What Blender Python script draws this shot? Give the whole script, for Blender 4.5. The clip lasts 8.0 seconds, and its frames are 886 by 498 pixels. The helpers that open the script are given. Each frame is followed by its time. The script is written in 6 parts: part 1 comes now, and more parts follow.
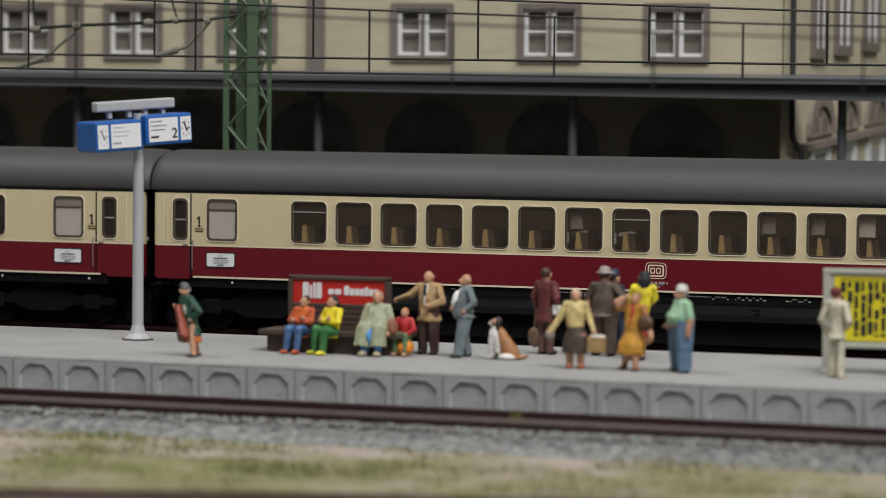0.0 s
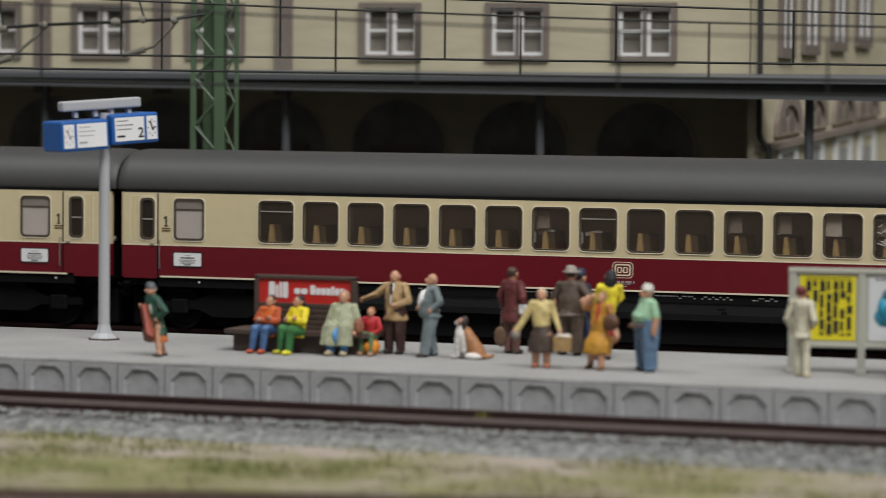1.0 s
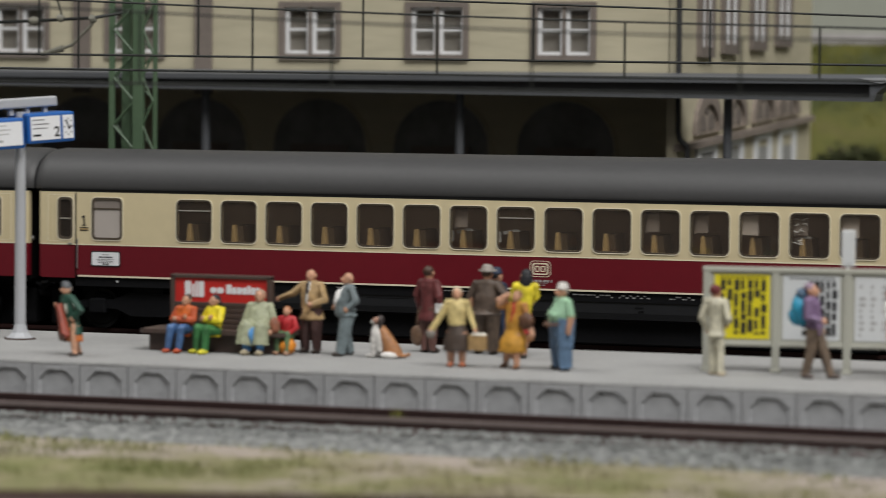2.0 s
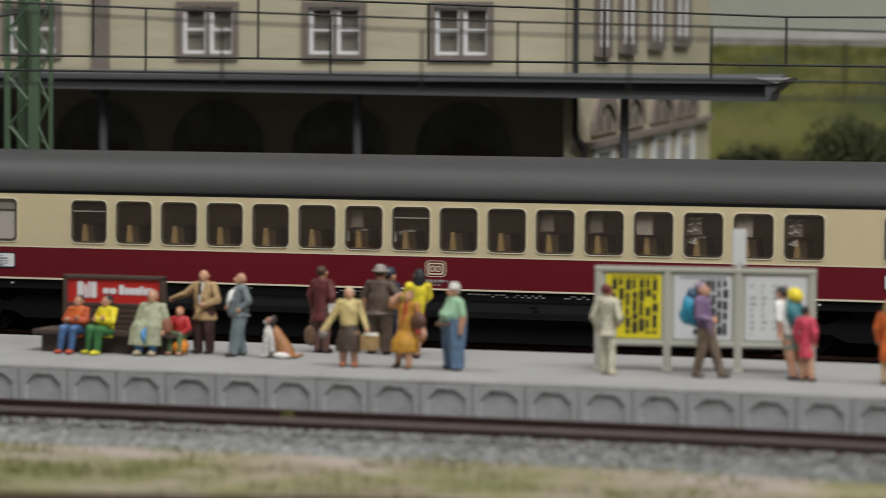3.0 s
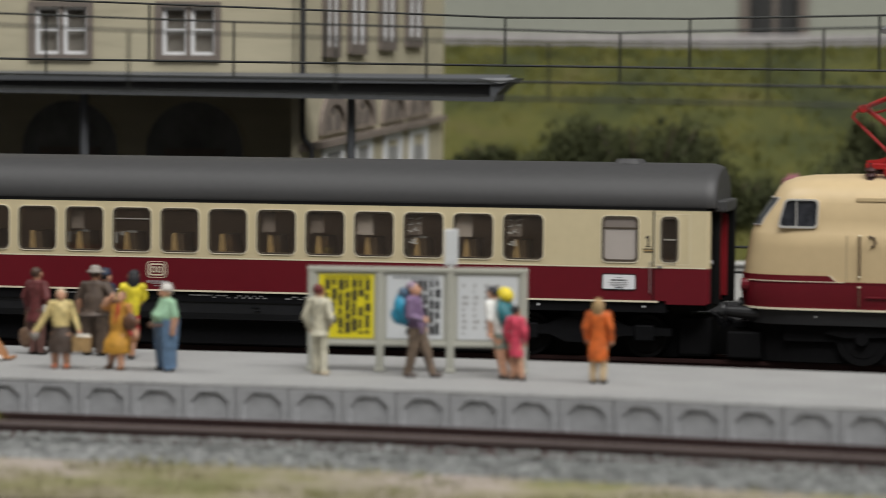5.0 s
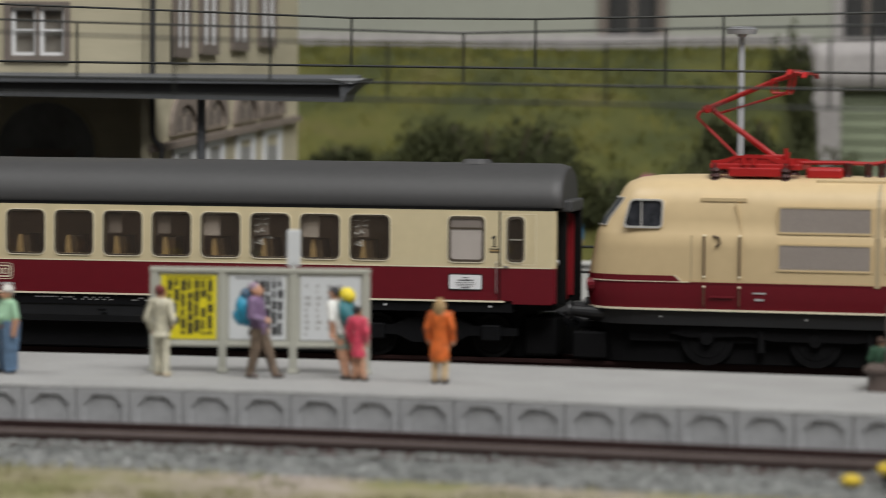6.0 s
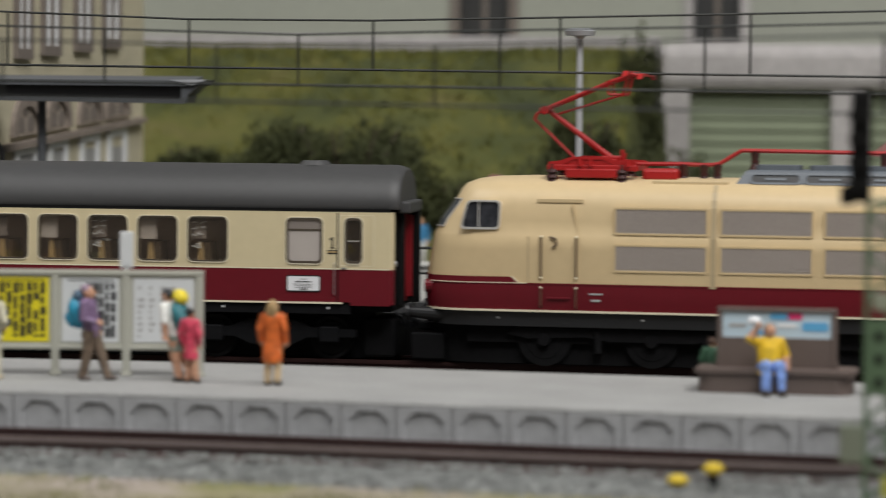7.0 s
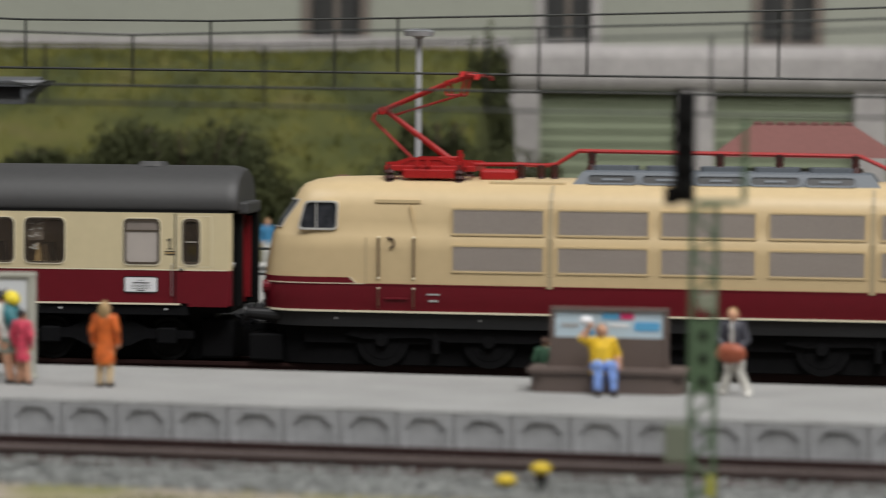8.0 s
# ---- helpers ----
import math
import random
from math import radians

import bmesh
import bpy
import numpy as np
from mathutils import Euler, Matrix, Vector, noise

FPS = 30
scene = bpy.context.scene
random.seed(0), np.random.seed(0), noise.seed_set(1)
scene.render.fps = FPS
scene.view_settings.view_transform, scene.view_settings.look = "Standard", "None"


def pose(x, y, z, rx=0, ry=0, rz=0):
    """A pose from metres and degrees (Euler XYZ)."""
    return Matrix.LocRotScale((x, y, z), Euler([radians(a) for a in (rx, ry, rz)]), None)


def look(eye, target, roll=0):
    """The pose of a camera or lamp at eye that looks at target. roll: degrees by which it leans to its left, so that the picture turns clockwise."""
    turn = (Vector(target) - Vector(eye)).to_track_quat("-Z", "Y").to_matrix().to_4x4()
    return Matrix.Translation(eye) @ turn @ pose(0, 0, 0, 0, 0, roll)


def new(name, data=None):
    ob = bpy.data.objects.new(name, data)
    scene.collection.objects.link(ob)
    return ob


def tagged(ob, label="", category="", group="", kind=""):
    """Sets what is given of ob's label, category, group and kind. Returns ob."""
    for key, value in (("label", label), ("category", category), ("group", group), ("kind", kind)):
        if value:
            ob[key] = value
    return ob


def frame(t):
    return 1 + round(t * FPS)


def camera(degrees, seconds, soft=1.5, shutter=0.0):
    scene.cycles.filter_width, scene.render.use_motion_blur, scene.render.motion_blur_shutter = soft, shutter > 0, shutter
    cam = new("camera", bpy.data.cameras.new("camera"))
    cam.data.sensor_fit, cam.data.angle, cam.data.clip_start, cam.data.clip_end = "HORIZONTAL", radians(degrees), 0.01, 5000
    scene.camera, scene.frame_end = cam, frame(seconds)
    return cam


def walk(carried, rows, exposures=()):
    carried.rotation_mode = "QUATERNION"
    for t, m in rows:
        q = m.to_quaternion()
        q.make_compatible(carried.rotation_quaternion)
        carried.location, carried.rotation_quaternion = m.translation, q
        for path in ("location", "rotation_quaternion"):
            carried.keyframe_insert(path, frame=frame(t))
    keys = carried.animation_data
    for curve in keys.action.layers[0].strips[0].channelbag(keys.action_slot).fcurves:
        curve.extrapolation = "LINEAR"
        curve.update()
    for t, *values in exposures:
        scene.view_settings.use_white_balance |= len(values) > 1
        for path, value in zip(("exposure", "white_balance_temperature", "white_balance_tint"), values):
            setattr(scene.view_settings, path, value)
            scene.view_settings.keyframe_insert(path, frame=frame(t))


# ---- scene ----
cam = camera(15.85, 8.0, soft=0.35, shutter=0.75)
ROWS = [
    (0.0, 0.35774, -0.76943, 0.06143, 87.046, -0.514, 19.760),
    (0.5, 0.35804, -0.76919, 0.06145, 87.035, -0.519, 19.652),
    (1.0, 0.35925, -0.76875, 0.06140, 87.042, -0.504, 19.281),
    (1.5, 0.36096, -0.76803, 0.06142, 87.032, -0.485, 18.729),
    (1.7, 0.36178, -0.76793, 0.06141, 87.033, -0.503, 18.487),
    (2.8, 0.36696, -0.76627, 0.06150, 87.047, -0.498, 16.879),
    (3.0, 0.36799, -0.76601, 0.06145, 87.050, -0.487, 16.566),
    (3.5, 0.37080, -0.76511, 0.06146, 87.058, -0.488, 15.692),
    (4.0, 0.37424, -0.76428, 0.06152, 87.070, -0.505, 14.654),
    (4.5, 0.37754, -0.76344, 0.06159, 87.070, -0.502, 13.662),
    (4.7, 0.37901, -0.76302, 0.06160, 87.076, -0.512, 13.212),
    (5.8, 0.38704, -0.76132, 0.06169, 87.102, -0.490, 10.760),
    (6.0, 0.38852, -0.76098, 0.06167, 87.111, -0.495, 10.318),
    (6.5, 0.39244, -0.76039, 0.06155, 87.144, -0.534, 9.198),
    (7.0, 0.39650, -0.75987, 0.06181, 87.151, -0.489, 7.994),
    (7.5, 0.40015, -0.75935, 0.06171, 87.177, -0.500, 6.880),
    (8.0, 0.40420, -0.75888, 0.06186, 87.182, -0.491, 5.653),
]
walk(cam, [(t, pose(x, y, z, rx, ry, rz)) for t, x, y, z, rx, ry, rz in ROWS])
cam.data.dof.use_dof = True
cam.data.dof.focus_distance = 0.804
cam.data.dof.aperture_fstop = 19.5
scene.view_settings.exposure = 0.0

# a model railway in a hall: the layout is lit by unseen lamps assumed under the ceiling
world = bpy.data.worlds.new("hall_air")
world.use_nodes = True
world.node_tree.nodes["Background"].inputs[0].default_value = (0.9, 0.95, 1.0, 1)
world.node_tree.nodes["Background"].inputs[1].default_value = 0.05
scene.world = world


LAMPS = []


def assumed_ceiling_lamp(x, y, z, sx, sy, watts, aim):
    d = bpy.data.lights.new("assumed_ceiling_lamp", "AREA")
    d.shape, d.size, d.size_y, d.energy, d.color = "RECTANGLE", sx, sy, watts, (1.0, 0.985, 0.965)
    ob = new("assumed_lamp_light", d)
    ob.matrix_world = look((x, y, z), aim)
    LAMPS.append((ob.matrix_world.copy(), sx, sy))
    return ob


assumed_ceiling_lamp(0.9, -0.75, 1.45, 1.5, 0.7, 40.0, (0.3, 0.1, 0.0))
assumed_ceiling_lamp(-0.7, -0.2, 1.5, 1.0, 0.5, 10.0, (0.1, 0.2, 0.0))

K = 0.001  # lengths below are in millimetres


# ---- materials ----
def mat(name, color, rough=0.5, metal=0.0, vary=0.12, grain=0.6, bump=0.0, blotch=25.0, spec=0.5, random_tint=0.0):
    """A painted or natural surface: base colour varied at a fine and a coarse scale (sizes in mm), with relief."""
    m = bpy.data.materials.new(name)
    m.use_nodes = True
    t = m.node_tree
    b = t.nodes["Principled BSDF"]
    b.inputs["Roughness"].default_value = rough
    b.inputs["Metallic"].default_value = metal
    b.inputs["Specular IOR Level"].default_value = spec
    co = t.nodes.new("ShaderNodeTexCoord")
    n1 = t.nodes.new("ShaderNodeTexNoise")
    n1.inputs["Scale"].default_value = 1000.0 / grain
    n1.inputs["Detail"].default_value = 3
    n2 = t.nodes.new("ShaderNodeTexNoise")
    n2.inputs["Scale"].default_value = 1000.0 / blotch
    n2.inputs["Detail"].default_value = 4
    t.links.new(co.outputs["Object"], n1.inputs["Vector"])
    t.links.new(co.outputs["Object"], n2.inputs["Vector"])
    add = t.nodes.new("ShaderNodeMath")
    add.operation = "ADD"
    t.links.new(n1.outputs["Fac"], add.inputs[0])
    t.links.new(n2.outputs["Fac"], add.inputs[1])
    last = add.outputs[0]
    if random_tint:
        info = t.nodes.new("ShaderNodeObjectInfo")
        mul = t.nodes.new("ShaderNodeMath")
        mul.operation = "MULTIPLY_ADD"
        mul.inputs[1].default_value = random_tint
        t.links.new(info.outputs["Random"], mul.inputs[0])
        t.links.new(last, mul.inputs[2])
        last = mul.outputs[0]
    ramp = t.nodes.new("ShaderNodeMapRange")
    ramp.inputs["From Min"].default_value, ramp.inputs["From Max"].default_value = 0.6, 1.4
    ramp.inputs["To Min"].default_value, ramp.inputs["To Max"].default_value = 1 - vary, 1 + vary
    t.links.new(last, ramp.inputs["Value"])
    mix = t.nodes.new("ShaderNodeVectorMath")
    mix.operation = "SCALE"
    mix.inputs[0].default_value = color
    t.links.new(ramp.outputs[0], mix.inputs["Scale"])
    t.links.new(mix.outputs[0], b.inputs["Base Color"])
    if bump:
        bp = t.nodes.new("ShaderNodeBump")
        bp.inputs["Strength"].default_value = bump
        bp.inputs["Distance"].default_value = 0.0002
        t.links.new(n1.outputs["Fac"], bp.inputs["Height"])
        t.links.new(bp.outputs[0], b.inputs["Normal"])
    return m


def mixed(name, colors, size, rough=0.9, bump=0.5, fine=1.0, detail=5):
    """Several colours in patches of a given size (mm) with a fine grain over them."""
    m = mat(name, colors[0], rough, vary=0.2, grain=fine, bump=bump)
    t = m.node_tree
    co = [n for n in t.nodes if n.type == "TEX_COORD"][0]
    sc = [n for n in t.nodes if n.type == "VECT_MATH"][0]
    n = t.nodes.new("ShaderNodeTexNoise")
    n.inputs["Scale"].default_value = 1000.0 / size
    n.inputs["Detail"].default_value = detail
    n.inputs["Roughness"].default_value = 0.65
    t.links.new(co.outputs["Object"], n.inputs["Vector"])
    r = t.nodes.new("ShaderNodeValToRGB")
    while len(r.color_ramp.elements) < len(colors):
        r.color_ramp.elements.new(0.5)
    for i, c in enumerate(colors):
        r.color_ramp.elements[i].position = 0.32 + 0.36 * i / (len(colors) - 1)
        r.color_ramp.elements[i].color = (*c, 1)
    t.links.new(n.outputs["Fac"], r.inputs[0])
    t.links.new(r.outputs[0], sc.inputs[0])
    return m


def glass(name, tint=(0.8, 0.82, 0.8), rough=0.02, haze=0.0):
    m = bpy.data.materials.new(name)
    m.use_nodes = True
    t = m.node_tree
    out = [n for n in t.nodes if n.type == "OUTPUT_MATERIAL"][0]
    t.nodes.remove(t.nodes["Principled BSDF"])
    tr = t.nodes.new("ShaderNodeBsdfTransparent")
    tr.inputs[0].default_value = (*tint, 1)
    gl = t.nodes.new("ShaderNodeBsdfGlossy")
    gl.inputs["Roughness"].default_value = rough
    fr = t.nodes.new("ShaderNodeFresnel")
    fr.inputs[0].default_value = 1.5
    mx = t.nodes.new("ShaderNodeMixShader")
    t.links.new(fr.outputs[0], mx.inputs[0])
    t.links.new(tr.outputs[0], mx.inputs[1])
    t.links.new(gl.outputs[0], mx.inputs[2])
    last = mx
    if haze:
        df = t.nodes.new("ShaderNodeBsdfDiffuse")
        df.inputs[0].default_value = (0.62, 0.48, 0.38, 1)
        last = t.nodes.new("ShaderNodeMixShader")
        last.inputs[0].default_value = haze
        t.links.new(mx.outputs[0], last.inputs[1])
        t.links.new(df.outputs[0], last.inputs[2])
    t.links.new(last.outputs[0], out.inputs[0])
    return m


CREAM = mat("cream_coach_paint", (0.60, 0.515, 0.325), 0.42, vary=0.05, grain=3, blotch=60)
RED = mat("wine_red_coach_paint", (0.128, 0.0062, 0.013), 0.36, vary=0.08, grain=3, blotch=60, spec=0.35)
ROOF = mat("dark_grey_roof_paint", (0.047, 0.047, 0.048), 0.55, vary=0.1, grain=1.5, blotch=40, bump=0.05)
STRIPE = mat("pale_line_paint", (0.72, 0.66, 0.5), 0.5, vary=0.04)
BLACK = mat("black_underframe_plastic", (0.0072, 0.0074, 0.0085), 0.62, vary=0.3, grain=1.0, spec=0.10)
DEEPBLACK = mat("deep_black_running_gear", (0.0078, 0.0078, 0.0085), 0.75, vary=0.3, grain=1.0, spec=0.07)
SKIRT = mat("satin_black_skirt_plastic", (0.019, 0.02, 0.0225), 0.42, vary=0.15, grain=2.0, blotch=30, spec=0.25)
SEALBLACK = mat("black_gap", (0.006, 0.006, 0.006), 0.7, vary=0.2, spec=0.12)
WHEEL = mat("dark_wheel_metal", (0.006, 0.006, 0.0065), 0.6, 0.1, vary=0.2, spec=0.15)
STEEL = mat("bright_steel", (0.5, 0.5, 0.5), 0.3, 0.9, vary=0.1)
SILVER = mat("silver_window_frame", (0.52, 0.50, 0.44), 0.35, 0.6, vary=0.08)
BRONZE = mat("dark_window_frame", (0.10, 0.08, 0.06), 0.4, 0.4, vary=0.1)
PANE = glass("hazed_window_glass", (0.9, 0.88, 0.84), haze=0.022)
FROST = mat("frosted_white_glass", (0.42, 0.38, 0.35), 0.4, vary=0.08, grain=6)
FROSTDIM = mat("dim_frosted_glass", (0.22, 0.19, 0.17), 0.4, vary=0.1, grain=6)
SEATSHADE = mat("shaded_tan_seat_plastic", (0.055, 0.036, 0.017), 0.65, vary=0.15)
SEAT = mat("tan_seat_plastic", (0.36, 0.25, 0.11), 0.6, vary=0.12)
INSIDE = mat("brown_interior", (0.42, 0.33, 0.27), 0.7, vary=0.2)
WHITE = mat("white_print", (0.75, 0.76, 0.78), 0.5, vary=0.04)
INK = mat("black_print", (0.01, 0.01, 0.012), 0.6, vary=0.1)
GREYLINE = mat("pale_grey_lettering", (0.36, 0.36, 0.36), 0.6, vary=0.1)
LOCOCREAM = mat("cream_locomotive_paint", (0.565, 0.435, 0.25), 0.40, vary=0.05, grain=3, blotch=50)
SEAM = mat("beige_seam_strip", (0.40, 0.32, 0.20), 0.5, vary=0.1)
BRIGHTFRAME = mat("bright_silver_frame", (0.70, 0.69, 0.66), 0.28, 0.5, vary=0.08)
HANDRAIL = mat("brown_handrail", (0.10, 0.065, 0.04), 0.5, vary=0.2)
CABPANE = mat("blotched_cab_glass", (0.03, 0.032, 0.038), 0.08, vary=0.9, grain=2.2, blotch=3)
GRILLE = mat("grey_brown_vent_grille", (0.39, 0.345, 0.315), 0.55, vary=0.08)
REDPANTO = mat("signal_red_pantograph_paint", (0.36, 0.009, 0.009), 0.42, vary=0.1)
SLATE = mat("slate_grey_roof_hood", (0.111, 0.127, 0.146), 0.5, vary=0.1)
GREYLOCO = mat("black_loco_frame", (0.012, 0.0125, 0.014), 0.45, vary=0.2)
SHADEPAVING = mat("shade_dark_paving", (0.018, 0.018, 0.019), 0.95, vary=0.2, grain=1.5, bump=0.3, spec=0.1)
PLATFORM = mat("grey_platform_plastic", (0.285, 0.285, 0.28), 0.8, vary=0.16, grain=1.1, blotch=16, bump=0.6)
PANEL = mat("grey_platform_wall_plastic", (0.345, 0.35, 0.36), 0.7, vary=0.17, grain=1.8, blotch=6, bump=1.0, random_tint=0.2)
RAILHEAD = mat("worn_gleam_rail_head", (0.21, 0.17, 0.162), 0.5, 0.3, vary=0.15, grain=3)
OLDMETAL = mat("weathered_grey_fitting", (0.19, 0.185, 0.15), 0.6, 0.2, vary=0.25, grain=1)
DARKRUST = mat("darker_rail_steel", (0.030, 0.013, 0.012), 0.55, 0.2, vary=0.25, grain=1.0, spec=0.2)
RUST = mat("rusty_shade_rail_steel", (0.075, 0.042, 0.040), 0.55, 0.3, vary=0.25, grain=1.0)
SLEEPER = mat("brown_sleeper_plastic", (0.05, 0.03, 0.024), 0.8, vary=0.25)
SHADEBALLAST = mixed("shade_dark_ballast", ((0.012, 0.011, 0.01), (0.025, 0.022, 0.02), (0.045, 0.04, 0.036)), 2.0)
BALLAST = mixed("grey_ballast_stone", ((0.085, 0.087, 0.087), (0.17, 0.175, 0.17), (0.28, 0.285, 0.275)), 2.0)
GROUND = mixed("sandy_scatter_ground", ((0.105, 0.125, 0.03), (0.20, 0.185, 0.09), (0.30, 0.258, 0.215), (0.37, 0.315, 0.285)), 46)
GRASS = mixed("short_green_grass", ((0.12, 0.14, 0.035), (0.215, 0.205, 0.095), (0.35, 0.295, 0.215)), 38)
HILL = mixed("olive_hill_grass", ((0.022, 0.030, 0.008), (0.050, 0.058, 0.012), (0.088, 0.088, 0.016), (0.11, 0.092, 0.032)), 60, fine=4, detail=7)
LEAF = mixed("dark_green_leaves", ((0.033, 0.039, 0.013), (0.047, 0.055, 0.017), (0.066, 0.072, 0.022)), 14)
STONE = mat("pale_sandstone_plaster", (0.47, 0.43, 0.31), 0.85, vary=0.12, grain=3.5, blotch=30, bump=1.0)
grain_map = STONE.node_tree.nodes.new("ShaderNodeMapping")
grain_map.inputs["Scale"].default_value = (0.22, 0.22, 1.0)
stone_noise = [n for n in STONE.node_tree.nodes if n.type == "TEX_NOISE"][0]
STONE.node_tree.links.new([n for n in STONE.node_tree.nodes if n.type == "TEX_COORD"][0].outputs["Object"], grain_map.inputs["Vector"])
STONE.node_tree.links.new(grain_map.outputs["Vector"], stone_noise.inputs["Vector"])
INSUL = mat("dark_brown_insulator", (0.05, 0.014, 0.012), 0.35, vary=0.2)
SCREEN = mat("windscreen_glass", (0.13, 0.14, 0.15), 0.12, vary=0.15, grain=6)
GABLESTONE = mat("carved_red_brown_stone", (0.215, 0.178, 0.15), 0.85, vary=0.25, grain=2, bump=0.4)
BROWNSTONE = mat("grey_brown_stone", (0.17, 0.143, 0.124), 0.8, vary=0.15, grain=2, bump=0.3)
WINWHITE = mat("white_window_paint", (0.75, 0.76, 0.77), 0.5, vary=0.05)
DARKPANE = mat("dark_window_pane", (0.05, 0.05, 0.05), 0.15, vary=0.2)
ARCHPANE = mat("grey_arch_glazing", (0.15, 0.15, 0.14), 0.35, vary=0.35, grain=6, blotch=12)
CURTAIN = mat("grey_net_curtain", (0.30, 0.30, 0.29), 0.9, vary=0.2, grain=1.5)
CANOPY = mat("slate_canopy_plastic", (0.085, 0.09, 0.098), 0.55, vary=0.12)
CANOPYDARK = mat("darker_canopy_slate", (0.022, 0.022, 0.023), 0.7, vary=0.2)
FLOCK = mixed("yellow_green_flock", ((0.065, 0.074, 0.014), (0.09, 0.096, 0.017), (0.135, 0.132, 0.022), (0.12, 0.102, 0.034)), 30, fine=2)
PLATEGREY = mat("grey_green_plate", (0.23, 0.25, 0.19), 0.6, vary=0.2)
GREENSTEEL = mat("green_mast_paint", (0.075, 0.125, 0.07), 0.55, vary=0.12)
WIRE = mat("dark_catenary_wire", (0.018, 0.02, 0.018), 0.5, 0.4, vary=0.1)
GREYPOLE = mat("light_grey_pole_plastic", (0.40, 0.41, 0.43), 0.5, vary=0.06)
BLUE = mat("bright_blue_sign_plastic", (0.012, 0.10, 0.36), 0.4, vary=0.06)
BENCHBROWN = mat("dark_brown_bench_plastic", (0.065, 0.042, 0.034), 0.55, vary=0.12)
BENCHBROWN2 = mat("grey_brown_bench_plastic", (0.115, 0.086, 0.075), 0.6, vary=0.1)
POSTERRED = mat("red_poster_paper", (0.50, 0.018, 0.014), 0.55, vary=0.05)
POSTERYELLOW = mat("yellow_poster_paper", (0.70, 0.60, 0.01), 0.6, vary=0.05)
POSTERWHITE = mat("white_poster_paper", (0.60, 0.62, 0.63), 0.6, vary=0.06)
BOARDGREY = mat("pale_greenish_grey_board", (0.40, 0.40, 0.345), 0.6, vary=0.06)
SKYBLUE = mat("sky_blue_print", (0.10, 0.36, 0.62), 0.6, vary=0.1)
CONCRETE = mat("pale_grey_concrete", (0.375, 0.355, 0.35), 0.85, vary=0.28, grain=2, blotch=22, bump=0.4)
PALEPLASTER = mat("pale_wall_plaster", (0.55, 0.55, 0.52), 0.8, vary=0.12, grain=2, blotch=20, bump=0.2)
SHUTTER = mat("sage_green_shutter", (0.185, 0.215, 0.138), 0.7, vary=0.08)
HOUSE = mat("grey_beige_house_plaster", (0.31, 0.32, 0.275), 0.9, vary=0.1, grain=3, blotch=60, bump=0.3)
ROSETILE = mat("rose_red_roof_tile", (0.175, 0.072, 0.064), 0.7, vary=0.12, grain=1.5, bump=0.3)
YELLOWCAP = mat("yellow_cap_plastic", (0.64, 0.46, 0.025), 0.5, vary=0.06)
HALLWALL = mat("hall_wall_paint", (0.22, 0.22, 0.22), 0.9, vary=0.05, grain=40, blotch=400)
HALLDARK = mat("hall_floor_grey", (0.09, 0.09, 0.09), 0.8, vary=0.1, grain=40, blotch=400)


# ---- mesh helpers (millimetres) ----
def box(bm, x0, x1, y0, y1, z0, z1, bevel=0.0):
    vs = [bm.verts.new((x, y, z)) for x in (x0, x1) for y in (y0, y1) for z in (z0, z1)]
    fs = [bm.faces.new([vs[i] for i in q]) for q in ((0, 1, 3, 2), (4, 6, 7, 5), (0, 4, 5, 1), (2, 3, 7, 6), (0, 2, 6, 4), (1, 5, 7, 3))]
    if bevel:
        es = list({e for f in fs for e in f.edges})
        bmesh.ops.bevel(bm, geom=es, offset=bevel, segments=2, profile=0.5, affect="EDGES")
    return vs


def prism(bm, pts, axis, a, b):
    """An outline (2D points) pushed along an axis from a to b. axis x: points are (y, z); y: (x, z); z: (x, y)."""
    def at(p, v):
        return {"x": (v, p[0], p[1]), "y": (p[0], v, p[1]), "z": (p[0], p[1], v)}[axis]
    lo = [bm.verts.new(at(p, a)) for p in pts]
    hi = [bm.verts.new(at(p, b)) for p in pts]
    n = len(pts)
    fs = [bm.faces.new(lo), bm.faces.new(hi[::-1])]
    fs += [bm.faces.new((lo[i], hi[i], hi[(i + 1) % n], lo[(i + 1) % n])) for i in range(n)]
    return fs


def ring(bm, outer, inner, axis, a, b):
    """A flat frame between two outlines of equal point count, pushed from a to b."""
    def at(p, v):
        return {"x": (v, p[0], p[1]), "y": (p[0], v, p[1]), "z": (p[0], p[1], v)}[axis]
    rows = [[bm.verts.new(at(p, v)) for p in o] for o, v in ((outer, a), (outer, b), (inner, b), (inner, a))]
    n = len(outer)
    for k in range(4):
        r, s = rows[k], rows[(k + 1) % 4]
        for i in range(n):
            j = (i + 1) % n
            bm.faces.new((r[i], r[j], s[j], s[i]))


def rrect(x0, x1, z0, z1, r, seg=4):
    out = []
    for cx, cz, a0 in ((x1 - r, z1 - r, 0), (x0 + r, z1 - r, 90), (x0 + r, z0 + r, 180), (x1 - r, z0 + r, 270)):
        for i in range(seg + 1):
            a = radians(a0 + 90 * i / seg)
            out.append((cx + r * math.cos(a), cz + r * math.sin(a)))
    return out


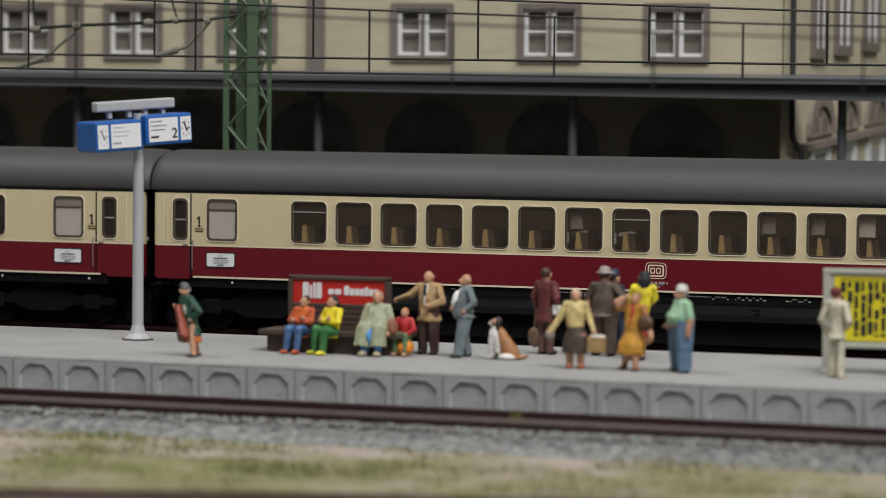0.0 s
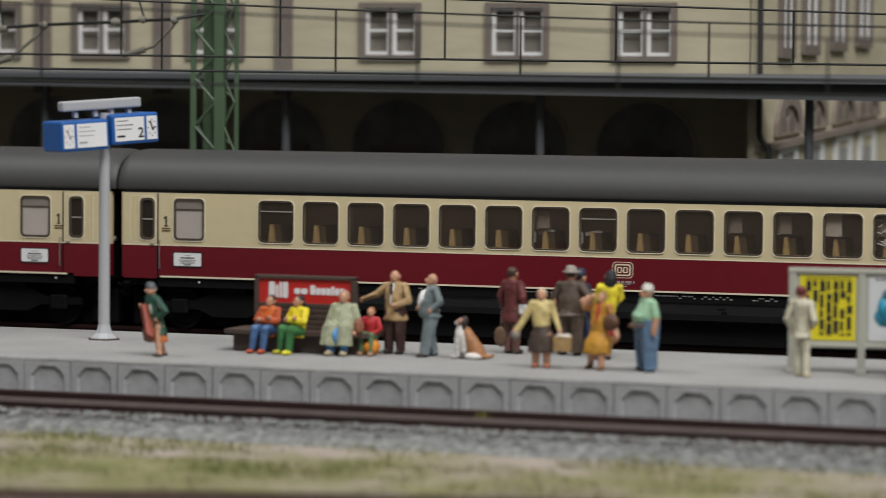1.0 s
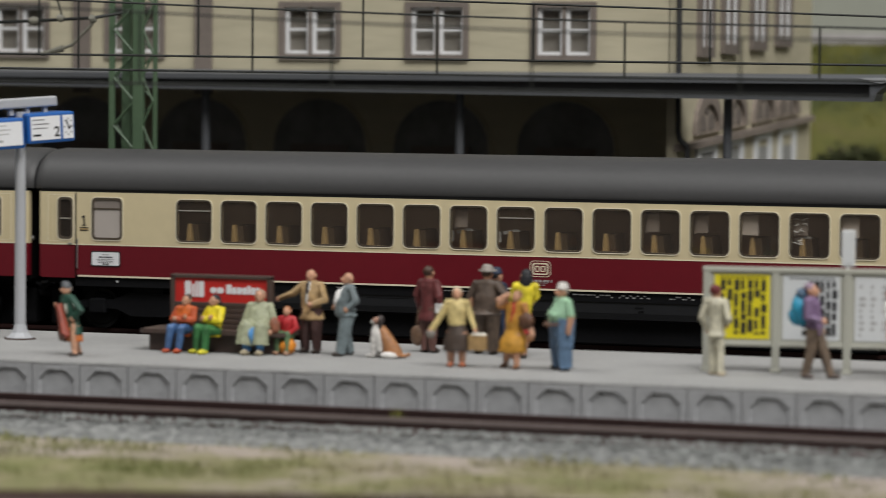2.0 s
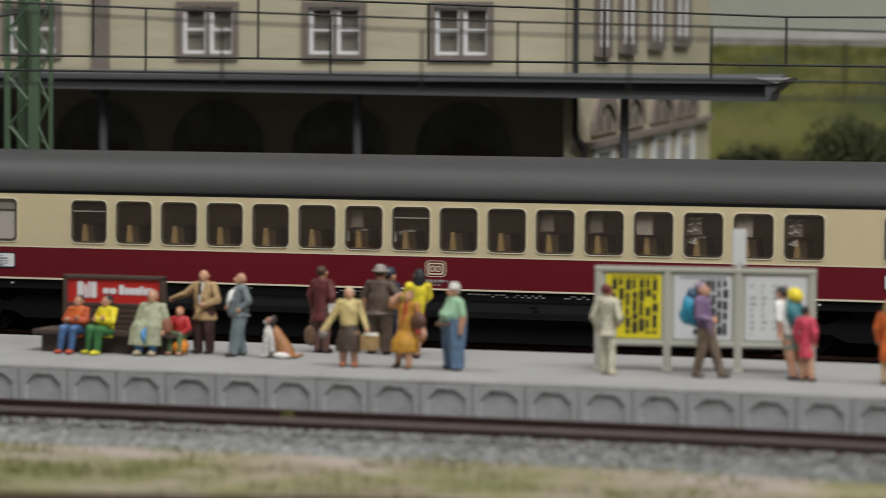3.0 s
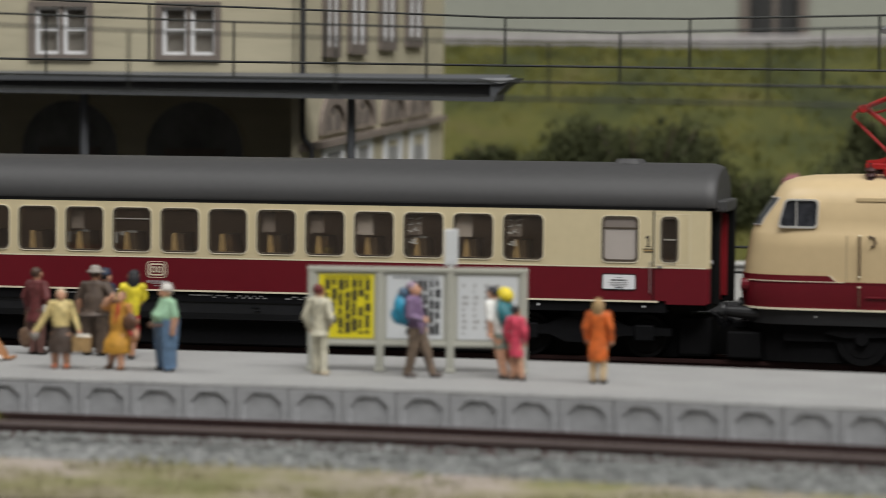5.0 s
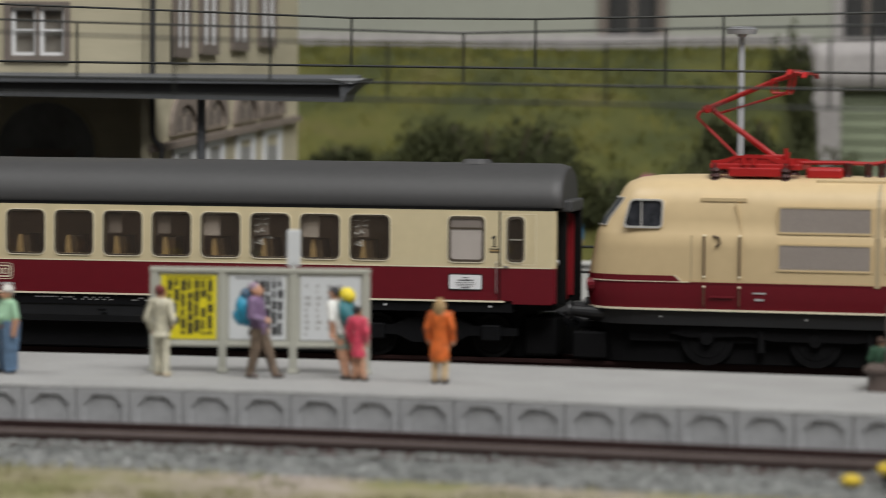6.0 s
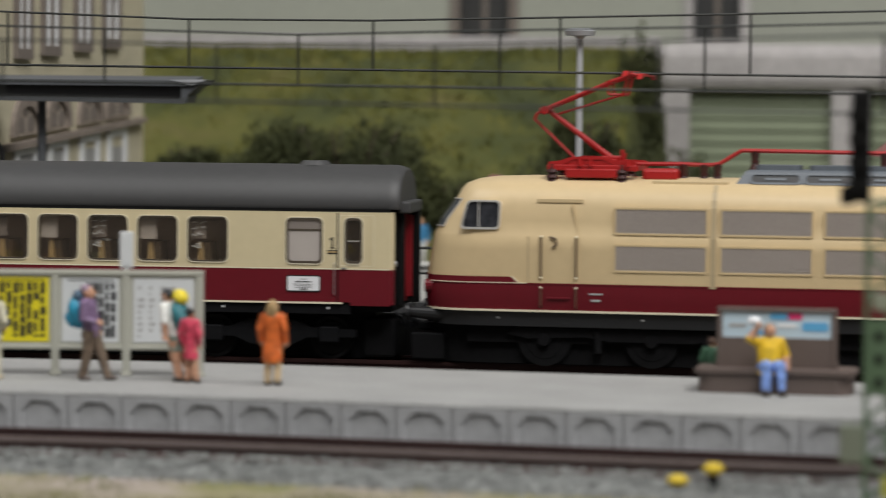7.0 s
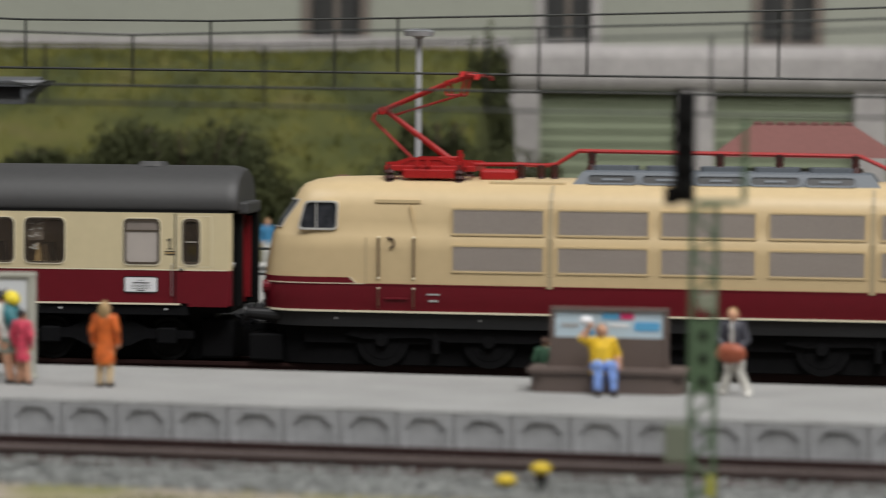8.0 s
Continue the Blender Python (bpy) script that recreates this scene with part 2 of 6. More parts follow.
def rod(bm, p, q, r0, r1=None, seg=8):
    p, q = Vector(p), Vector(q)
    r1 = r0 if r1 is None else r1
    m = (q - p).to_track_quat("Z", "Y").to_matrix()
    a = [bm.verts.new(p + m @ Vector((r0 * math.cos(k * 2 * math.pi / seg), r0 * math.sin(k * 2 * math.pi / seg), 0))) for k in range(seg)]
    b = [bm.verts.new(q + m @ Vector((r1 * math.cos(k * 2 * math.pi / seg), r1 * math.sin(k * 2 * math.pi / seg), 0))) for k in range(seg)]
    bm.faces.new(a[::-1]), bm.faces.new(b)
    for k in range(seg):
        bm.faces.new((a[k], a[(k + 1) % seg], b[(k + 1) % seg], b[k]))


def tube(bm, pts, r, seg=6):
    for p, q in zip(pts, pts[1:]):
        rod(bm, p, q, r, r, seg)


def ball(bm, c, rx, ry=None, rz=None, u=10, v=7):
    ry, rz = ry or rx, rz or rx
    bmesh.ops.create_uvsphere(bm, u_segments=u, v_segments=v, radius=1, matrix=Matrix.LocRotScale(c, None, (rx, ry, rz)))


def loft(bm, rows, cap=True):
    vs = [[bm.verts.new(p) for p in r] for r in rows]
    n = len(rows[0])
    for a, b in zip(vs, vs[1:]):
        for i in range(n):
            bm.faces.new((a[i], a[(i + 1) % n], b[(i + 1) % n], b[i]))
    if cap:
        bm.faces.new(vs[0][::-1]), bm.faces.new(vs[-1])
    return vs


def mesh_of(name, bm, materials, smooth=False):
    bmesh.ops.recalc_face_normals(bm, faces=bm.faces)
    bmesh.ops.scale(bm, vec=(K, K, K), verts=bm.verts)
    me = bpy.data.meshes.new(name)
    bm.to_mesh(me)
    bm.free()
    for m in materials if isinstance(materials, (list, tuple)) else [materials]:
        me.materials.append(m)
    if smooth:
        for p in me.polygons:
            p.use_smooth = True
        me.set_sharp_from_angle(angle=radians(38))
    return me


def part(name, bm, material, parent=None, label="", smooth=False):
    ob = new(name, mesh_of(name, bm, material, smooth))
    ob.parent = parent
    return tagged(ob, label)


def thing(name, label, category, group="", kind="", at=(0, 0, 0), turn=0):
    ob = new(name)
    ob.matrix_world = pose(at[0] * K, at[1] * K, at[2] * K, 0, 0, turn)
    return tagged(ob, label, category, group, kind)


def solid(name, bm, material, label, category, group="", kind="", smooth=False):
    return tagged(part(name, bm, material, None, label, smooth), "", category, group, kind)


def B():
    return bmesh.new()


def lettering(text, height, material, parent, m, name="lettering"):
    """Characters in the built-in font, as a thin mesh in the plane that m gives (millimetres)."""
    cu = bpy.data.curves.new(name, "FONT")
    cu.offset = 0.00005
    cu.body, cu.size, cu.align_x, cu.extrude = text, height * K * 1.4, "CENTER", 0.00002
    tmp = new("tmp_text", cu)
    bpy.context.view_layer.update()
    me = bpy.data.meshes.new_from_object(tmp)
    bpy.data.objects.remove(tmp)
    me.materials.clear()
    me.materials.append(material)
    ob = new(name, me)
    ob.parent = parent
    ob.matrix_local = m
    return ob


def bend(x):
    """How far the platform and its track swing towards the front along the layout."""
    d = x - 245.0
    return 0.118 * (d + math.sqrt(d * d + 900.0)) / 2


def strip(bm, sections, x0=-420.0, x1=760.0, step=20.0, share=1.0):
    """A long body with a constant cross-section (y, z), swept along x, following the bend."""
    rows, x = [], x0
    while x <= x1 + 0.01:
        rows.append([(x, y - bend(x) * share, z) for y, z in sections])
        x += step
    loft(bm, rows)
# ---- the setting ----
bm = B()
xs = np.concatenate([np.linspace(-900, 120, 40), np.linspace(130, 460, 100), np.linspace(480, 1300, 30)])
ys = np.concatenate([np.linspace(-430, 240, 40), np.linspace(250, 1100, 60)])


def height(x, y):
    """The layout's ground: flat along the tracks, a bank rising behind."""
    z = -12.4
    rise = min(max((y - 235) / 250.0, 0), 1)
    rise = rise * rise * (3 - 2 * rise) * 90.0
    cut = min(max((x - 302) / 10.0, 0), 1)
    low = 22.0 * min(max((y - 235) / 150.0, 0), 1)
    z += rise * (1 - cut) + (low if y < 500 else 90.0) * cut
    if y > 150:
        z += 2.5 * noise.noise((x / 60, y / 60, 0.3)) * min((y - 150) / 60, 1) * (1 if y < 485 else 0.1)
    return z


grid = [[bm.verts.new((x, y, height(x, y))) for x in xs] for y in ys]
for j in range(len(ys) - 1):
    for i in range(len(xs) - 1):
        f = bm.faces.new((grid[j][i], grid[j][i + 1], grid[j + 1][i + 1], grid[j + 1][i]))
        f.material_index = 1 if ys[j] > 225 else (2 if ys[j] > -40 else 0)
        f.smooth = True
solid("ground", bm, [GROUND, HILL, SHADEBALLAST], "model landscape ground of sandy scatter and olive grass bank", "ground", kind="structure")

bm = B()
box(bm, -900, 1300, -432, 1100, -900, -20)
solid("layout_frame", bm, BENCHBROWN, "brown wooden base cabinet under the model landscape", "base", kind="structure")

# an unseen hall added round the layout; its grey walls set the bounced light
for nm, b in (("wall_north", (-1000, 1400, 1120, 1160, -900, 1650)), ("wall_south", (-1000, 1400, -1540, -1500, -900, 1650)),
              ("wall_west", (-1040, -1000, -1540, 1160, -900, 1650)), ("wall_east", (1400, 1440, -1540, 1160, -900, 1650))):
    bm = B()
    box(bm, *b)
    solid(nm, bm, HALLWALL, "plain unseen hall wall added round the layout", "wall", kind="structure")
bm = B()
box(bm, -1040, 1440, -1540, 1160, 1650, 1700)
solid("ceiling", bm, HALLWALL, "plain unseen hall ceiling added above the layout", "ceiling", kind="structure")
bm = B()
box(bm, -1040, 1440, -1540, 1160, -940, -900)
solid("floor", bm, HALLDARK, "plain grey unseen hall floor added below the layout", "floor", kind="structure")

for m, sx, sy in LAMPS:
    lamp = thing("added_lamp_housing", "unseen flat grey lamp housing added under the hall ceiling", "ceiling light", "ceiling lights")
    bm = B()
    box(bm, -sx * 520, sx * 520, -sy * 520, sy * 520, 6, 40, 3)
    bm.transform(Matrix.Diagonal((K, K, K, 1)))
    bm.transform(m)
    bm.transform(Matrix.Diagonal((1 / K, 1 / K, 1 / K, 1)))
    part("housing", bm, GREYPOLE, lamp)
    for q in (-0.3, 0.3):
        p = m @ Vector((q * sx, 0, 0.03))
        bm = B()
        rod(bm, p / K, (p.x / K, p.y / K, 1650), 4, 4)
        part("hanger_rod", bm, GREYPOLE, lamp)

# platform slab and its wall of arched panels
PITCH, FRONT = 11.43, -130.0
bm = B()
strip(bm, [(-56, 0), (-56, -11), (FRONT + 0.75, -11), (FRONT + 0.75, -1.2), (FRONT + 0.2, -1.0), (FRONT, -0.6), (FRONT + 0.3, -0.12), (FRONT + 0.9, 0)], step=4.0)
for v in bm.verts:
    if v.co.z > -1.1 and v.co.y + bend(v.co.x) < FRONT + 1.2:
        v.co.y += 0.22 * noise.noise((v.co.x / 5, 0.3, v.co.z))
        v.co.z += 0.14 * noise.noise((v.co.x / 3.5, 1.3, v.co.y / 2))
platform = solid("platform", bm, PLATFORM, "long grey plastic station platform with an arched side wall", "platform", kind="structure", smooth=True)

w, h0, h1 = PITCH - 0.3, -11.0, -0.9
AX, AT, CH = 1.35, -1.95, 2.3   # arch: side margin, top, chamfer
panel_meshes = []
for seed in range(5):
    rnd = random.Random(seed)
    bm = B()
    outer = [(AX, h0), (AX, AT - CH), (AX + CH * 0.45, AT - CH * 0.42), (AX + CH, AT), (w - AX - CH, AT), (w - AX - CH * 0.45, AT - CH * 0.42), (w - AX, AT - CH), (w - AX, h0)]
    inner = [(AX + 0.55, h0), (AX + 0.55, AT - CH - 0.2), (AX + 0.5 + CH * 0.45, AT - CH * 0.42 - 0.5), (AX + CH + 0.2, AT - 0.6), (w - AX - CH - 0.2, AT - 0.6), (w - AX - 0.5 - CH * 0.45, AT - CH * 0.42 - 0.5), (w - AX - 0.55, AT - CH - 0.2), (w - AX - 0.55, h0)]
    box(bm, 0, w, 0.62, 1.7, h0, h1)
    prism(bm, outer[:4] + [(AX + CH, h1), (0, h1), (0, h0)], "y", 0.0, 0.8)
    prism(bm, outer[4:] + [(w, h0), (w, h1), (w - AX - CH, h1)], "y", 0.0, 0.8)
    prism(bm, [outer[3], outer[4], (w - AX - CH, h1), (AX + CH, h1)], "y", 0.0, 0.8)
    rows = [[bm.verts.new((x, y, z)) for x, z in o] for o, y in ((outer, 0.0), (inner, 0.63))]
    for i in range(7):
        bm.faces.new((rows[0][i], rows[0][i + 1], rows[1][i + 1], rows[1][i]))
    bmesh.ops.remove_doubles(bm, verts=bm.verts, dist=0.001)
    for v in bm.verts:
        v.co += 0.13 * noise.noise_vector(v.co * 0.5 + Vector((seed * 7.1, 0, 0)))
    panel_meshes.append(mesh_of("wall_panel", bm, PANEL))
for i in range(-7, 40):
    x = 26.0 + i * PITCH
    p = new("wall_panel", panel_meshes[(i * 3 + i * i) % 5])
    p.parent = platform
    a = math.degrees(math.atan2(-(bend(x + w) - bend(x)), w))
    p.matrix_world = pose(x * K, (FRONT - bend(x)) * K, 0, 0, 0, a)


# tracks
def track(name, y, top, share, label, x0=-420, x1=760, bed=BALLAST, steel=RUST, head=RAILHEAD):
    t = thing(name, label, "railway track", kind="structure")
    for yy in (y, y - 16.5):
        bm = B()
        strip(bm, [(yy - 0.45, top), (yy + 0.45, top), (yy + 0.45, top - 0.6), (yy + 0.15, top - 0.8), (yy + 0.15, top - 2.4), (yy + 1.1, top - 3.0), (yy - 1.1, top - 3.0), (yy - 0.15, top - 2.4), (yy - 0.15, top - 0.8), (yy - 0.45, top - 0.6)], x0, x1, share=share)
        rail = part("rail", bm, steel, t)
        if yy != y:
            bm = B()
            strip(bm, [(yy - 0.52, top + 0.05), (yy + 0.5, top + 0.05), (yy + 0.5, top - 0.85), (yy - 0.52, top - 0.85)], x0, x1, share=share)
            part("rail_head", bm, head, rail)
    bm = B()
    box(bm, -1.4, 1.4, y - 19.5, y + 3, top - 4.2, top - 2.8)
    me = mesh_of("sleeper", bm, SLEEPER)
    x = x0 + 10
    while x < x1:
        s = new("sleeper", me)
        s.parent = t
        s.location = (x * K, -bend(x) * share * K, 0)
        x += 6.9
    bm = B()
    strip(bm, [(y + 12, top - 6), (y + 8, top - 3.2), (y - 25, top - 3.2), (y - 34, top - 6)], x0, x1, share=share)
    part("ballast_bed", bm, bed, t)
    return t


track("front_track", -136.6, -6.9, 1.0, "rusty model rails on dark sleepers in grey ballast")
track("train_track", 23.3, -4.0, 0.6, "rusty model rails under the standing train", bed=SHADEBALLAST, steel=DARKRUST, head=DARKRUST)
bm = B()
box(bm, 232, 312, 37, 38.2, -8, 2.9, 0.2)
solid("gap_blackout_board", bm, SEALBLACK, "low black board added behind the train to darken its gaps", "edging", kind="structure")
track("rear_track", 101.0, -4.0, 0.0, "rusty model rails behind the train", bed=SHADEBALLAST)

# ---- coaches ----
WIN0, WP, WW = 39.7, 12.51, 9.6
Z0, ZR, ZG = 9.8, 18.3, 32.2   # foot of the side, red to cream, gutter


def window_unit(parent, x0, x1, z0, z1, material, pane, y=0.0, r=1.3, f=0.2, name="window", rim_highlight=True):
    bm = B()
    ring(bm, rrect(x0 - 0.25, x1 + 0.25, z0 - 0.25, z1 + 0.25, r + 0.2), rrect(x0 + f, x1 - f, z0 + f, z1 - f, r - 0.2), "y", y - 0.14, y + 0.3)
    w = part(name, bm, material, parent)
    bm = B()
    box(bm, x0 + 0.1, x1 - 0.1, y + 0.18, y + 0.26, z0 + 0.1, z1 - 0.1)
    p = part("pane", bm, pane, w)
    p.visible_shadow = False
    if rim_highlight:
        bm = B()
        ring(bm, rrect(x0 - 0.42, x1 + 0.42, z0 - 0.42, z1 + 0.42, r + 0.3), rrect(x0 - 0.22, x1 + 0.22, z0 - 0.22, z1 + 0.22, r + 0.2), "y", y - 0.2, y + 0.1)
        part("rim_highlight", bm, STRIPE, w)
    return w


def coach(at, flip, ends=(0.8, 0.8)):
    c = thing("passenger_coach", "cream and wine-red express coach with dark grey roof on the rails", "railway coach", "coaches of the train", at=at)
    L = 278.0
    mx = (lambda v: L - v) if flip else (lambda v: v)

    def span(a, b):
        return (min(mx(a), mx(b)), max(mx(a), mx(b)))
    opens = [(WIN0 + k * WP, WIN0 + k * WP + WW, 19.9, 30.5, "big") for k in range(16)]
    opens += [(15.6, 24.0, 19.9, 30.6, "wc"), (251.8, 260.4, 19.8, 30.5, "wc"), (5.8, 9.8, 19.9, 30.6, "door"), (266.2, 270.2, 19.9, 30.6, "door")]
    opens = sorted((*span(a, b), z0, z1, k) for a, b, z0, z1, k in opens)
    bm = B()
    box(bm, 0.9, L - 0.9, 0, 0.55, ZR, 20.1)
    box(bm, 0.9, L - 0.9, 0, 0.55, 30.3, ZG)
    x = 0.9
    for a, b, z0, z1, k in opens + [(L - 0.9, L - 0.9, 0, 0, "")]:
        box(bm, x, a + 0.2, 0, 0.55, 20.1, 30.3)
        x = b - 0.2
    for xa, xb in ((0, 0.9), (L - 0.9, L)):
        s = 1 if xa == 0 else -1
        e = xa if xa == 0 else xb
        prism(bm, [(e + s * 0.9, 0), (e + s * 0.4, 0.15), (e + s * 0.1, 0.5), (e, 1.0), (e, 2.5), (e + s * 0.9, 2.5)], "z", ZR, ZG)
    box(bm, 0.5, L - 0.5, 29.45, 30, ZR, ZG)
    part("upper_side", bm, CREAM, c, "cream painted window band")
    bm = B()
    box(bm, 0.9, L - 0.9, 0, 0.55, Z0 + 0.5, ZR)
    for xa, xb in ((0, 0.9), (L - 0.9, L)):
        s = 1 if xa == 0 else -1
        e = xa if xa == 0 else xb
        prism(bm, [(e + s * 0.9, 0), (e + s * 0.4, 0.15), (e + s * 0.1, 0.5), (e, 1.0), (e, 2.5), (e + s * 0.9, 2.5)], "z", Z0, ZR)
        box(bm, min(e + s * 0.9, e + s * 10.5), max(e + s * 0.9, e + s * 10.5), 0, 0.5, Z0 - 0.3, Z0 + 0.5)
    box(bm, 0.5, L - 0.5, 29.45, 30, Z0, ZR)
    part("lower_side", bm, RED, c, "wine-red painted lower side")
    bm = B()
    box(bm, 0.9, L - 0.9, -0.05, 0.3, ZR - 0.06, ZR + 0.2)
    part("waist_line", bm, STRIPE, c, "thin pale line above the red")
    bm = B()
    box(bm, 11.5, L - 12.5, -0.08, 0.4, Z0 + 0.05, Z0 + 0.5)
    part("sill_line", bm, STRIPE, c, "thin pale line along the sill")
    bm = B()
    box(bm, 0.8, L - 0.8, 0.05, 29.9, ZG - 0.05, ZG + 0.8)
    part("roof_shade_gap", bm, SEALBLACK, c)
    # roof
    rows = []
    prof = [(0.4, ZG + 0.75), (0.1, ZG + 1.5), (0.6, ZG + 4.0), (1.9, ZG + 6.5), (4.2, ZG + 8.7), (7.6, ZG + 10.2), (11.3, ZG + 11.0), (15, ZG + 11.25)]
    prof = prof + [(30 - y, z) for y, z in prof[-2::-1]]
    for e, s in ((-1.3, 0.90), (-0.9, 0.945), (0.0, 0.972), (0.5, 0.988), (1.1, 0.998), (1.9, 1), (L - 1.9, 1), (L - 1.1, 0.998), (L - 0.5, 0.988), (L, 0.972), (L + 0.9, 0.945), (L + 1.3, 0.90)):
        rows.append([(e, 15 + (y - 15) * (0.4 + 0.6 * s), ZG + 0.3 + (z - ZG - 0.3) * s) for y, z in prof])
    bm = B()
    loft(bm, rows)
    roof = part("roof", bm, ROOF, c, smooth=True)
    for vx in (mx(256),):
        bm = B()
        rod(bm, (vx, 15, ZG + 11), (vx, 15, ZG + 12.1), 4.2, 3.2, 14)
        part("roof_vent", bm, ROOF, roof)
    # ends and gangways
    for e, s, reach in ((0, -1, ends[0]), (L, 1, ends[1])):
        bm = B()
        box(bm, min(e - s * 0.5, e - s * 0.1), max(e - s * 0.5, e - s * 0.1), 2.4, 29.5, Z0 - 1, ZG + 0.3)
        end = part("end_wall", bm, SEALBLACK, c)
        bm = B()
        for y0, rr in ((7.2, reach * 0.42), (20.5, reach)):
            box(bm, min(e, e + s * rr), max(e, e + s * rr), y0, y0 + 2.4, Z0 - 0.5, ZG + 0.5, 0.15)
        part("gangway_bellows", bm, SEALBLACK, end)
        bm = B()
        box(bm, min(e, e + s * reach), max(e, e + s * reach), 5.2, 24.8, ZG - 0.4, ZG + 2.6, 0.5)
        part("gangway_hood", bm, ROOF, end, "grey hood over the gangway")
        bm = B()
        rod(bm, (e - s * 0.1, 3.4, 19.6), (e + s * 0.35, 3.4, 19.6), 0.75, 0.6, 12)
        part("steel_end_disc", bm, STEEL, end)
        bm = B()
        box(bm, min(e - s * 0.1, e + s * 0.3), max(e - s * 0.1, e + s * 0.3), 9.8, 20.4, Z0, ZG - 0.4)
        box(bm, min(e, e + s * reach * 0.5), max(e, e + s * reach * 0.5), 20.1, 20.45, Z0 + 1, ZG - 1.2)
        part("end_door", bm, mat("end_door_red", (0.25, 0.012, 0.018), 0.4) if "end_door_red" not in bpy.data.materials else bpy.data.materials["end_door_red"], end, "red gangway door")
        bm = B()
        box(bm, min(e, e + s * 2), max(e, e + s * 2), 14, 16, 4, 5.4)
        rod(bm, (e, 15, 4.6), (e + s * 2.5, 15, 4.6), 0.9)
        part("coupler", bm, BLACK, end)
        for y0, z0 in ((6.5, 7.6), (11, 6.6), (19, 6.6)):
            bm = B()
            tube(bm, [(e - s * 0.5, y0, z0), (e + s * 1.2, y0, z0 - 1.0), (e + s * 2.2, y0 + 0.5, z0 - 3.4), (e + s * 3.0, y0 + 0.5, z0 - 2.0)], 0.45, 6)
            part("hose", bm, BLACK, end)
    # windows, seats and floor
    for a, b, z0, z1, k in opens:
        if k == "big":
            w = window_unit(c, a, b, z0, z1, BRONZE, PANE)
            if round((mx(a if not flip else b) - WIN0) / WP) in (0, 7):
                bm = B()
                box(bm, a + 0.3, b - 0.3, 0.0, 0.16, z1 - 2.75, z1 - 2.45)
                part("window_bar", bm, SILVER, w)
        elif k == "wc":
            w = window_unit(c, a, b, z0, z1, BRONZE, FROST, name="frosted_window", r=1.1, f=0.42)
            bm = B()
            box(bm, a + 0.4, b - 0.4, 0.02, 0.3, z1 - 2.9, z1 - 2.5)
            part("window_bar", bm, BRONZE, w)
            bm = B()
            box(bm, a + 0.3, b - 0.3, 0.08, 0.2, z1 - 2.5, z1 - 0.3)
            part("upper_pane", bm, FROSTDIM, w)
        else:
            e0, e1 = (a - 3.4, b + 1.0) if (a < L / 2) else (a - 1.9, b + 3.4)
            d = thing("door", "", "")
            d.parent = c
            del_keys = [k2 for k2 in ("label", "category", "group", "kind") if k2 in d]
            for k2 in del_keys:
                del d[k2]
            hinge = e1 if a < L / 2 else e0
            bm = B()
            box(bm, hinge - 0.2, hinge + 0.2, -0.04, 0.2, Z0, ZG - 0.2)
            part("door_gap", bm, SEALBLACK, d)
            bm = B()
            for z in (ZR + 0.8, ZG - 0.9):
                box(bm, min(e0, e1) + 0.3, max(e0, e1) - 0.3, -0.05, 0.1, z, z + 0.14)
            for xx in (e0 + 0.3, e1 - 0.5):
                box(bm, xx, xx + 0.16, -0.05, 0.1, ZR + 0.8, ZG - 0.8)
            part("door_rim", bm, STRIPE, d)
            dw = window_unit(d, a, b, z0, z1, BRONZE, PANE, r=1.1, f=0.42)
            bm = B()
            box(bm, a + 0.5, b - 0.5, 0.05, 0.2, 25.0, 25.35)
            part("window_bar", bm, SILVER, dw)
            bm = B()
            for q in (0.7, 1.5):
                xx = e0 + q if a < L / 2 else e1 - q
                box(bm, xx - 0.12, xx + 0.12, -0.12, 0.1, ZR + 0.9, ZG - 1.4, 0.05)
            part("door_rib", bm, CREAM, d)
            bm = B()
            s = 1 if a < L / 2 else -1
            tube(bm, [(hinge + s * 0.7, 0, 12), (hinge + s * 0.7, -0.6, 12.3), (hinge + s * 0.7, -0.6, 19.5), (hinge + s * 0.7, 0, 19.8)], 0.16, 5)
            part("handrail", bm, STEEL, d)
            bm = B()
            box(bm, hinge - s * 2.2, hinge - s * 0.9, -0.35, 0, 18.4, 18.8) if s < 0 else box(bm, hinge - 2.2, hinge - 0.9, -0.35, 0, 18.4, 18.8)
            part("door_handle", bm, STEEL, d)
    bm = B()
    box(bm, 1, L - 1, 0.8, 29.3, 13.2, 14.0)
    box(bm, 30, L - 30, 15.5, 16, 14, 32)
    box(bm, 30, 30.5, 0.8, 29.3, 14, 32)
    box(bm, L - 30.5, L - 30, 0.8, 29.3, 14, 32)
    box(bm, 1, L - 1, 0.8, 29.3, 32, 32.3)
    part("interior", bm, INSIDE, c, "dark interior floor and partition")
    bm = B()
    prism(bm, [(0.3, 0), (2.5, 0), (2.1, 6), (1.7, 10.4), (0.9, 10.4), (0.6, 6)], "y", 2.2, 3.4)
    me = mesh_of("seat_end", bm, SEAT)
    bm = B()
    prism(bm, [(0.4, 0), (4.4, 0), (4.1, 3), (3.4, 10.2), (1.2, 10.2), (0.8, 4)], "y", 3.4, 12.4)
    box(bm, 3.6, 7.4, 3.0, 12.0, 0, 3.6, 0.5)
    body = mesh_of("seat", bm, SEATSHADE)
    bm = B()
    prism(bm, [(-1.9, 9.4), (2.4, 9.9), (2.4, 10.6), (1.2, 10.9), (-1.9, 10.3)], "y", 4.4, 5.0)
    box(bm, -3.4, -2.6, 4.4, 5, 7.4, 10.2, 0.2)
    cover = mesh_of("headrest_cover", bm, POSTERWHITE)
    bm = B()
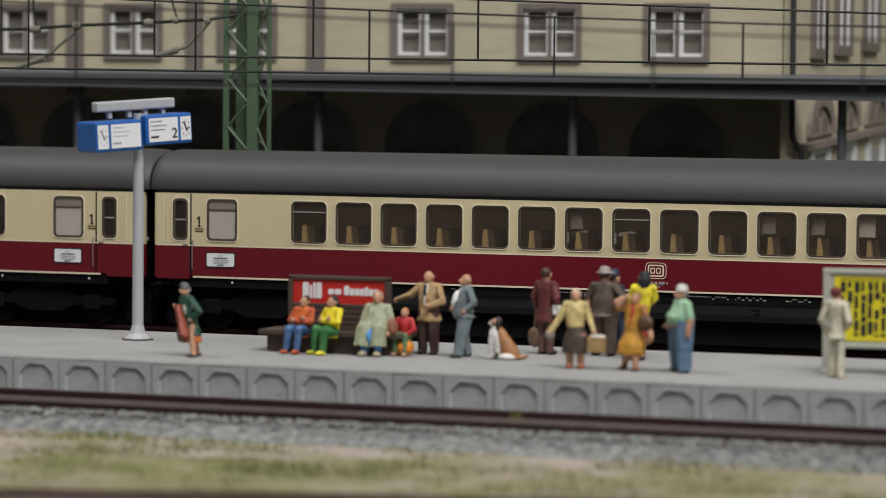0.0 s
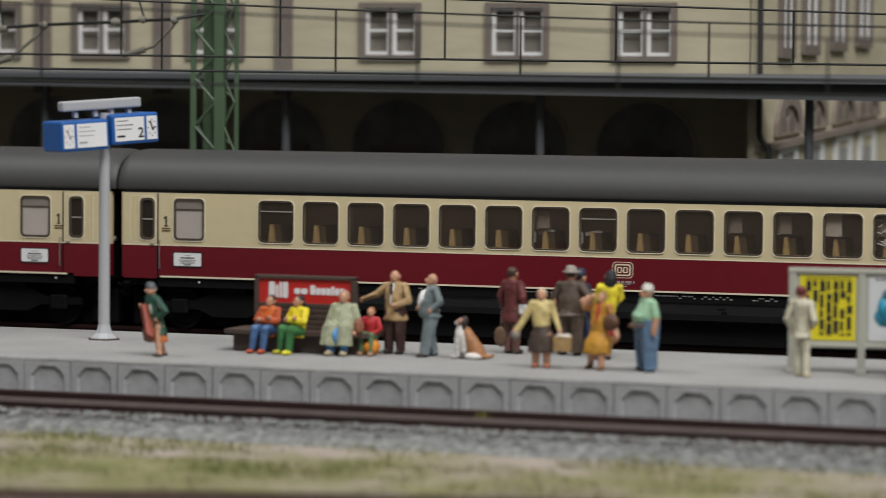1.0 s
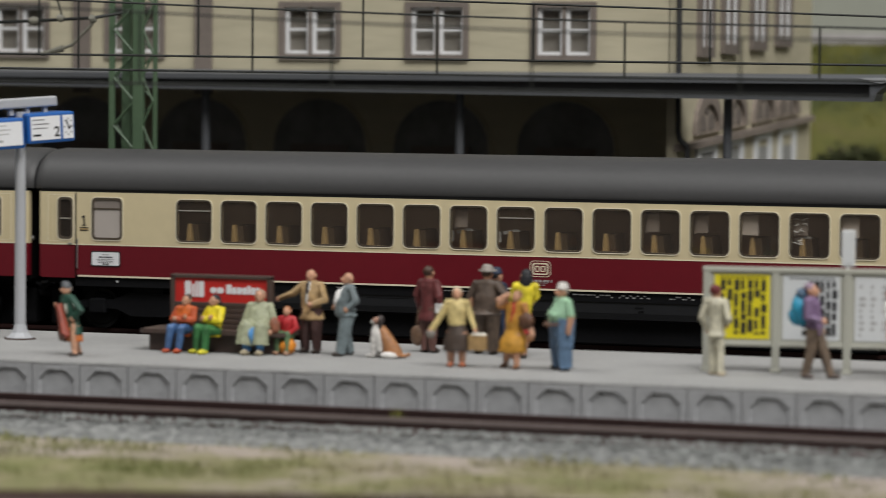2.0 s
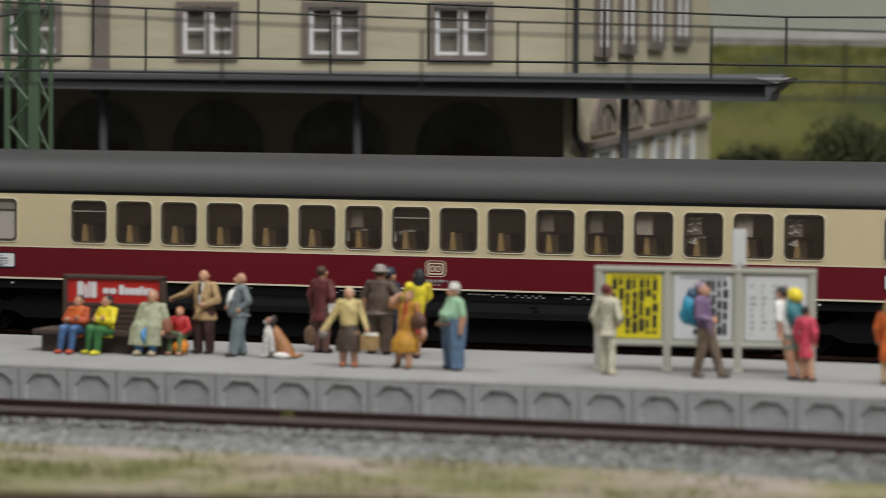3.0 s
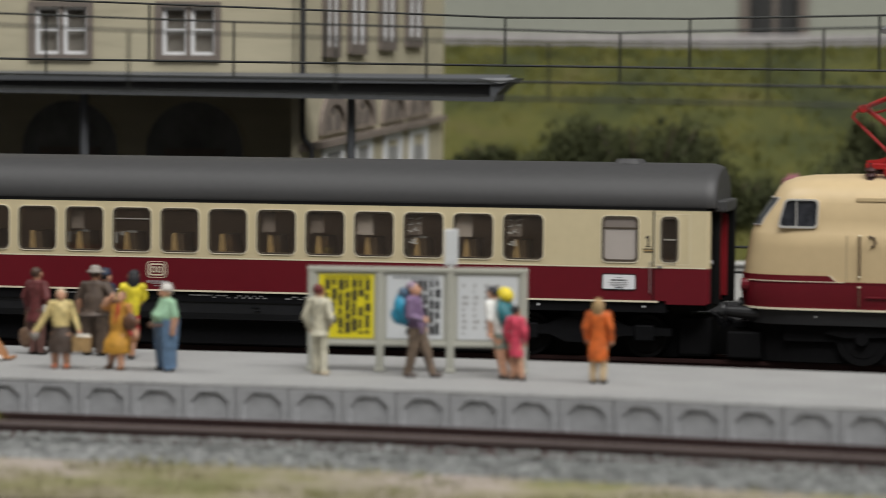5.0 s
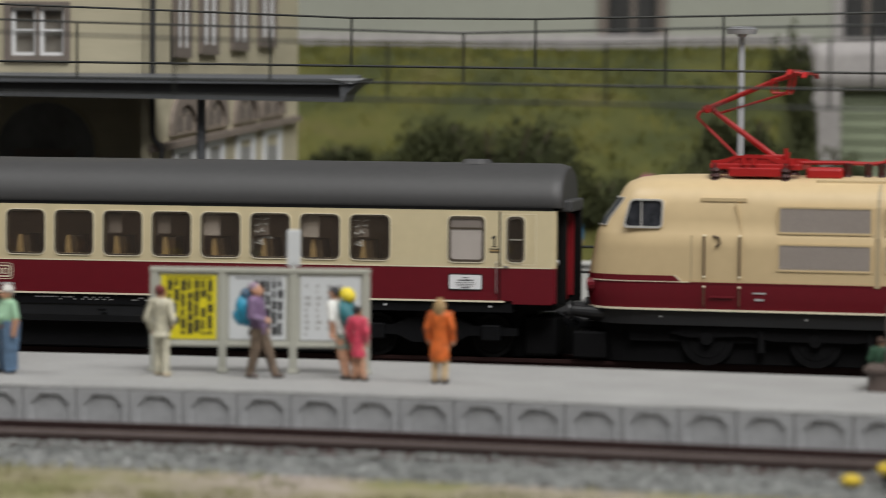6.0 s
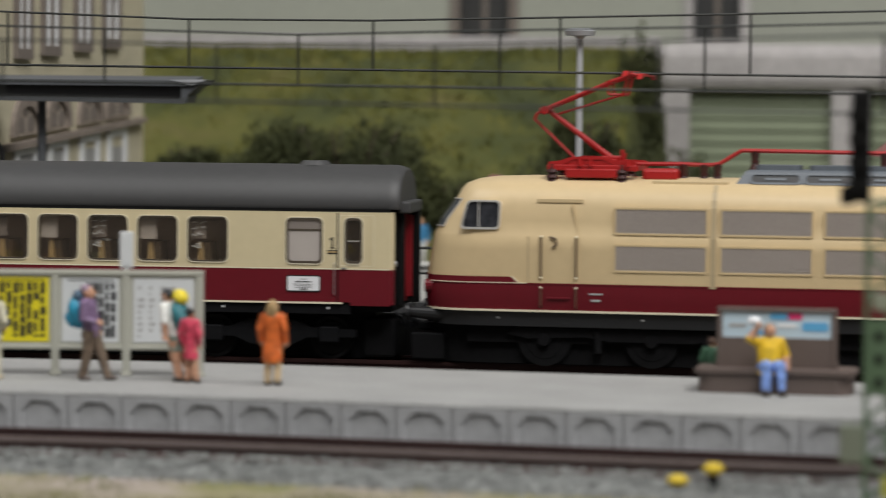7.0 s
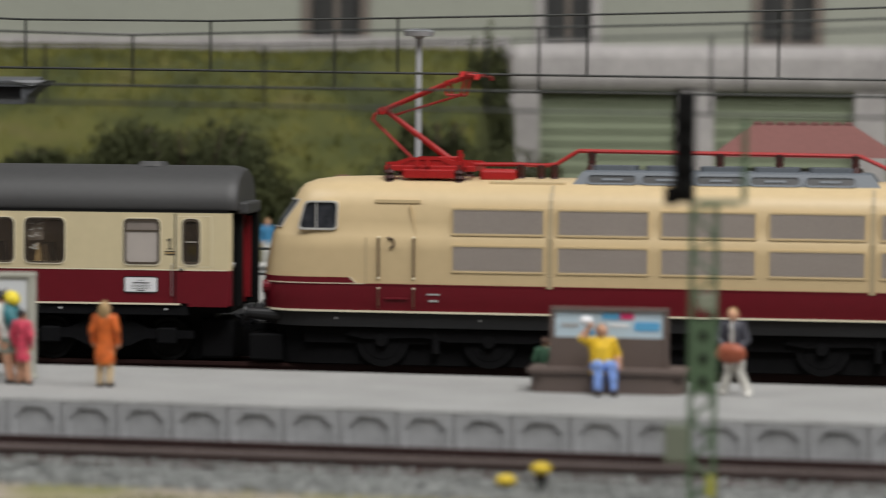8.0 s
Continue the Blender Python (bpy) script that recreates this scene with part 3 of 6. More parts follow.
    box(bm, -1.0, 3.0, 1.5, 1.8, 10.9, 16.6)
    panel = mesh_of("pane_reflection_panel", bm, FROST)
    bm = B()
    box(bm, -0.2, 2.8, 1.7, 1.9, 11.2, 16.6)
    box(bm, -0.9, 0.0, 2.4, 2.6, 10.8, 16.6)
    dim_panel = mesh_of("pane_reflection_panel", bm, FROSTDIM)
    crumple = random.Random(21)
    bm = B()
    for i in range(9):
        px_, pz_ = crumple.uniform(-1.0, 1.6), crumple.uniform(9.2, 15.6)
        tube(bm, [(px_, 1.4, pz_), (px_ + crumple.uniform(0.3, 1.2), 1.3, pz_ + crumple.uniform(-0.7, 0.8)), (px_ + crumple.uniform(0.8, 2.2), 1.4, pz_ + crumple.uniform(-0.9, 0.9))], 0.13, 5)
    reading = mesh_of("pane_pattern_lines", bm, POSTERWHITE)
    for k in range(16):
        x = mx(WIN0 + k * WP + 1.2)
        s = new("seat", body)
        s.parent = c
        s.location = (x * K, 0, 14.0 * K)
        e = new("seat_end", me)
        e.parent = s
        if k in (6, 7, 13):
            e = new("headrest_cover", cover)
            e.parent = s
            e.location = (0.9 * K, 0, 0)
        for on, nm, me_ in ((k in (12, 14), "pane_reflection_panel", panel), (k in (6, 10, 11, 13, 15), "pane_reflection_panel", dim_panel), (k in (13, 15), "pane_pattern_lines", reading)):
            if on:
                e = new(nm, me_)
                e.parent = c
                e.location = (x * K, 0, 14.0 * K)
    # marks on the side
    for a in (15.4, 251.9):
        x0, x1 = span(a, a + 8.1)
        bm = B()
        box(bm, x0, x1, -0.15, 0.05, 12.9, 16.6)
        pl = part("destination_plate", bm, WHITE, c, "white destination plate")
        bm = B()
        ring(bm, rrect(x0 - 0.15, x1 + 0.15, 12.75, 16.75, 0.5), rrect(x0 + 0.1, x1 - 0.1, 13.0, 16.5, 0.4), "y", -0.18, 0.02)
        part("plate_frame", bm, INK, pl)
        bm = B()
        xm = (x0 + x1) / 2
        rp = random.Random(9)
        for z, q, t in ((15.75, 0.8, 0.12), (15.0, 1.9, 0.34), (14.5, 2.4, 0.12), (14.1, 2.2, 0.12), (13.7, 2.0, 0.12), (13.2, 0.9, 0.30)):
            u = -q
            while u < q:
                n = rp.uniform(0.3, 0.8)
                box(bm, xm + u, xm + min(u + n, q), -0.2, -0.13, z, z + t)
                u += n + 0.14
        part("print_lines", bm, INK, pl)
    for a in (13.2, 263.0):
        xm = mx(a)
        bm = B()
        prism(bm, [(xm - 0.2, 23.5), (xm + 0.24, 23.5), (xm + 0.24, 26.1), (xm - 0.1, 26.1), (xm - 0.65, 25.7), (xm - 0.65, 25.3), (xm - 0.2, 25.5)], "y", -0.08, 0.02)
        box(bm, xm - 0.55, xm + 0.6, -0.08, 0.02, 23.35, 23.58)
        part("class_numeral", bm, INK, c)
        bm = B()
        box(bm, xm - 1.3, xm + 1.3, -0.1, 0.02, 22.75, 22.95)
        box(bm, xm - 1.2, xm + 1.2, -0.1, 0.02, 22.05, 22.25)
        part("numeral_bar", bm, INK, c)
        bm = B()
        box(bm, xm - 1.2, xm + 1.2, -0.07, 0.02, 22.3, 22.7)
        part("orange_bar", bm, SEAT, c, "small orange-brown bar")
    xm = mx(138.6)
    bm = B()
    ring(bm, rrect(xm - 2.75, xm + 2.75, 13.2, 17.3, 1.1), rrect(xm - 2.6, xm + 2.6, 13.35, 17.15, 1.0), "y", -0.07, 0.02)
    ring(bm, rrect(xm - 2.1, xm + 2.1, 13.75, 16.75, 0.6), rrect(xm - 1.75, xm + 1.75, 14.1, 16.4, 0.4), "y", -0.09, 0.02)
    for q in (-0.95, 0.55):
        ring(bm, rrect(xm + q - 0.45, xm + q + 0.75, 14.5, 16.0, 0.3), rrect(xm + q - 0.2, xm + q + 0.5, 14.75, 15.75, 0.2), "y", -0.09, 0.02)
    part("emblem", bm, STRIPE, c, "pale outlined emblem")
    bm = B()
    for q in (-3.7, -3.3, -2.6, -2.2, -1.5, -1.1, -0.4, 0.0, 0.4, 0.8, 1.6):
        box(bm, xm + q + 1.2, xm + q + 1.5, -0.08, 0.02, 11.9, 12.5)
    box(bm, xm - 1.4, xm + 2.1, -0.08, 0.02, 11.65, 11.75)
    for q in (-0.5, 0.6):
        box(bm, xm + q, xm + q + 0.6, -0.08, 0.02, 11.05, 11.3)
    part("running_number_bars", bm, GREYLINE, c)
    # underframe, boxes, bogies
    bm = B()
    box(bm, 10.5, L - 10.5, 0.5, 29.5, 7.4, Z0 + 0.2)
    box(bm, 1, L - 1, 4, 26, 7.8, Z0 + 0.4)
    under = part("underframe", bm, BLACK, c)
    rnd = random.Random(4)
    bm = B()
    box(bm, 54, L - 54, 4.0, 27, -3.6, 7.6, 0.4)
    part("underfloor_blocker", bm, BLACK, under)
    for x0, x1 in ((0.6, 8.5), (L - 8.5, L - 0.4)):
        bm = B()
        box(bm, x0, x1, 6.5, 25, -3.6, 6.2, 0.8)
        part("end_filler_box", bm, DEEPBLACK, under)
    bm = B()
    prism(bm, [(0.75, 7.7), (1.0, 4.6), (1.5, 3.0), (2.6, 2.6), (4.0, 2.6), (4.0, 7.7)], "x", 55, L - 55)
    part("side_skirt", bm, SKIRT, under, "satin black skirt between the bogies")
    for x0, x1, z0, z1 in ((112, 113.6, 5.6, 5.9), (163, 165.2, 5.9, 6.3), (164, 165.4, 5.0, 5.5), (92, 104, 6.6, 6.75), (190, 206, 6.6, 6.75)):
        bm = B()
        box(bm, x0, x1, 0.75, 1.2, z0, z1, 0.06)
        part("skirt_catch", bm, BLACK, under)
    bm = B()
    for x0, n in ((84, 7), (112, 9), (119, 5), (128, 10), (147, 14), (159, 9), (172, 8), (186, 14), (206, 6)):
        x = x0
        for i in range(n):
            w = rnd.uniform(0.3, 0.8)
            z = 8.9 if rnd.random() < 0.7 else 8.4
            box(bm, x, x + w, 0.44, 0.5, z, z + 0.32)
            x += w + rnd.uniform(0.15, 0.4)
    tagged(part("small_lettering_bars", bm, GREYLINE, under), kind="stuff")
    for q in (22.6, 56, 236, 262):
        bm = B()
        rod(bm, (q, 0.55, 8.8), (q, 0.35, 8.8), 0.3)
        part("marker_dot", bm, WHITE, under)
    for xb in (30.5, L - 30.5):
        b = thing("bogie", "", "")
        for k2 in ("label", "category"):
            if k2 in b:
                del b[k2]
        b.parent = c
        bm = B()
        for y in (2.6, 25.8):
            prism(bm, [(xb - 21, 1.6), (xb - 21, 3.4), (xb - 10, 3.9), (xb - 6, 5.6), (xb + 6, 5.6), (xb + 10, 3.9), (xb + 21, 3.4), (xb + 21, 1.6), (xb + 9, 1.4), (xb + 5, -0.4), (xb - 5, -0.4), (xb - 9, 1.4)], "y", y, y + 1.6)
            for q in (-14.4, 14.4):
                box(bm, xb + q - 2.4, xb + q + 2.4, y - 0.7, y + 1.8, 0.2, 4.2, 0.4)
        box(bm, xb - 4, xb + 4, 3, 27, 3, 7.5)
        box(bm, xb - 25, xb + 25, 9, 20, -3.9, 7.5)
        part("bogie_frame", bm, BLACK, b)
        for q in (-14.4, 14.4):
            bm = B()
            rod(bm, (xb + q, 5.3, 1.3), (xb + q, 7.6, 1.3), 5.3, 5.3, 24)
            rod(bm, (xb + q, 4.9, 1.3), (xb + q, 5.4, 1.3), 3.9, 4.6, 24)
            rod(bm, (xb + q, 22.4, 1.3), (xb + q, 24.7, 1.3), 5.3, 5.3, 24)
            rod(bm, (xb + q, 5, 1.3), (xb + q, 25, 1.3), 1.0, 1.0)
            part("wheelset", bm, WHEEL, b)
    return c


coach((0, 0, 0), False, (0.8, 3.3))
coach((-281.2, 0, 0), False)
# ---- locomotive ----
def soft_corners(pts, r, seg=4):
    """A closed outline with its corners rounded."""
    out = []
    n = len(pts)
    for i in range(n):
        p, a, b = Vector(pts[i]), Vector(pts[i - 1]), Vector(pts[(i + 1) % n])
        q0, q1 = p + (a - p).normalized() * r, p + (b - p).normalized() * r
        for k in range(seg + 1):
            u = k / seg
            out.append(tuple(q0 * (1 - u) ** 2 + p * 2 * u * (1 - u) + q1 * u * u))
    return out


def loco():
    c = thing("electric_locomotive", "cream and wine-red streamlined electric locomotive with red pantograph", "locomotive", at=(284.1, -3.0, 0), turn=-4.0)
    L, W = 219.0, 30.0

    def outline(z, tip, inset, n=14):
        """A plan outline with rounded noses: tip is how far the nose stands back, inset how far the side does."""
        hw = W / 2 - inset
        pts = []
        for e in (0, 1):
            for i in range(n + 1):
                a = -90 + 180 * i / n
                ca, sa = math.cos(radians(a)), math.sin(radians(a))
                x = tip + 22.0 * (1 - abs(ca) ** 0.85) * 0.72
                y = W / 2 + hw * math.copysign(abs(sa) ** 0.62, sa)
                pts.append((x, y, z) if e == 0 else (L - x, W - y, z))
        first, second = pts[:n + 1], pts[n + 1:]
        return first + second
    levels_red = [(5.9 + 3.7, 0.6, 0.3), (12.0, 0.1, 0.05), (14.3, 0.0, 0.0), (16.0, 0.3, 0.0)]
    levels_cream = [(16.0, 0.3, 0.0), (20.0, 0.8, 0.0), (24.0, 1.6, 0.05), (27.2, 2.2, 0.05), (27.6, 2.3, 0.3), (31.0, 4.0, 0.55), (34.5, 6.6, 0.9), (36.4, 7.8, 1.5), (38.2, 8.7, 2.7), (39.6, 10.0, 4.6), (40.6, 12.6, 7.0), (41.2, 17.0, 9.6), (41.5, 25.0, 12.6)]
    bm = B()
    loft(bm, [outline(*l) for l in levels_red])
    part("lower_body", bm, RED, c, "wine-red lower body", smooth=True)
    bm = B()
    loft(bm, [outline(*l) for l in levels_cream])
    body = part("upper_body", bm, LOCOCREAM, c, "cream upper body", smooth=True)
    bm = B()
    o1, o0 = outline(9.6, 0.45, 0.0), outline(9.6, 0.9, 0.5)
    ring(bm, [(p[0], p[1]) for p in o1], [(p[0], p[1]) for p in o0], "z", 9.15, 9.62)
    part("sill_line", bm, STRIPE, c)
    bm = B()
    o1, o0 = outline(16, 0.0, -0.1), outline(16, 1.2, 0.5)
    ring(bm, [(p[0], p[1]) for p in o1], [(p[0], p[1]) for p in o0], "z", 15.75, 16.1)
    part("waist_line", bm, RED, c)
    o1, o0 = outline(17, 0.3, -0.1), outline(17, 1.3, 0.4)
    bm = B()
    keep = [i for i in range(len(o1)) if o1[i][0] < 30]
    vs = [[bm.verts.new((o[i][0], o[i][1], z)) for i in keep] for o, z in ((o1, 16.1), (o1, 17.5), (o0, 17.5), (o0, 16.1))]
    for r, q in zip(vs, vs[1:] + vs[:1]):
        for i in range(len(keep) - 1):
            bm.faces.new((r[i], r[i + 1], q[i + 1], q[i]))
    part("nose_band", bm, RED, c)
    bm = B()
    o1, o0 = outline(16, 0.0, -0.16), outline(16, 1.2, 0.5)
    vs = [[bm.verts.new((o[i][0], o[i][1], z)) for i in keep] for o, z in ((o1, 15.93), (o1, 16.12), (o0, 16.12), (o0, 15.93))]
    for r, q in zip(vs, vs[1:] + vs[:1]):
        for i in range(len(keep) - 1):
            bm.faces.new((r[i], r[i + 1], q[i + 1], q[i]))
    part("nose_line", bm, STRIPE, c)
    bm = B()
    loft(bm, [outline(z, 1.6, 0.9) for z in (5.6, 9.0)])
    frame_part = part("frame", bm, GREYLOCO, c)
    bm = B()
    loft(bm, [outline(z, 1.4 + (5.6 - z) * 0.1, 4.2) for z in (-3.6, 1.0, 5.6)])
    part("apron", bm, DEEPBLACK, c, "black apron round the running gear")
    bm = B()
    box(bm, 12, L - 12, 3, 27, 1.5, 5.8)
    box(bm, 8, L - 8, 10, 20, -1.5, 5.8)
    part("frame_core", bm, DEEPBLACK, c)
    # grilles
    for g0, g1 in ((47.9, 70.4), (73.2, 95.3), (97.7, 120.5), (123.1, 146), (149, 170)):
        for z0, z1, yy in ((27.9, 34.5, 0.28), (19.0, 25.7, 0.0)):
            bm = B()
            ring(bm, rrect(g0, g1, z0, z1, 0.3, 1), rrect(g0 + 0.5, g1 - 0.5, z0 + 0.5, z1 - 0.5, 0.2, 1), "y", yy - 0.2, yy + 0.5)
            v = part("vent_panel", bm, LOCOCREAM, body, "grey-brown louvred vent panel")
            bm = B()
            box(bm, g0 + 0.2, g1 - 0.2, yy + 0.0, yy + 0.5, z0 + 0.2, z1 - 0.2)
            n = 16
            for i in range(n):
                z = z0 + 0.45 + (z1 - z0 - 0.9) * i / n
                box(bm, g0 + 0.35, g1 - 0.35, yy - 0.1, yy + 0.05, z, z + 0.2)
            part("louvres", bm, GRILLE, v)
    for s in (71.7, 147.4):
        bm = B()
        rows = [(y, z) for z, y in ((16.1, -0.12), (27.2, -0.08), (31, 0.4), (34.5, 0.78), (36.4, 1.38), (38.2, 2.58), (39.6, 4.48), (40.55, 7.1), (41.1, 9.9), (41.35, 15))]
        rows += [(y, z - 0.6) for y, z in rows[::-1]]
        prism(bm, rows, "x", s - 0.6, s + 0.6)
        part("roof_seam", bm, SEAM, body)
        bm = B()
        for q in (s - 0.75, s + 0.5):
            prism(bm, [(y - 0.05, z + 0.05) for y, z in rows], "x", q, q + 0.25)
        part("seam_edge", bm, LOCOCREAM, body)
    # side window, door
    bm = B()
    ring(bm, soft_corners([(10.5, 28.7), (20.3, 28.7), (20.6, 35.7), (12.3, 35.7)], 1.3), soft_corners([(11.0, 29.2), (19.9, 29.2), (20.15, 35.3), (12.65, 35.3)], 1.1), "y", 0.0, 1.6)
    box(bm, 14.95, 15.25, 0.25, 1.5, 29, 35.3)
    w = part("cab_window", bm, BRIGHTFRAME, c, "bright silver cab window frame with rounded corners")
    bm = B()
    prism(bm, soft_corners([(10.8, 29), (20.1, 29), (20.3, 35.4), (12.5, 35.4)], 1.1), "y", 0.42, 1.8)
    part("pane", bm, CABPANE, w)
    bm = B()
    box(bm, 27.2, 27.45, -0.06, 0.5, 16.2, 27.2)
    part("body_seam", bm, SEAM, body)
    bm = B()
    prism(bm, [(14.0, 16.1), (24.8, 16.1), (23.2, 17.5), (14.0, 17.5)], "y", -0.1, 0.5)
    part("nose_band_end", bm, RED, c)
    bm = B()
    box(bm, 14.0, 27.0, -0.14, 0.4, 15.95, 16.12)
    prism(bm, [(24.9, 16.1), (25.2, 16.1), (23.5, 17.7), (23.2, 17.6)], "y", -0.14, 0.4)
    part("nose_line_end", bm, STRIPE, c)
    d = new("cab_door")
    d.parent = c
    bm = B()
    for x in (29.9, 39.6):
        box(bm, x, x + 0.16, -0.05, 0.4, 16.4, 27.2)
    prism(bm, [(39.3, 27.4), (39.5, 27.4), (38.0, 35.0), (37.8, 35.0)], "y", 0.25, 1.2)
    box(bm, 29.3, 40.4, 0.86, 1.8, 35.3, 36.3, 0.12)
    part("door_rim", bm, LOCOCREAM, d)
    bm = B()
    for x in (30.5, 39.0):
        tube(bm, [(x, 0.2, 17.5), (x, -0.4, 18), (x, -0.4, 26.8), (x, 0.2, 27.2)], 0.26, 6)
        tube(bm, [(x, 0.2, 10.2), (x, -0.5, 10.8), (x, -0.5, 14.4), (x, 0.2, 15)], 0.2, 6)
    part("handrail", bm, HANDRAIL, d)
    bm = B()
    for x in (30.5, 39.0):
        for z in (17.4, 27.2, 15.0):
            ball(bm, (x, -0.3, z), 0.34, 0.3, 0.3)
    part("handrail_stud", bm, STRIPE, d)
    bm = B()
    tube(bm, [(32.5, -0.1, 27.2), (34.0, -0.4, 26.8), (34.3, -0.4, 25.4), (33.2, -0.2, 24.6)], 0.24, 6)
    part("door_handle", bm, HANDRAIL, d)
    bm = B()
    box(bm, 32, 37.5, -0.35, 0.3, 12.3, 12.8, 0.1)
    part("step_slot", bm, RED, d)
    # windscreen at each end
    for e in (0, 1):
        bm = B()
        a, b = (4, 10) if e == 0 else (19, 25)
        rings = [outline(29.2, 2.85, 0.36), outline(31.0, 3.75, 0.49), outline(34.5, 6.35, 0.84), outline(35.8, 7.15, 1.22)]
        vq = [[bm.verts.new(o[i]) for i in range(a, b + 1)] for o in rings]
        for q, r_ in zip(vq, vq[1:]):
            for i in range(len(q) - 1):
                bm.faces.new((q[i], q[i + 1], r_[i + 1], r_[i]))
        bmesh.ops.solidify(bm, geom=bm.faces[:], thickness=0.3)
        ws = part("windscreen", bm, SCREEN, c, "dark curved windscreen")
        bm = B()
        for o in (rings[0], rings[-1]):
            tube(bm, [o[i] for i in range(a, b + 1)], 0.2, 6)
        for i in (a, b):
            tube(bm, [o[i] for o in rings], 0.2, 6)
        part("windscreen_trim", bm, BRIGHTFRAME, ws)
        s = 1 if e == 0 else -1
        x = 0 if e == 0 else L
        for y in (5.2, 24.8):
            bm = B()
            rod(bm, (x + s * 3.2, y, 14.6), (x + s * 1.2, y, 14.6), 1.8, 1.6, 14)
            part("headlamp", bm, RED, c)
            bm = B()
            rod(bm, (x + s * 7, y, 7.6), (x - s * 2.6, y, 8.2), 1.9, 1.3, 14)
            rod(bm, (x - s * 2.6, y, 8.2), (x - s * 3.2, y, 8.2), 2.0, 2.1, 16)
            part("buffer", bm, GREYLOCO, c)
        bm = B()
        box(bm, min(x + s * 6, x - s * 2.4), max(x + s * 6, x - s * 2.4), 5, 25, -3.4, 3.2, 0.5)
        part("gap_filler_box", bm, DEEPBLACK, c)
        bm = B()
        tube(bm, [(x + s * 2, 17, 6.0), (x - s * 2, 17.5, 4.2), (x - s * 4.5, 16, 5.4)], 0.7, 8)
        box(bm, x - 2.5, x + 2.5, 12.5, 17.5, 3.4, 5.2, 0.4)
        part("coupler", bm, BLACK, c)
    bm = B()
    for q, w_ in ((42.2, 3.2), (42.7, 2.2)):
        box(bm, q, q + w_, -0.12, 0.05, 13.5 if w_ > 3 else 11.9, 13.9 if w_ > 3 else 12.4)
    part("small_lettering_bars", bm, GREYLINE, c)
    for x in (20, 55, 90, 118):
        bm = B()
        rod(bm, (x, 0.85, 7.6), (x, 0.7, 7.6), 0.3)
        part("frame_bolt", bm, GREYLINE, frame_part)
    # bogies
    for xb in (57, L - 57):
        b = new("bogie")
        b.parent = c
        bm = B()
        for y in (2.0, 26.4):
            prism(bm, [(xb - 35, 3.6), (xb - 33, 5.2), (xb + 33, 5.2), (xb + 35, 3.6), (xb + 30, 2.6), (xb + 16, 3.2), (xb + 10, 2.2), (xb - 10, 2.2), (xb - 16, 3.2), (xb - 30, 2.6)], "y", y, y + 1.2)
            for q in (-26, 0, 26):
                rod(bm, (xb + q, y - 0.3, 2.4), (xb + q, y + 1.6, 2.4), 1.5, 1.8, 12)
            for q in (-13, 13):
                rod(bm, (xb + q, y + 0.6, -0.6), (xb + q, y + 0.6, 4.6), 1.0, 1.0, 10)
        part("bogie_frame", bm, DEEPBLACK, b)
        for q in (-26, 0, 26):
            bm = B()
            for y in (2.9, 24.6):
                rod(bm, (xb + q, y, 2.4), (xb + q, y + 2.4, 2.4), 6.4, 6.4, 28)
                rod(bm, (xb + q, y - 0.1, 2.4), (xb + q, y + 0.1, 2.4), 4.6, 4.8, 28)
            rod(bm, (xb + q, 5, 3.0), (xb + q, 25, 3.0), 1.3)
            part("wheelset", bm, DEEPBLACK, b)
    # pantograph
    p = new("pantograph")
    p.parent = c
    bm = B()
    for y in (7.5, 22.5):
        box(bm, 30.6, 52.5, y - 0.7, y + 0.7, 42.9, 44.3, 0.2)
        prism(bm, [(30.8, 44.2), (34, 44.2), (37, 45.6), (44, 45.6), (47, 44.2), (52, 44.2), (52.4, 45.0), (51.6, 45.3), (47.4, 45.4), (44.4, 46.2), (36.4, 46.2), (33.4, 45.2), (30.8, 45.0)], "y", y - 0.5, y + 0.5)
    for x in (31.2, 45, 51.6):
        box(bm, x - 0.8, x + 0.8, 7.5, 22.5, 43.0, 44.2)
    box(bm, 35, 47.5, 6.4, 7.8, 41.2, 43.4, 0.3)
    box(bm, 34.6, 46.8, 7.2, 22, 42.2, 45.7, 0.4)
    box(bm, 42.6, 47.4, 11, 19, 44.0, 46.4, 0.3)
    rod(bm, (48.6, 8, 44), (49.2, 8, 47.2), 0.5, 0.4)
    rod(bm, (47.8, 13, 44), (47.8, 13, 48.0), 0.55, 0.5)
    for x in (38.5, 41, 50):
        rod(bm, (x, 6.6, 44), (x, 6.6, 45.6), 0.6, 0.5)
    part("base_frame", bm, REDPANTO, p)
    bm = B()
    for x in (31.6, 48.6):
        for y in (7.5, 22.5):
            for z, r in ((39.9, 1.6), (40.7, 1.1), (41.2, 1.5), (42.0, 1.1), (42.5, 1.5), (43.3, 0.9)):
                rod(bm, (x, y, z), (x, y, z + 0.7), r, r * 0.8, 10)
            rod(bm, (x, y, 39.0), (x, y, 44.4), 0.8)
    part("insulators", bm, INSUL, p, "dark brown insulators")
    bm = B()
    rod(bm, (44.8, 15, 45.8), (29.6, 15, 57.0), 0.8, 0.6, 12)
    rod(bm, (44.8, 10.5, 45.6), (44.8, 19.5, 45.6), 0.75)
    rod(bm, (29.0, 11.4, 57.4), (29.0, 18.6, 57.4), 0.95, 0.95, 10)
    ball(bm, (28.2, 15, 57.2), 1.2, 3.0, 1.0)
    tube(bm, [(28.4, 15, 57.4), (26.4, 15, 56.4), (25.9, 15, 55.0)], 0.4)
    rod(bm, (37.2, 15, 44.4), (25.9, 15, 55.1), 0.34)
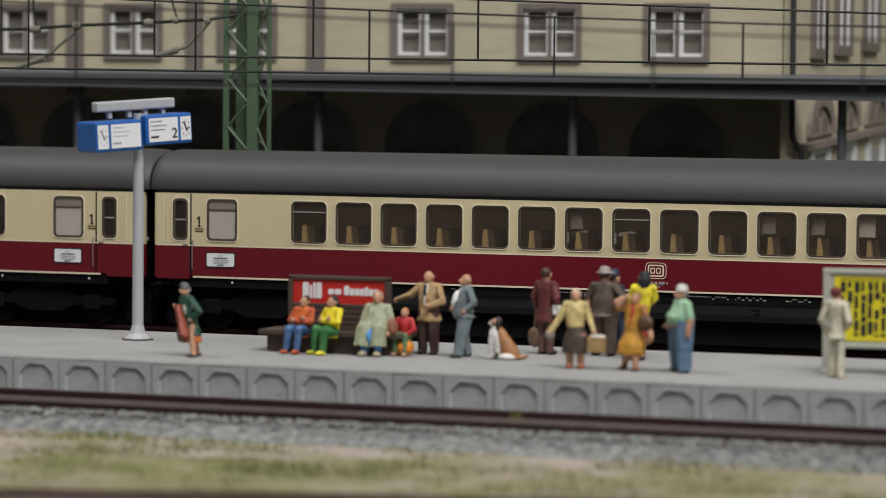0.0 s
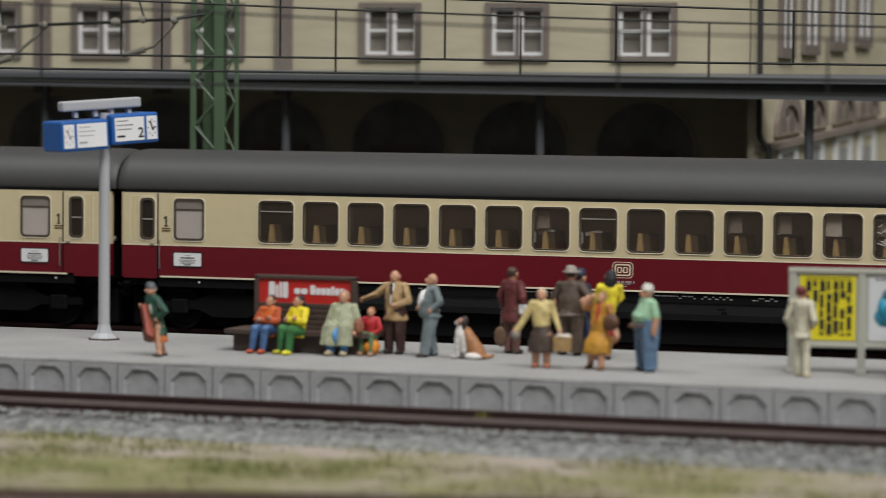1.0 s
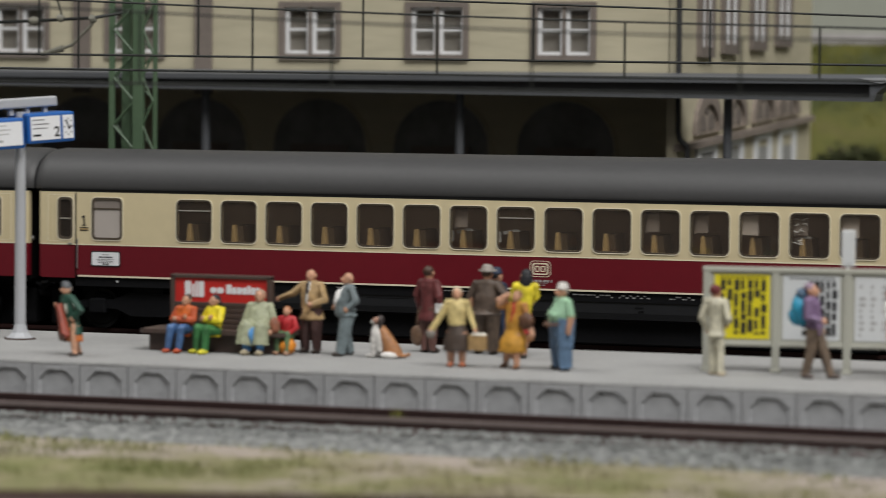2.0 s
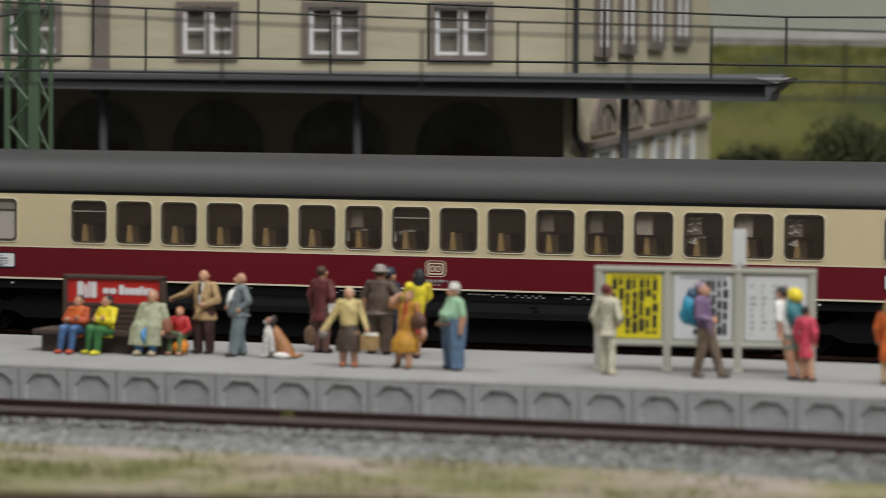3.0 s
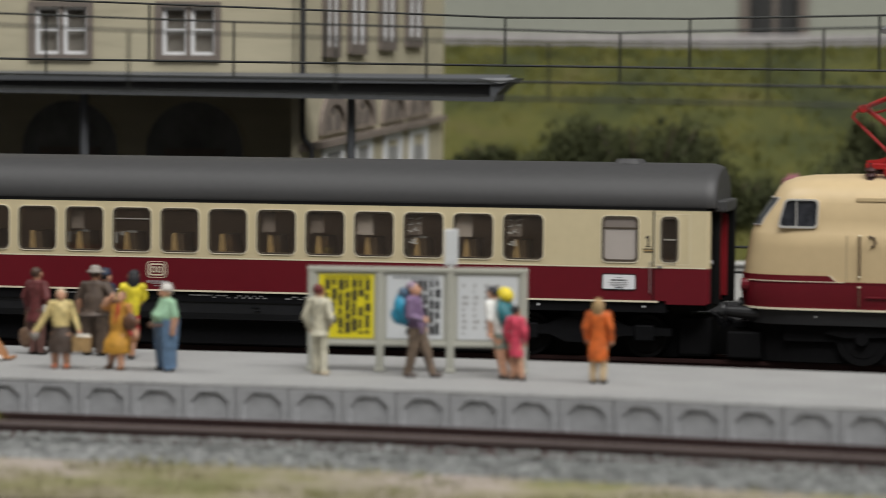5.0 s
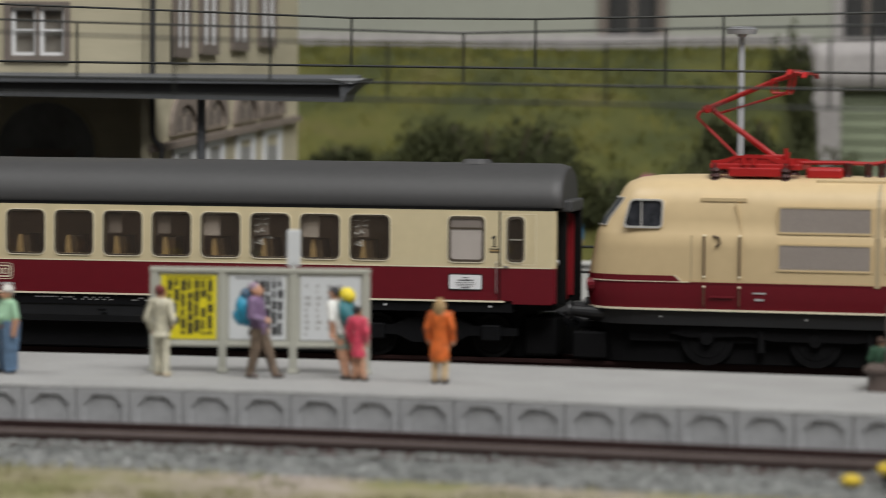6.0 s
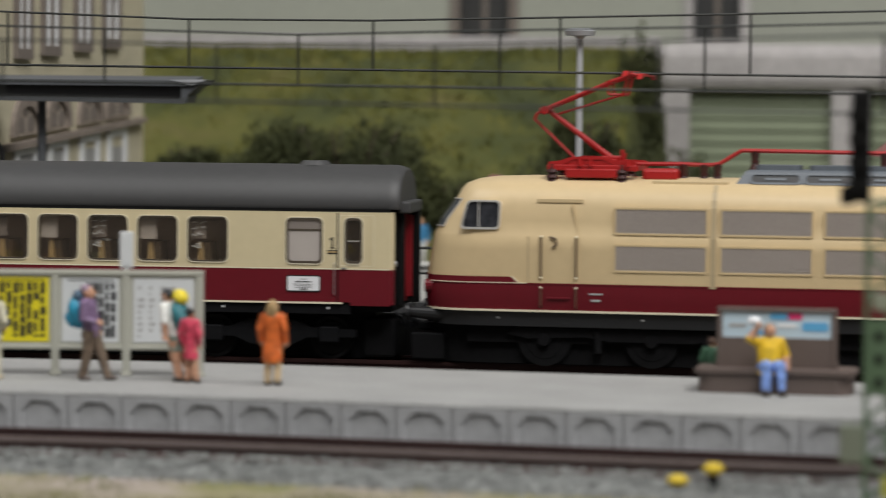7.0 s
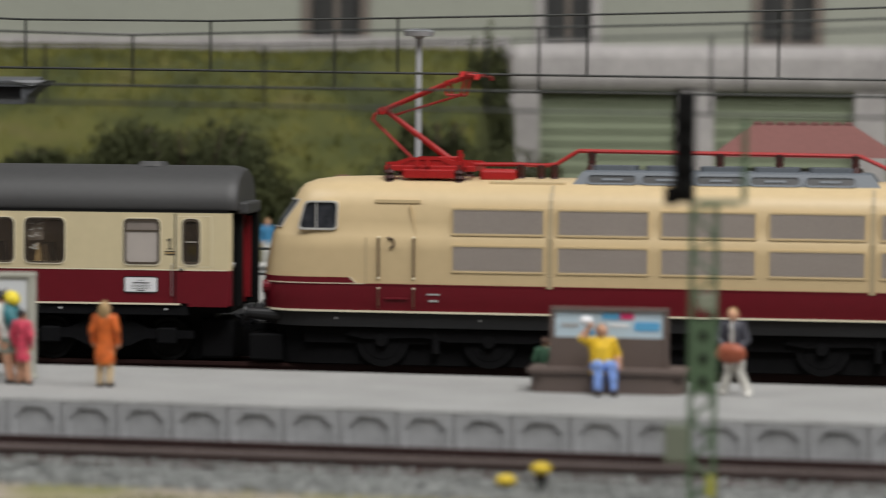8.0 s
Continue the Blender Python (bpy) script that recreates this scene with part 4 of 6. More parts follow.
    part("lower_arm", bm, REDPANTO, p)
    bm = B()
    for q in (-1, 1):
        rod(bm, (28.8, 15 + q * 1.2, 57.6), (45.2, 15 + q * 3.6, 64.4), 0.52, 0.38, 8)
    rod(bm, (30.5, 15, 56.0), (47.8, 15, 61.3), 0.28)
    rod(bm, (45.2, 9.5, 64.4), (45.2, 20.5, 64.4), 0.42)
    for y in (11, 19):
        tube(bm, [(44.3, y, 64.5), (44.7, y, 61.2), (48.2, y, 61.2), (49.2, y, 65.6)], 0.36)
        rod(bm, (45.2, y, 64.4), (50.0, y, 66.0), 0.4)
    rod(bm, (47.9, 10.5, 61.2), (47.9, 19.5, 61.2), 0.4)
    part("upper_arm", bm, REDPANTO, p)
    bm = B()
    for x, z in ((49.6, 66.6), (53.2, 66.0)):
        prism(bm, [(2.4, z - 1.0), (3.0, z - 1.2), (6.0, z - 0.3), (24, z - 0.3), (27, z - 1.2), (27.6, z - 1.0), (24.4, z + 0.3), (5.6, z + 0.3)], "x", x - 0.55, x + 0.55)
    for y in (9, 21):
        rod(bm, (49.2, y, 66.3), (53.6, y, 65.8), 0.32)
    part("collector_head", bm, REDPANTO, p)
    # roof fittings
    bm = B()
    tube(bm, [(51, 12, 44.6), (62, 12, 44.7), (68.5, 12, 44.5), (71.4, 12, 44.8), (76.8, 12, 48.1), (143.6, 12, 47.6), (150, 11, 44.8), (157, 10, 42.4)], 0.5, 8)
    part("roof_cable", bm, REDPANTO, c, "red roof cable")
    bm = B()
    box(bm, 53.3, 62, 8.5, 14, 40.6, 43.6, 0.8)
    part("main_switch", bm, REDPANTO, c)
    for x in (62.9, 67.8, 71.0, 80.0, 110.7, 124.8, 142.7):
        bm = B()
        zt = 44.4 if x < 78 else 47.6
        zb = 40.2 if x < 78 else 43.4
        zm = (zt + zb) / 2
        rod(bm, (x, 12, zb), (x, 12, zm), 1.5, 0.75, 12)
        rod(bm, (x, 12, zm - 0.3), (x, 12, zm + 0.3), 1.05, 1.0, 12)
        rod(bm, (x, 12, zm), (x, 12, zt), 0.75, 1.15, 12)
        rod(bm, (x, 12, zb - 1), (x, 12, zt + 0.3), 0.6)
        part("insulator", bm, INSUL, c)
    bm = B()
    box(bm, 56.2, 74.4, 5.6, 8.2, 38.8, 40.9, 0.3)
    part("roof_step", bm, LOCOCREAM, c)
    bm = B()
    loft(bm, [[(x, y, z) for x, y in ((x0, y0), (x1, y0), (x1, 30 - y0), (x0, 30 - y0))] for x0, x1, y0, z in ((75.0, 150, 5.6, 38.4), (75.4, 149.6, 5.7, 39.3), (78.2, 146.8, 7.9, 43.2), (79.0, 146, 8.6, 43.6))])
    hood = part("roof_hood", bm, SLATE, c, "slate grey ventilation hood")

    def lean_back(bm):
        for v in bm.verts:
            v.co.y += (v.co.z - 43.4) * 0.56
    for x in (79.4, 92.3, 105.2, 118.1, 131):
        bm = B()
        ring(bm, rrect(x, x + 12.2, 40.3, 42.9, 1.2), rrect(x + 0.45, x + 11.75, 40.7, 42.5, 0.85), "y", 7.55, 8.3)
        lean_back(bm)
        part("hood_vent", bm, SLATE, hood)
        bm = B()
        prism(bm, rrect(x + 0.3, x + 11.9, 40.5, 42.7, 0.9), "y", 7.85, 8.3)
        lean_back(bm)
        part("hood_slot", bm, GREYLOCO, hood)
        bm = B()
        box(bm, x + 3.6, x + 8.6, 7.65, 7.95, 41.3, 41.8)
        lean_back(bm)
        part("slot_highlight", bm, SLATE, hood)
        bm = B()
        prism(bm, rrect(x + 0.8, x + 11.4, 10, 20, 1.5), "z", 43.5, 44.7)
        part("hood_lid", bm, SLATE, hood)
    return c


loco()
# ---- station building ----
def station():
    c = thing("station_building", "pale sandstone station building with brown stone window surrounds", "building")
    Y = 110.0
    bays = [-257.0, -218.6, -180.2, -141.8, -104.0, -67.6, -30.0, 25.8, 65.0, 103.2]
    WZ0, WZ1 = 68.2, 84.5
    bm = B()
    x = -330.0
    for b in bays:
        box(bm, x, b + 0.8, Y, Y + 3, 59.5, 110)
        box(bm, b + 0.8, b + 18.2, Y, Y + 3, 59.5, WZ0 + 0.8)
        box(bm, b + 0.8, b + 18.2, Y, Y + 3, WZ1, 110)
        x = b + 18.2
    box(bm, x, 143.9, Y, Y + 3, 59.5, 110)
    prism(bm, [(143.6, Y), (143.61, Y + 3), (149.8, 266), (152.8, 266), (146.5, Y)], "z", -12, 110)
    box(bm, -330, 152.8, 263, 266, -12, 110)
    box(bm, -333, -330, Y, 268, -12, 110)
    box(bm, -330, 150, Y, 268, 110, 113)
    part("wall", bm, STONE, c, "pale sandstone upper wall")
    bm = B()
    box(bm, -330, 143.5, Y + 56, Y + 59, -12, 59.5)
    box(bm, -330, 143.5, Y + 3, Y + 57, 59.5, 61)
    box(bm, 143.1, 143.6, Y + 0.5, Y + 57, -12, 59.5)
    part("ground_floor_wall", bm, STONE, c)
    for i, b in enumerate(bays):
        w = new("window")
        w.parent = c
        bm = B()
        ring(bm, rrect(b - 0.2, b + 19.2, WZ0 + 0.1, WZ1 + 0.8, 0.2, 1), rrect(b + 1.7, b + 17.5, WZ0 + 1.8, WZ1 - 0.8, 0.2, 1), "y", Y - 0.9, Y + 1.2)
        box(bm, b + 9.1, b + 10.1, Y - 0.5, Y + 1.2, WZ0 + 1, WZ1)
        part("surround", bm, BROWNSTONE, w)
        for k in (0, 1):
            a = b + 1.7 + k * 8.4
            z0, z1 = WZ0 + 1.8, WZ1 - 0.8
            bm = B()
            ring(bm, rrect(a, a + 7.4, z0, z1, 0.1, 1), rrect(a + 1.1, a + 6.6, z0 + 1.0, z1 - 0.9, 0.1, 1), "y", Y + 0.3, Y + 1.1)
            box(bm, a + 1.0, a + 6.7, Y + 0.4, Y + 1.0, z1 - 6.9, z1 - 6.2)
            part("sash", bm, WINWHITE, w)
            bm = B()
            box(bm, a + 0.4, a + 7, Y + 0.8, Y + 0.95, z0 + 0.4, z1 - 0.4)
            p = part("pane", bm, PANE, w)
            p.visible_shadow = False
            bm = B()
            n = 9
            pts = [(a + 0.3 + 6.8 * i / (2 * n), Y + 2.0 + (0.5 if i % 2 else 0)) for i in range(2 * n + 1)]
            prism(bm, pts + [(x_, y_ + 0.2) for x_, y_ in pts[::-1]], "z", z0, z1 - 2.0)
            box(bm, a, a + 7.4, Y + 4, Y + 4.2, z0, z1)
            part("curtain", bm, CURTAIN, w)
    # pilasters
    for x in (-158.4, -119.3, -80.3, -40.4, -1.0):
        bm = B()
        box(bm, x, x + 5.5, Y - 1.0, Y + 0.5, 58, 110)
        part("pilaster", bm, BROWNSTONE, c)
    # arches of the ground floor
    for k in range(-7, 3):
        xm = 18.0 + k * 39.9
        bm = B()
        pts = [(xm - 16.2, -11)] + [(xm - 16.2 * math.cos(radians(a)), 42 + 15.4 * math.sin(radians(a))) for a in range(0, 181, 15)] + [(xm + 16.2, -11)]
        pin = [(xm - 15.4, -11)] + [(xm - 15.4 * math.cos(radians(a)), 42 + 14.6 * math.sin(radians(a))) for a in range(0, 181, 15)] + [(xm + 15.4, -11)]
        ring(bm, pts, pin, "y", Y + 55.2, Y + 56)
        a = part("arch", bm, STONE, c)
        bm = B()
        prism(bm, pin, "y", Y + 55.5, Y + 55.95)
        part("arch_glazing", bm, ARCHPANE, a)
        bm = B()
        box(bm, xm - 9.5, xm + 9.5, Y + 54.6, Y + 55.5, 39.6, 42.4)
        part("transom", bm, BROWNSTONE, a)
    # downpipe
    bm = B()
    tube(bm, [(147.0, Y - 1.6, 110), (147.0, Y - 1.6, 48.4), (147.8, Y - 2.2, 46.3), (149.9, Y - 2.2, 44.3), (149.9, Y - 2.2, -10)], 0.8, 8)
    part("downpipe", bm, CANOPYDARK, c, "dark downpipe")
    # east gable wall: windows, arches and a string course, along its own line
    ux, uy = 6.1 / 156.0, 1.0
    ln = math.hypot(ux, uy)
    ex, ey = ux / ln, uy / ln
    M = Matrix(((ex, ey, 0, 146.5), (ey, -ex, 0, Y), (0, 0, 1, 0), (0, 0, 0, 1)))

    def east(name, bm, material, parent, label="", rise=0.0):
        for v in bm.verts:
            v.co.z += v.co.x * rise
        bm.transform(M)
        return part(name, bm, material, parent, label)
    for s0, s1, a0, a1 in ((18.0, 33.0, 15, 43), (43.5, 61.0, 47, 73), (76.5, 94.0, 80, 107), (107.0, 125.5, 110, 138)):
        w = new("window")
        w.parent = c
        zb = 69.0 + s0 * 0.048
        bm = B()
        ring(bm, rrect(s0, s1, zb, 101, 0.2, 1), rrect(s0 + 2.0, s1 - 2.0, zb + 3, 98, 0.2, 1), "y", -0.6, 1.6)
        m0 = (s0 + s1) / 2
        box(bm, m0 - 1.0, m0 + 1.0, -0.2, 1.5, zb + 2, 99)
        east("surround", bm, BROWNSTONE, w)
        bm = B()
        for a, b in ((s0 + 2.0, m0 - 1.0), (m0 + 1.0, s1 - 2.0)):
            ring(bm, rrect(a, b, zb + 3, 98, 0.1, 1), rrect(a + 0.8, b - 0.8, zb + 4.4, 97, 0.1, 1), "y", -0.2, 0.8)
            box(bm, a, b, -0.2, 0.8, 90, 91.2)
        east("sash", bm, WINWHITE, w)
        bm = B()
        for a, b in ((s0 + 2.0, m0 - 1.0), (m0 + 1.0, s1 - 2.0)):
            box(bm, a, b, -0.3, 0.2, zb + 3, 98)
        east("curtain", bm, CURTAIN, w)
        ac, ar_ = (a0 + a1) / 2, (a1 - a0) / 2
        bm = B()
        pts = [(a0, 46.6)] + [(ac - ar_ * math.cos(radians(a)), 47.5 + 11.5 * math.sin(radians(a))) for a in range(0, 181, 15)] + [(a1, 46.6)]
        pin = [(a0 + 4, 46.6)] + [(ac - (ar_ - 4) * math.cos(radians(a)), 47.5 + 7.5 * math.sin(radians(a))) for a in range(0, 181, 15)] + [(a1 - 4, 46.6)]
        ring(bm, pts, pin, "y", -0.5, 1.4)
        ar = east("arch", bm, GABLESTONE, c, rise=0.0458)
        bm = B()
        prism(bm, pin, "y", -0.3, 0.4)
        for v in bm.verts:
            v.co.z += v.co.x * 0.0458
        bm.transform(M)
        part("tympanum", bm, mat("carved_stone", (0.34, 0.29, 0.24), 0.85, vary=0.4, grain=3, bump=0.6) if "carved_stone" not in bpy.data.materials else bpy.data.materials["carved_stone"], ar)
        bm = B()
        for q in (-1, 1):
            cx = ac + q * (ar_ - 4) * 0.45
            rr = (ar_ - 4) * 0.34
            prism(bm, [(cx - rr, 47.4)] + [(cx - rr * math.cos(radians(a)), 49.4 + 2.6 * math.sin(radians(a))) for a in range(0, 181, 30)] + [(cx + rr, 47.4)], "y", 0.2, 0.62)
        prism(bm, [(ac + 2.2 * math.cos(radians(a)), 53.0 + 1.1 * math.sin(radians(a))) for a in range(0, 360, 30)], "y", 0.2, 0.62)
        for v in bm.verts:
            v.co.z += v.co.x * 0.0458
        bm.transform(M)
        part("tracery_opening", bm, BROWNSTONE, ar)
        bm = B()
        ring(bm, rrect(a0 + 3, a1 - 3, -10, 43.5, 0.2, 1), rrect(a0 + 7, a1 - 7, -5, 41, 0.2, 1), "y", -0.2, 0.9)
        sw = east("shop_window", bm, WINWHITE, c, "white painted ground floor window", rise=0.045)
        bm = B()
        box(bm, a0 + 4, a1 - 4, -0.3, 0.3, -8, 43)
        bm.transform(M)
        part("shop_pane", bm, CURTAIN, sw)
    bm = B()
    prism(bm, [(-1, 43.0), (152, 50.6), (152, 52.4), (-1, 45.0)], "y", -0.8, 2.6)
    east("string_course", bm, GABLESTONE, c)
    return c


station()


# ---- platform canopy ----
def canopy():
    c = thing("platform_canopy", "slate grey station canopy roof on slim columns", "canopy")
    X0, X1 = -330.0, 207.0
    Y0, Y1 = 96.0, 109.0
    bm = B()
    prism(bm, [(Y0, 62.5), (Y0, 64.0), (Y1, 65.2), (Y1, 64.2)], "x", X0, X1)
    roof = part("roof_sheet", bm, CANOPY, c)
    def falling(section, x1):
        """A length of the eaves whose lower edge falls slightly towards the open end."""
        return [[(x, y, z + (0.0086 * (X1 - x) if low else 0.0)) for y, z, low in section] for x in (X0, x1)]
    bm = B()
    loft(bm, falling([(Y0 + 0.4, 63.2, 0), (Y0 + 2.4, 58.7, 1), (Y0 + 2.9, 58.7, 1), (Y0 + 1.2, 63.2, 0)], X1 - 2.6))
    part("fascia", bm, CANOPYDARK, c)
    bm = B()
    loft(bm, falling([(Y0 + 0.2, 57.7, 1), (Y0 + 0.2, 58.7, 1), (Y0 + 3, 58.7, 1), (Y0 + 3, 57.7, 1)], X1 - 2.5))
    part("gutter_beam", bm, CANOPY, c)
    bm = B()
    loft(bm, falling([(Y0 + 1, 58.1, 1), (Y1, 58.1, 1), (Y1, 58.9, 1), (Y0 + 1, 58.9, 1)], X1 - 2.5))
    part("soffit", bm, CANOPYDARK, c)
    bm = B()
    loft(bm, [[(x, y, z) for x, y in ((X1 - 3.4, Y0 + 0.6), (xe, Y0 + 0.6), (xe, Y1), (X1 - 3.4, Y1))] for xe, z in ((X1 - 2.2, 57.9), (X1 - 1.6, 60.0), (X1 + 1.0, 62.4), (X1 + 3.4, 63.6), (X1 + 3.6, 64.2))])
    part("end_cheek", bm, CANOPY, c)
    bm = B()
    prism(bm, [(X1 - 6.6, 64.1), (X1 + 4.2, 64.3), (X1 - 0.2, 62.7)], "y", Y0 - 0.3, Y0 + 0.5)
    part("end_triangle", bm, GREYPOLE, c, "light grey triangle placed to fit the camera's view")
    for k in range(-4, 3):
        x = 4.5 + k * 78.8
        bm = B()
        rod(bm, (x, 105, -12), (x, 105, 58.6 + 0.0086 * (X1 - x)), 1.5, 1.25, 12)
        box(bm, x - 2, x + 2, 103, 107, -12.4, -9, 0.3)
        part("column", bm, CANOPY, c)
    return c


canopy()


# ---- overhead line ----
def catenary(y, contact, top, drops, label, r=0.28, metal=WIRE):
    c = thing("overhead_line", label, "overhead wire", "overhead lines")
    for nm, fn, rr, step in (("contact_wire", contact, r * 1.15, 40), ("messenger_wire", top, r, 20)):
        bm = B()
        loft(bm, [[(x, y + rr * math.cos(k * math.pi / 3), fn(x) + rr * math.sin(k * math.pi / 3)) for k in range(6)] for x in sorted(set(range(-420, 781, step)) | set(drops))])
        part(nm, bm, metal, c)
    for x in drops:
        bm = B()
        rod(bm, (x, y, contact(x)), (x, y, top(x)), r, r, 6)
        part("dropper", bm, metal, c)
    return c


def sagging(knots):
    """A wire pulled down by its droppers: straight from knot to knot."""
    ks, zs = [k for k, z in knots], [z for k, z in knots]
    return lambda x: float(np.interp(x, ks, zs))


TRAIN_WIRE = sagging(((-420, 112), (-95, 91.5), (-3.3, 86.9), (42.5, 85.0), (88.3, 83.4), (134.1, 81.9), (179.9, 80.4), (225.7, 78.8), (271.5, 78.7), (317.3, 79.7), (363.1, 80.8), (408.9, 82.0), (454.7, 83.7), (780, 97)))
FRONT_WIRE = sagging(((-420, 101), (-55.2, 84.9), (-9.6, 82.8), (36, 81.0), (81.6, 79.2), (127.2, 77.6), (172.8, 76.2), (218.4, 75.2), (264, 74.1), (309.6, 75.3), (355.2, 76.3), (400.8, 77.6), (446.4, 79.4), (780, 93)))
catenary(7, lambda x: 68.0 - 0.0064 * (x - 70), TRAIN_WIRE, [134.1 + 45.8 * k for k in range(-9, 13)], "dark thin overhead wires above the train track", 0.3)
catenary(-55, lambda x: 64.1 - 0.0065 * (x - 60), FRONT_WIRE, [36.6 + 45.6 * k + (1.0 if 1 < k < 5 else 0.0) for k in range(-8, 13)], "dark thin overhead wires in front of the train", 0.28)
EDGE_WIRE = sagging(((-420, 99), (8.2, 79.6), (51.2, 77.8), (94.2, 76.0), (137.2, 74.0), (180.2, 72.4), (223.2, 71.1), (266.2, 70.3), (309.2, 70.5), (352.2, 71.7), (395.2, 73.1), (438.2, 75.0), (780, 90)))
catenary(-150, lambda x: 60.2 - 0.0098 * (x - 179), EDGE_WIRE, [137.2 + 43.0 * k for k in range(-9, 13)], "dark thin overhead wires above the front track", 0.26)

# ---- front track things, signal, lamp ----
bm = B()
rod(bm, (318.5, 44, -12), (318.5, 44, 75.5), 1.0, 0.75, 12)
rod(bm, (318.5, 44, 75.2), (318.5, 44, 76.2), 1.0, 1.6, 16)
rod(bm, (318.5, 44, 76.0), (318.5, 44, 77.2), 3.6, 4.0, 20)
rod(bm, (318.5, 44, 77.2), (318.5, 44, 77.9), 4.0, 2.6, 20)
solid("street_lamp", bm, GREYPOLE, "light grey platform lamp post with a round head", "lamp post", smooth=True)

# ---- behind the tracks ----
def garage_row():
    c = thing("garage_block", "pale concrete garage block with sage green shutters set in the bank", "garage")
    Y = 490.0
    doors = [(318.5, 374.0), (387.0, 441.5), (454, 508), (521, 575)]
    bm = B()
    box(bm, 306, 640, Y - 1.5, Y + 60, 62.5, 81.0, 4.5)
    x = 306.0
    for a, b in doors:
        box(bm, x, a, Y, Y + 60, 0, 62.6)
        x = b
    box(bm, x, 640, Y, Y + 60, 0, 62.6)
    part("concrete_frame", bm, CONCRETE, c)
    for a, b in doors:
        bm = B()
        box(bm, a, b, Y + 6, Y + 7, 0, 62.6)
        sh = part("shutter", bm, SHUTTER, c, "sage green roller shutter")
        bm = B()
        prism(bm, [(Y + 6.2, 0.0), (Y + 4.6, 0.3), (Y + 5.6, 4.75), (Y + 6.2, 4.9)], "x", a, b)
        me = mesh_of("slat", bm, SHUTTER)
        for i in range(12):
            sl = new("slat", me)
            sl.parent = sh
            sl.location = (0, 0, (2 + 5 * i) * K)
    return c


garage_row()


def upper_house():
    c = thing("upper_house", "grey-beige house front on the road above the bank", "house")
    Y = 600.0
    ops = [(212.5, 234), (313, 333), (405, 427.5), (500, 530)]
    x = -300.0
    for a, b in ops:
        for q in ((x, a, Y, Y + 60, 60, 190), (a, b, Y, Y + 60, 60, 84), (a, b, Y, Y + 60, 122, 190)):
            bm = B()
            box(bm, *q)
            part("wall_panel", bm, HOUSE, c)
        x = b
    bm = B()
    box(bm, x, 900, Y, Y + 60, 60, 190)
    part("wall_panel", bm, HOUSE, c)
    for i, (a, b) in enumerate(ops):
        w = new("window")
        w.parent = c
        bm = B()
        ring(bm, rrect(a - 4, b + 4, 81, 125, 0.3, 1), rrect(a, b, 84, 122, 0.3, 1), "y", Y - 1.5, Y + 3)
        part("surround", bm, BROWNSTONE if i != 1 else CONCRETE, w)
        bm = B()
        box(bm, a, b, Y + 3, Y + 4, 84, 122)
        part("pane", bm, DARKPANE, w)
        bm = B()
        box(bm, (a + b) / 2 - 1, (a + b) / 2 + 1, Y + 2, Y + 3.2, 84, 122)
        part("mullion", bm, BROWNSTONE, w)
    bm = B()
    box(bm, -300, 900, Y - 3, Y, 60, 82)
    part("plinth", bm, CONCRETE, c)
    return c


upper_house()
bm = B()
box(bm, -300, 306, 497, 505, 70, 83.4, 0.8)
solid("road_kerb", bm, CONCRETE, "pale concrete kerb along the road above the bank", "kerb", kind="structure")


PINK = mat("pink_blossom", (0.45, 0.16, 0.22), 0.8, vary=0.2)


def bush(x, y, z, rx, ry, rz, count, seed, label="dense dark green model bush on the grass bank"):
    """A clump of many small leaf tufts with gaps and an uneven outline, on a few twigs."""
    rnd = random.Random(seed)
    c = thing("bush", label, "bush", "bushes on the bank", at=(x, y, z))
    bm = B()
    for i in range(7):
        a = i * 0.9
        rod(bm, (0, 0, -6), (rx * 0.5 * math.cos(a), ry * 0.5 * math.sin(a), rz * 0.9), 1.0, 0.3, 5)
    part("stem", bm, BENCHBROWN, c)
    bm = B()
    n = 24 if rz > 2.4 * rx else 14
    lobes = [(rnd.uniform(-0.7, 0.7), rnd.uniform(-0.5, 0.5), 0.05 + 0.75 * i / n if n > 20 else rnd.uniform(0.05, 0.7), rnd.uniform(0.28, 0.5) * (0.55 if n > 20 else 1.0)) for i in range(n)]
    for i in range(int(count * 3.2)):
        lx, ly, lz, lr = rnd.choice(lobes)
        v = Vector((rnd.gauss(0, 1), rnd.gauss(0, 1), rnd.gauss(0, 1))).normalized() * lr * rnd.uniform(0.25, 1.08)
        p = Vector(((lx + v.x * (1.8 if n > 20 else 1)) * rx, (ly + v.y) * ry, (lz + v.z) * rz))
        n = Vector((rnd.gauss(0, 1), rnd.gauss(0, 1), rnd.gauss(0, 1))).normalized()
        t = n.orthogonal().normalized()
        u = n.cross(t)
        s = rnd.uniform(0.5, 1.4)
        bm.faces.new([bm.verts.new(p + t * s), bm.verts.new(p + u * s * 0.6), bm.verts.new(p - t * s), bm.verts.new(p - u * s * 0.6 + n * s * 0.4)])
    part("foliage", bm, LEAF, c)
    return c


bush(212, 318, 18, 36, 18, 34, 5200, 1)
bush(238, 330, 8, 24, 16, 24, 2800, 2)
bush(176, 338, 16, 20, 14, 22, 2200, 3)
bush(293, 345, 14, 25, 16, 24, 3000, 4)
bush(318, 360, 6, 20, 14, 36, 2600, 5)
bush(150, 345, 26, 14, 10, 16, 1300, 7)
bush(306.5, 425, 6, 12, 9, 78, 6400, 6, "tall dark green model hedge beside the garages")
bush(293, 362, 24, 16, 10, 30, 3600, 9)
bush(304, 440, 14, 13, 12, 40, 2600, 10)
